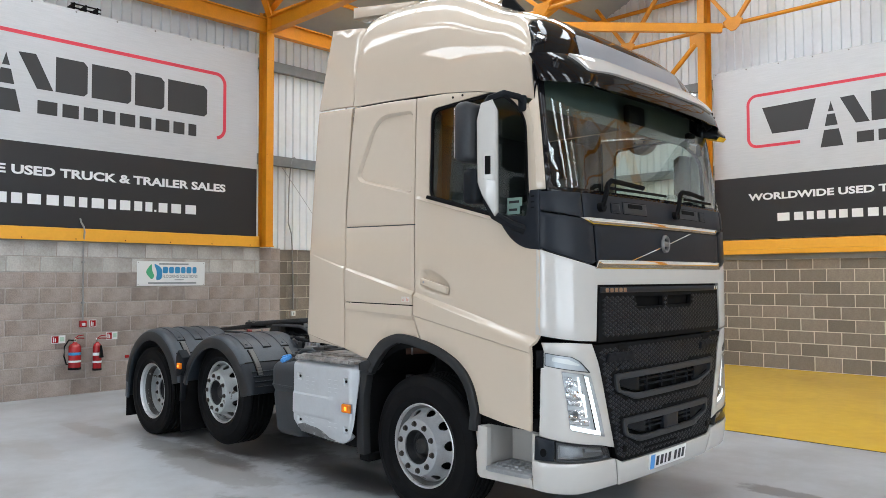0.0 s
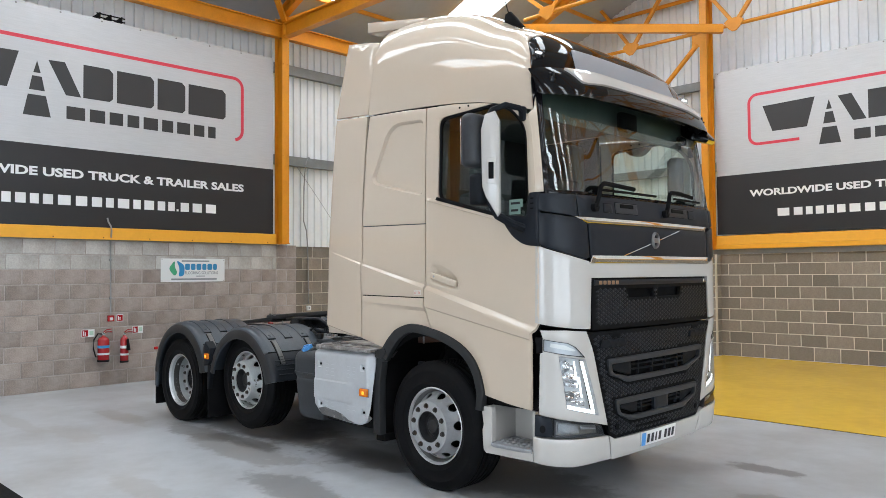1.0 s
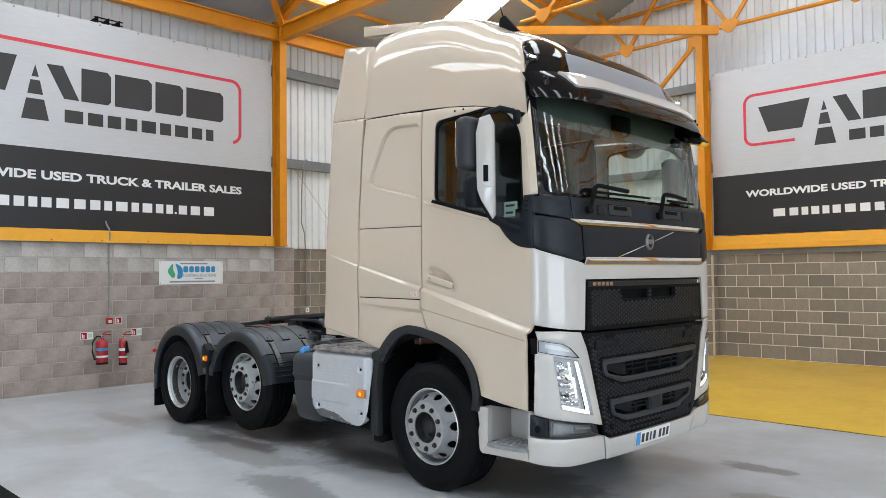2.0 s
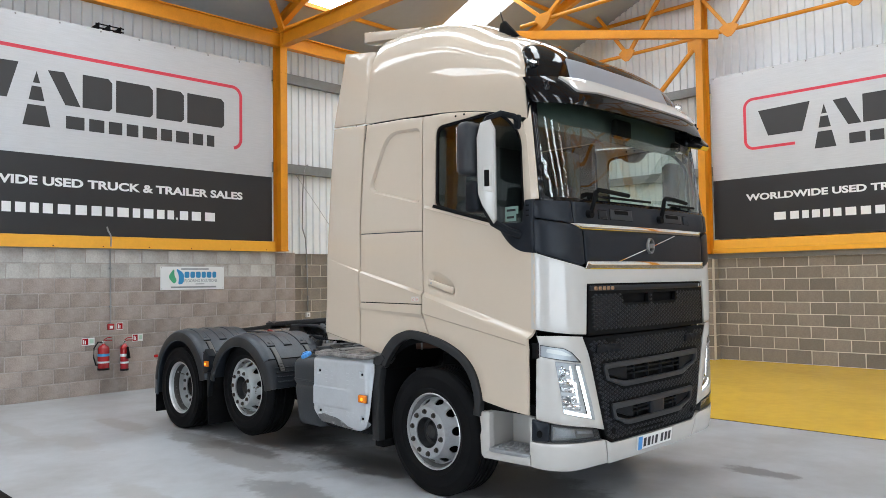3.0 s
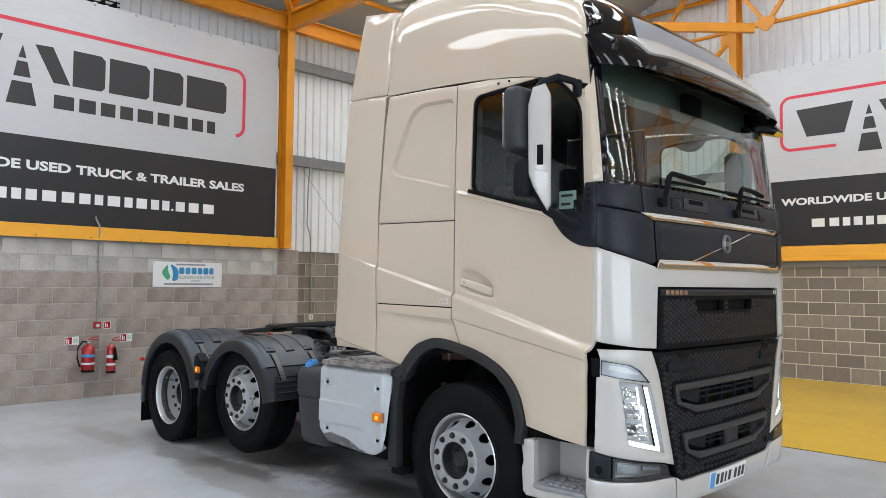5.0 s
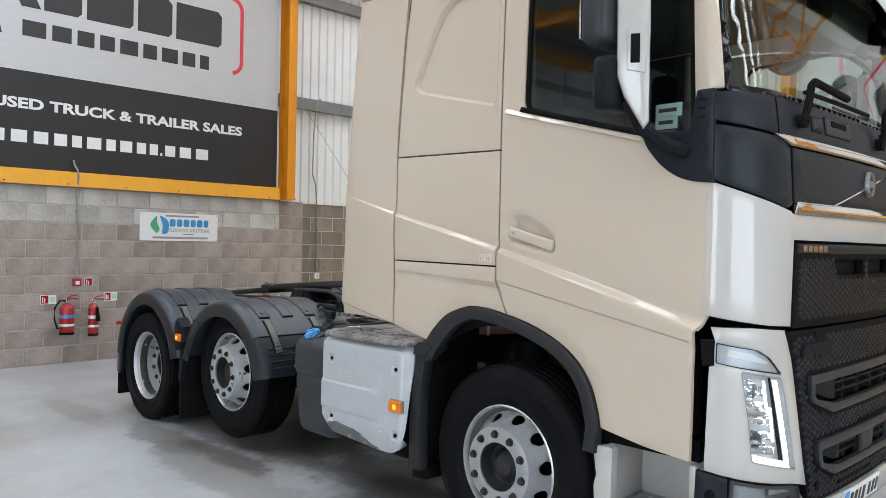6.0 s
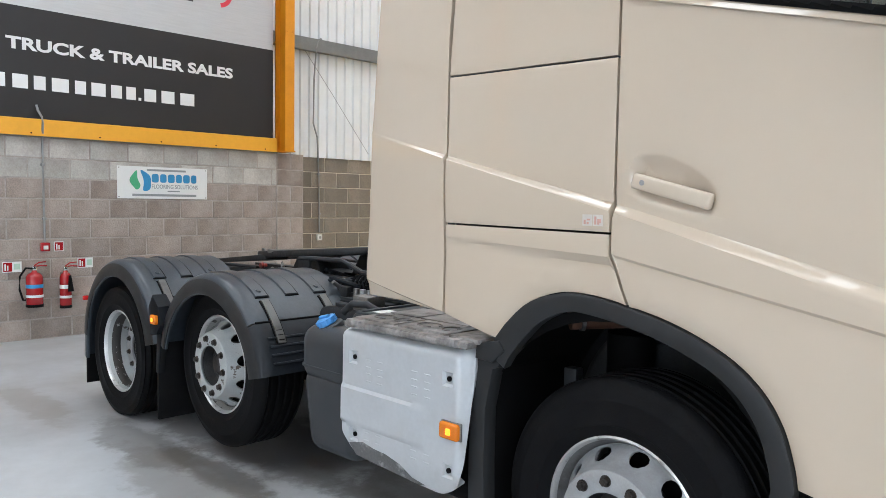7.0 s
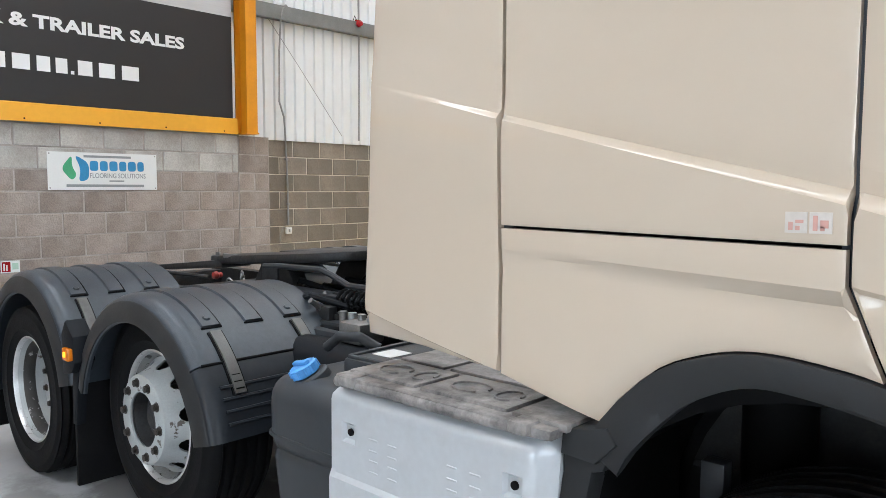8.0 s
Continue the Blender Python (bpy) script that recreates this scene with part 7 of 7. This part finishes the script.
        for y in (1.12, 0.72):
            c_, s_ = math.cos(radians(60)), math.sin(radians(60))
            part("rib_stud", rod(bmesh.new(), (cx + r * c_, s * y, cz + r * s_), (cx + (r + 0.015) * c_, s * y, cz + (r + 0.015) * s_), 0.024, 14, 0.012), GUARD, truck)
            bm = bmesh.new()
            ring = []
            for a in np.linspace(53, 28, 12):
                c_, s_ = math.cos(radians(a)), math.sin(radians(a))
                ring.append([bm.verts.new((cx + (r + d) * c_, s * (y + w), cz + (r + d) * s_)) for w, d in ((-0.026, 0.002), (-0.024, 0.012), (0.024, 0.012), (0.026, 0.002))])
            for p, q in zip(ring, ring[1:]):
                for k in range(3):
                    bm.faces.new((p[k], p[k + 1], q[k + 1], q[k]))
            bm.faces.new(ring[0]), bm.faces.new(ring[-1][::-1])
            bmesh.ops.recalc_face_normals(bm, faces=bm.faces)
            under = bm.copy()
            for v in under.verts:
                away = Vector((v.co.x - cx, 0, v.co.z - cz)).normalized()
                v.co -= away * 0.0065
                v.co.y = s * y + (v.co.y - s * y) * 1.36
            part("strap_bed", under, MATT, truck)
            part("guard_strap", bm, STRAP, truck, "worn rubber strap")
            for k in range(3):
                a = radians(35 - 2.5 * k)
                part("strap_slot", box(cx + (r + 0.012) * math.cos(a) - 0.004, cx + (r + 0.012) * math.cos(a) + 0.004, s * (y - 0.018), s * (y + 0.018), cz + r * math.sin(a) - 0.004, cz + r * math.sin(a) + 0.004), MATT, truck)
        a = radians(a_cut)
        part("guard_joint", tube(bmesh.new(), [(cx + (r + 0.001) * math.cos(a), s * y, cz + (r + 0.001) * math.sin(a)) for y in (0.56, 0.9, 1.24)], 0.006, 6), MATT, truck)
    for k in range(4):
        a = radians(31 - 4.2 * k)
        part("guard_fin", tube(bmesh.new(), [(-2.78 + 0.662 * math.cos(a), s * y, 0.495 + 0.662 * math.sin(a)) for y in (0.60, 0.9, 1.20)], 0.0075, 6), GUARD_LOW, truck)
    ml = part("side_lamp", box(-3.40, -3.33, s * 1.318, s * 1.345, 0.785, 0.845, 0.006), AMBER_DIM, truck, "amber side marker lamp, lit")
    part("bulb", box(-3.378, -3.352, s * 1.343, s * 1.3475, 0.802, 0.828, 0.006), AMBER, ml)
    part("lamp_bracket", prism([(-3.42, 0.97), (-3.33, 0.90), (-3.31, 0.78), (-3.36, 0.72), (-3.46, 0.70), (-3.47, 0.90)], s * 1.22, s * 1.32, 0.01), PLASTIC, truck)
    part("lamp_bracket", prism([(-3.42, 0.72), (-3.35, 0.72), (-3.40, 0.45), (-3.44, 0.45)], s * 1.24, s * 1.29, 0.008), PLASTIC, truck)
    part("tail_lamp", box(-4.80, -4.775, s * 1.23, s * 1.275, 0.79, 0.825, 0.008), RED_LENS, truck, "small red marker lamp")

# fifth wheel and the clutter round it
PLATE = [(-2.52, -0.24), (-2.52, 0.24), (-2.72, 0.37), (-3.25, 0.38), (-3.78, 0.33), (-3.78, 0.14), (-3.22, 0.06), (-3.22, -0.06), (-3.78, -0.14), (-3.78, -0.33), (-3.25, -0.38), (-2.72, -0.37)]
plate = prism(rounded([(a, b * 1.05) for a, b in PLATE], 0.06), 1.185, 1.238, 0.014, "z")
for v in plate.verts:
    v.co.z += 0.075 * (v.co.x + 3.3)
fw = part("fifth_wheel", plate, GREASE, truck, "black greasy fifth wheel coupling plate")
part("rim_label", box(-3.56, -3.42, -0.374, -0.360, 1.204, 1.23, 0.003), STEEL, fw)
part("rim_mark", box(-3.68, -3.64, -0.352, -0.338, 1.204, 1.23, 0.003), STEEL, fw)
for s in (-1, 1):
    part("ramp", prism([(-3.6, 1.19), (-4.62, 1.08), (-4.62, 1.05), (-3.6, 1.14)], s * 0.16, s * 0.36, 0.008), GREASE, fw)
    part("pedestal", prism([(-2.85, 1.0), (-3.35, 1.0), (-3.22, 1.192), (-2.98, 1.192)], s * 0.24, s * 0.34, 0.01), GREASE, fw)
    part("edge_bar", tube(bmesh.new(), [(-3.35, s * 0.50, 1.06), (-2.95, s * 0.52, 1.085), (-2.62, s * 0.52, 1.085), (-2.45, s * 0.52, 1.05), (-2.2, s * 0.52, 0.97)], 0.018), GUARD, truck)
    part("release_bar", tube(bmesh.new(), [(-4.45, s * 0.56, 1.09), (-3.95, s * 0.52, 1.10), (-3.55, s * 0.47, 1.10)], 0.012), GREASE, truck)
    part("release_ring", lathe([(0.006, 0.034), (0.0, 0.04), (-0.006, 0.034), (0.0, 0.028)], 20, (-3.22, s * 0.54, 1.09), closed=True), STEEL, truck)
for k in range(3):
    part("frame_bolt", rod(bmesh.new(), (-2.62 + 0.07 * k, -0.56, 1.0), (-2.62 + 0.07 * k, -0.56, 1.035), 0.014, 8), STEEL, truck)
part("frame_top", box(-2.95, -2.1, -0.47, -0.36, 1.075, 1.10, 0.005), FRAME, truck)
part("guide_bar", tube(bmesh.new(), [(-3.05, -0.43, 1.195), (-2.9, -0.43, 1.205), (-2.56, -0.43, 1.21), (-2.48, -0.43, 1.19), (-2.36, -0.43, 1.15), (-2.2, -0.43, 1.15)], 0.016), FRAME, truck)
part("guide_plate", box(-3.06, -2.92, -0.44, -0.425, 1.12, 1.21, 0.004), GREASE, truck)
part("frame_plate", box(-2.72, -1.9, -0.60, -0.36, 0.99, 1.008, 0.004), FRAME, truck)
part("rail_end", box(-2.36, -2.16, -0.66, -0.52, 0.86, 0.985, 0.02), FRAME, truck)
part("mount_plate", box(-3.95, -2.95, -0.62, 0.62, 0.985, 1.01, 0.006), GREASE, truck)
part("cross_member", box(-2.6, -2.45, -0.45, 0.45, 0.80, 0.99, 0.01), GREASE, truck)
part("cross_member", box(-4.98, -4.86, -0.50, 0.50, 0.76, 0.98, 0.01), GREASE, truck)
part("catwalk", box(-2.35, -1.55, -0.55, 0.55, 1.01, 1.035, 0.006), GREASE, truck, "dirty walkway plate")
for k in range(9):
    part("catwalk_rib", box(-2.32 + 0.085 * k, -2.29 + 0.085 * k, -0.53, 0.53, 1.035, 1.045, 0.003), STEEL if k % 3 == 0 else GREASE, truck)
for k, (x, y) in enumerate(((-2.70, -0.52), (-2.55, -0.40), (-2.85, -0.30), (-2.42, -0.58), (-2.62, -0.10))):
    part("bracket", box(x, x + 0.10, y, y + 0.05, 0.98, 1.07 + 0.012 * (k % 3), 0.008), GREASE if k % 2 else MATT, truck)
    part("fitting", rod(bmesh.new(), (x + 0.03, y + 0.02, 1.05), (x + 0.03, y - 0.05, 1.10), 0.014, 10), STEEL if k % 2 else GREASE, truck)
part("coil_hose", tube(bmesh.new(), [(-2.35 + 0.004 * k, -0.47 + 0.05 * math.cos(k * 0.7), 1.09 + 0.045 * math.sin(k * 0.7)) for k in range(60)], 0.010, 6), MATT, truck)
part("air_tank", rod(bmesh.new(), (-2.35, -0.72, 0.86), (-1.75, -0.72, 0.86), 0.11, 24), PLASTIC, truck)
part("air_tank", rod(bmesh.new(), (-2.35, 0.72, 0.86), (-1.75, 0.72, 0.86), 0.11, 24), PLASTIC, truck)
part("valve_block", box(-2.06, -1.92, -0.74, -0.60, 0.97, 1.06, 0.015), STEEL, truck)
for k in range(4):
    part("valve", rod(bmesh.new(), (-2.12 + 0.06 * k, -0.66, 1.03), (-2.12 + 0.06 * k, -0.66, 1.085), 0.018, 12), ALLOY if k % 2 else STEEL, truck)
part("grab_pipe", tube(bmesh.new(), [(-1.98, -0.86, 0.98), (-1.9, -0.86, 1.035), (-1.8, -0.84, 1.04), (-1.74, -0.80, 1.0)], 0.02, 12), FRAME, truck)
part("coupling", lathe([(0, 0.001), (0, 0.02), (0.02, 0.023), (0.03, 0.014), (0.05, 0.014)], 20, (-3.40, -0.53, 1.125)), material("red_coupling", (0.26, 0.03, 0.022), 0.4, dirt=(0.03, 0.02, 0.02), dirt_amount=0.8, dirt_scale=20), truck)
hoses = [[(-3.0, -0.50, 1.06), (-2.8, -0.56, 1.10), (-2.6, -0.54, 1.04), (-2.4, -0.46, 1.0), (-2.2, -0.5, 1.02)],
         [(-3.3, -0.52, 1.03), (-3.0, -0.60, 1.04), (-2.7, -0.62, 1.0), (-2.4, -0.6, 0.97), (-2.1, -0.62, 1.0)],
         [(-2.9, 0.1, 1.06), (-2.6, 0.0, 1.16), (-2.3, -0.1, 1.10), (-2.0, 0.0, 1.12)],
         [(-2.85, 0.35, 1.08), (-2.5, 0.3, 1.14), (-2.2, 0.25, 1.12), (-1.5, 0.2, 1.35)],
         [(-2.5, -0.2, 1.06), (-2.2, -0.3, 1.12), (-1.8, -0.2, 1.2), (-1.5, -0.1, 1.5)]]
for k in range(6):
    y0 = -0.58 + 0.16 * k
    hoses.append([(-3.05, y0, 1.02), (-2.9, y0 - 0.05, 1.08 + 0.02 * (k % 3)), (-2.65, y0 + 0.04, 1.06), (-2.45, y0, 1.11 - 0.015 * k), (-2.2, y0 * 0.8, 1.05)])
for h in hoses:
    part("hose", tube(bmesh.new(), h, 0.016), PLASTIC, truck)
for k in range(7):
    bm = lathe([(0.006, 0.010), (0.0, 0.016), (-0.006, 0.010), (0.0, 0.006)], 12, closed=True)
    bm.transform(Matrix.Translation((-3.16 + 0.004 * k * k, -0.50, 1.15 - 0.02 * k)) @ Matrix.Rotation(radians(90 * (k % 2)), 4, "Z") @ Matrix.Diagonal((1, 1, 1.4, 1)))
    part("chain_link", bm, STEEL, truck)
part("exhaust_pipe", rod(bmesh.new(), (-0.33, -1.03, 1.165), (-0.06, -0.72, 1.18), 0.048, 20), material("rusty_pipe", (0.07, 0.03, 0.017), 0.7, vary=0.3, scale=15), truck, "rusty pipe inside the wheel arch")
part("axle_bracket", box(-0.39, -0.33, -0.98, -0.93, 0.80, 0.955, 0.006), FRAME, truck)
part("pipe_clamp", rod(bmesh.new(), (-0.305, -1.001, 1.1664), (-0.295, -0.99, 1.167), 0.054, 20), STEEL, truck)
part("air_bag", rod(bmesh.new(), (-0.35, -0.55, 0.75), (-0.35, -0.55, 1.05), 0.1, 20), MATT, truck)


# ---- the blocks of the walls: pieces of their own where the camera passes, joined beyond ----
def block_mesh(name, l, h, mat, flat):
    """A block 0.1 deep whose arrises are slightly chipped and uneven."""
    ring = dense([(0, 0), (l, 0), (l, h), (0, h)], 0.105)
    bm = bmesh.new()
    rows = []
    for deep, inset, wobble in ((0.04, 0.0, 0.0), (0.005, 0.001, 0.002), (0.0, 0.006, 0.0025)):
        row = []
        for p, z in ring:
            i = inset + random.uniform(-wobble, wobble)
            q = min(max(p, i), l - i) if p in (0, l) or abs(p - l) < 1e-6 else p
            w = min(max(z, i), h - i) if z in (0, h) or abs(z - h) < 1e-6 else z
            row.append(bm.verts.new((0.10 - deep, q, w) if flat == "x" else (q, -0.10 + deep, w)))
        rows.append(row)
    n = len(ring)
    for r0, r1 in zip(rows, rows[1:]):
        for k in range(n):
            bm.faces.new((r0[k], r0[(k + 1) % n], r1[(k + 1) % n], r1[k]))
    bm.faces.new(rows[-1])
    bmesh.ops.recalc_face_normals(bm, faces=bm.faces)
    for f in bm.faces:
        if len(f.verts) == n:
            d = f.normal.x if flat == "x" else -f.normal.y
            if d < 0:
                bmesh.ops.reverse_faces(bm, faces=bm.faces)
            break
    return mesh_of(bm, name, mat, False)


def lay_wall(wall, axis, face, a0, a1, z_top, mats, near, phase=0.0, long=0.44, rise=0.225, lift=0.0):
    """Half-bond courses of blocks with 10 mm joints. axis 'y': wall in the plane x = face looking to +x; 'x': plane y = face looking to -y."""
    cache, rest = {}, {}
    course = 0
    while course * rise + lift < z_top - 0.02:
        z = course * rise + (lift if course else 0.0) + 0.005
        h = min(rise - 0.01 + (0.0 if course else lift), z_top - z)
        a = a0 - phase - ((long + 0.01) / 2 if course % 2 else 0.0)
        while a < a1:
            lo, hi = max(a, a0), min(a + long, a1)
            l = round(hi - lo, 3)
            if l > 0.03:
                mat = mats(course)
                jit = random.uniform(0, 0.004)
                if near[0] < (lo + hi) / 2 < near[1]:
                    key = (l, mat.name, round(h, 3), random.randrange(4))
                    if key not in cache:
                        cache[key] = block_mesh("block", l, h, mat, "x" if axis == "y" else "y")
                    ob = new("block", cache[key])
                    ob.parent = wall
                    ob.location = (face - 0.10 - jit, lo, z) if axis == "y" else (lo, face + 0.10 + jit, z)
                else:
                    rest.setdefault(mat.name, [mat, []])[1].append((lo, hi, z, z + h))
            a += long + 0.01
        course += 1
    for mat, items in rest.values():
        vs, fs = [], []
        for lo, hi, z0, z1 in items:
            b = len(vs)
            for d in (0.0, 0.05):
                for p, z in ((lo, z0), (hi, z0), (hi, z1), (lo, z1)):
                    vs.append((face - d, p, z) if axis == "y" else (p, face + d, z))
            fs += [tuple(b + i for i in f) for f in ((0, 1, 2, 3), (0, 4, 5, 1), (1, 5, 6, 2), (2, 6, 7, 3), (3, 7, 4, 0))]
        me = bpy.data.meshes.new("far_blocks")
        me.from_pydata(vs, [], fs)
        me.materials.append(mat)
        ob = tagged(new("far_blocks", me), kind="stuff")
        ob.parent = wall


random.seed(5)
lay_wall(wall_w, "y", XW, -14.0, 2.355, 2.25, lambda c: BLOCK_PALE if c >= 8 else BLOCK, (-3.4, 3), 0.0, 0.43)
lay_wall(pier_w, "y", XW - 0.002, 2.372, 2.795, 2.25, lambda c: BLOCK, (0, 9), 0.0)
lay_wall(wall_w2, "y", -8.15, 2.81, 9.6, 2.25, lambda c: BLOCK_BROWN, (2.5, 5.0), 0.035, 0.445, 0.2325, -0.062)
lay_wall(wall_n, "x", YW, -8.15, 16, 2.05, lambda c: BLOCK_BROWN, (-3.4, 1.6), 0.015, 0.45, 0.2275, 0.04)
lay_wall(pier_n, "y", -2.574, 9.425, 9.6, 2.05, lambda c: BLOCK_BROWN, (9, 10), 0.0, 0.44, 0.2275, 0.04)
lay_wall(pier_n, "x", 9.32, -3.0, -2.58, 2.05, lambda c: BLOCK_BROWN, (-9, 9), 0.0, 0.44, 0.2275, 0.04)
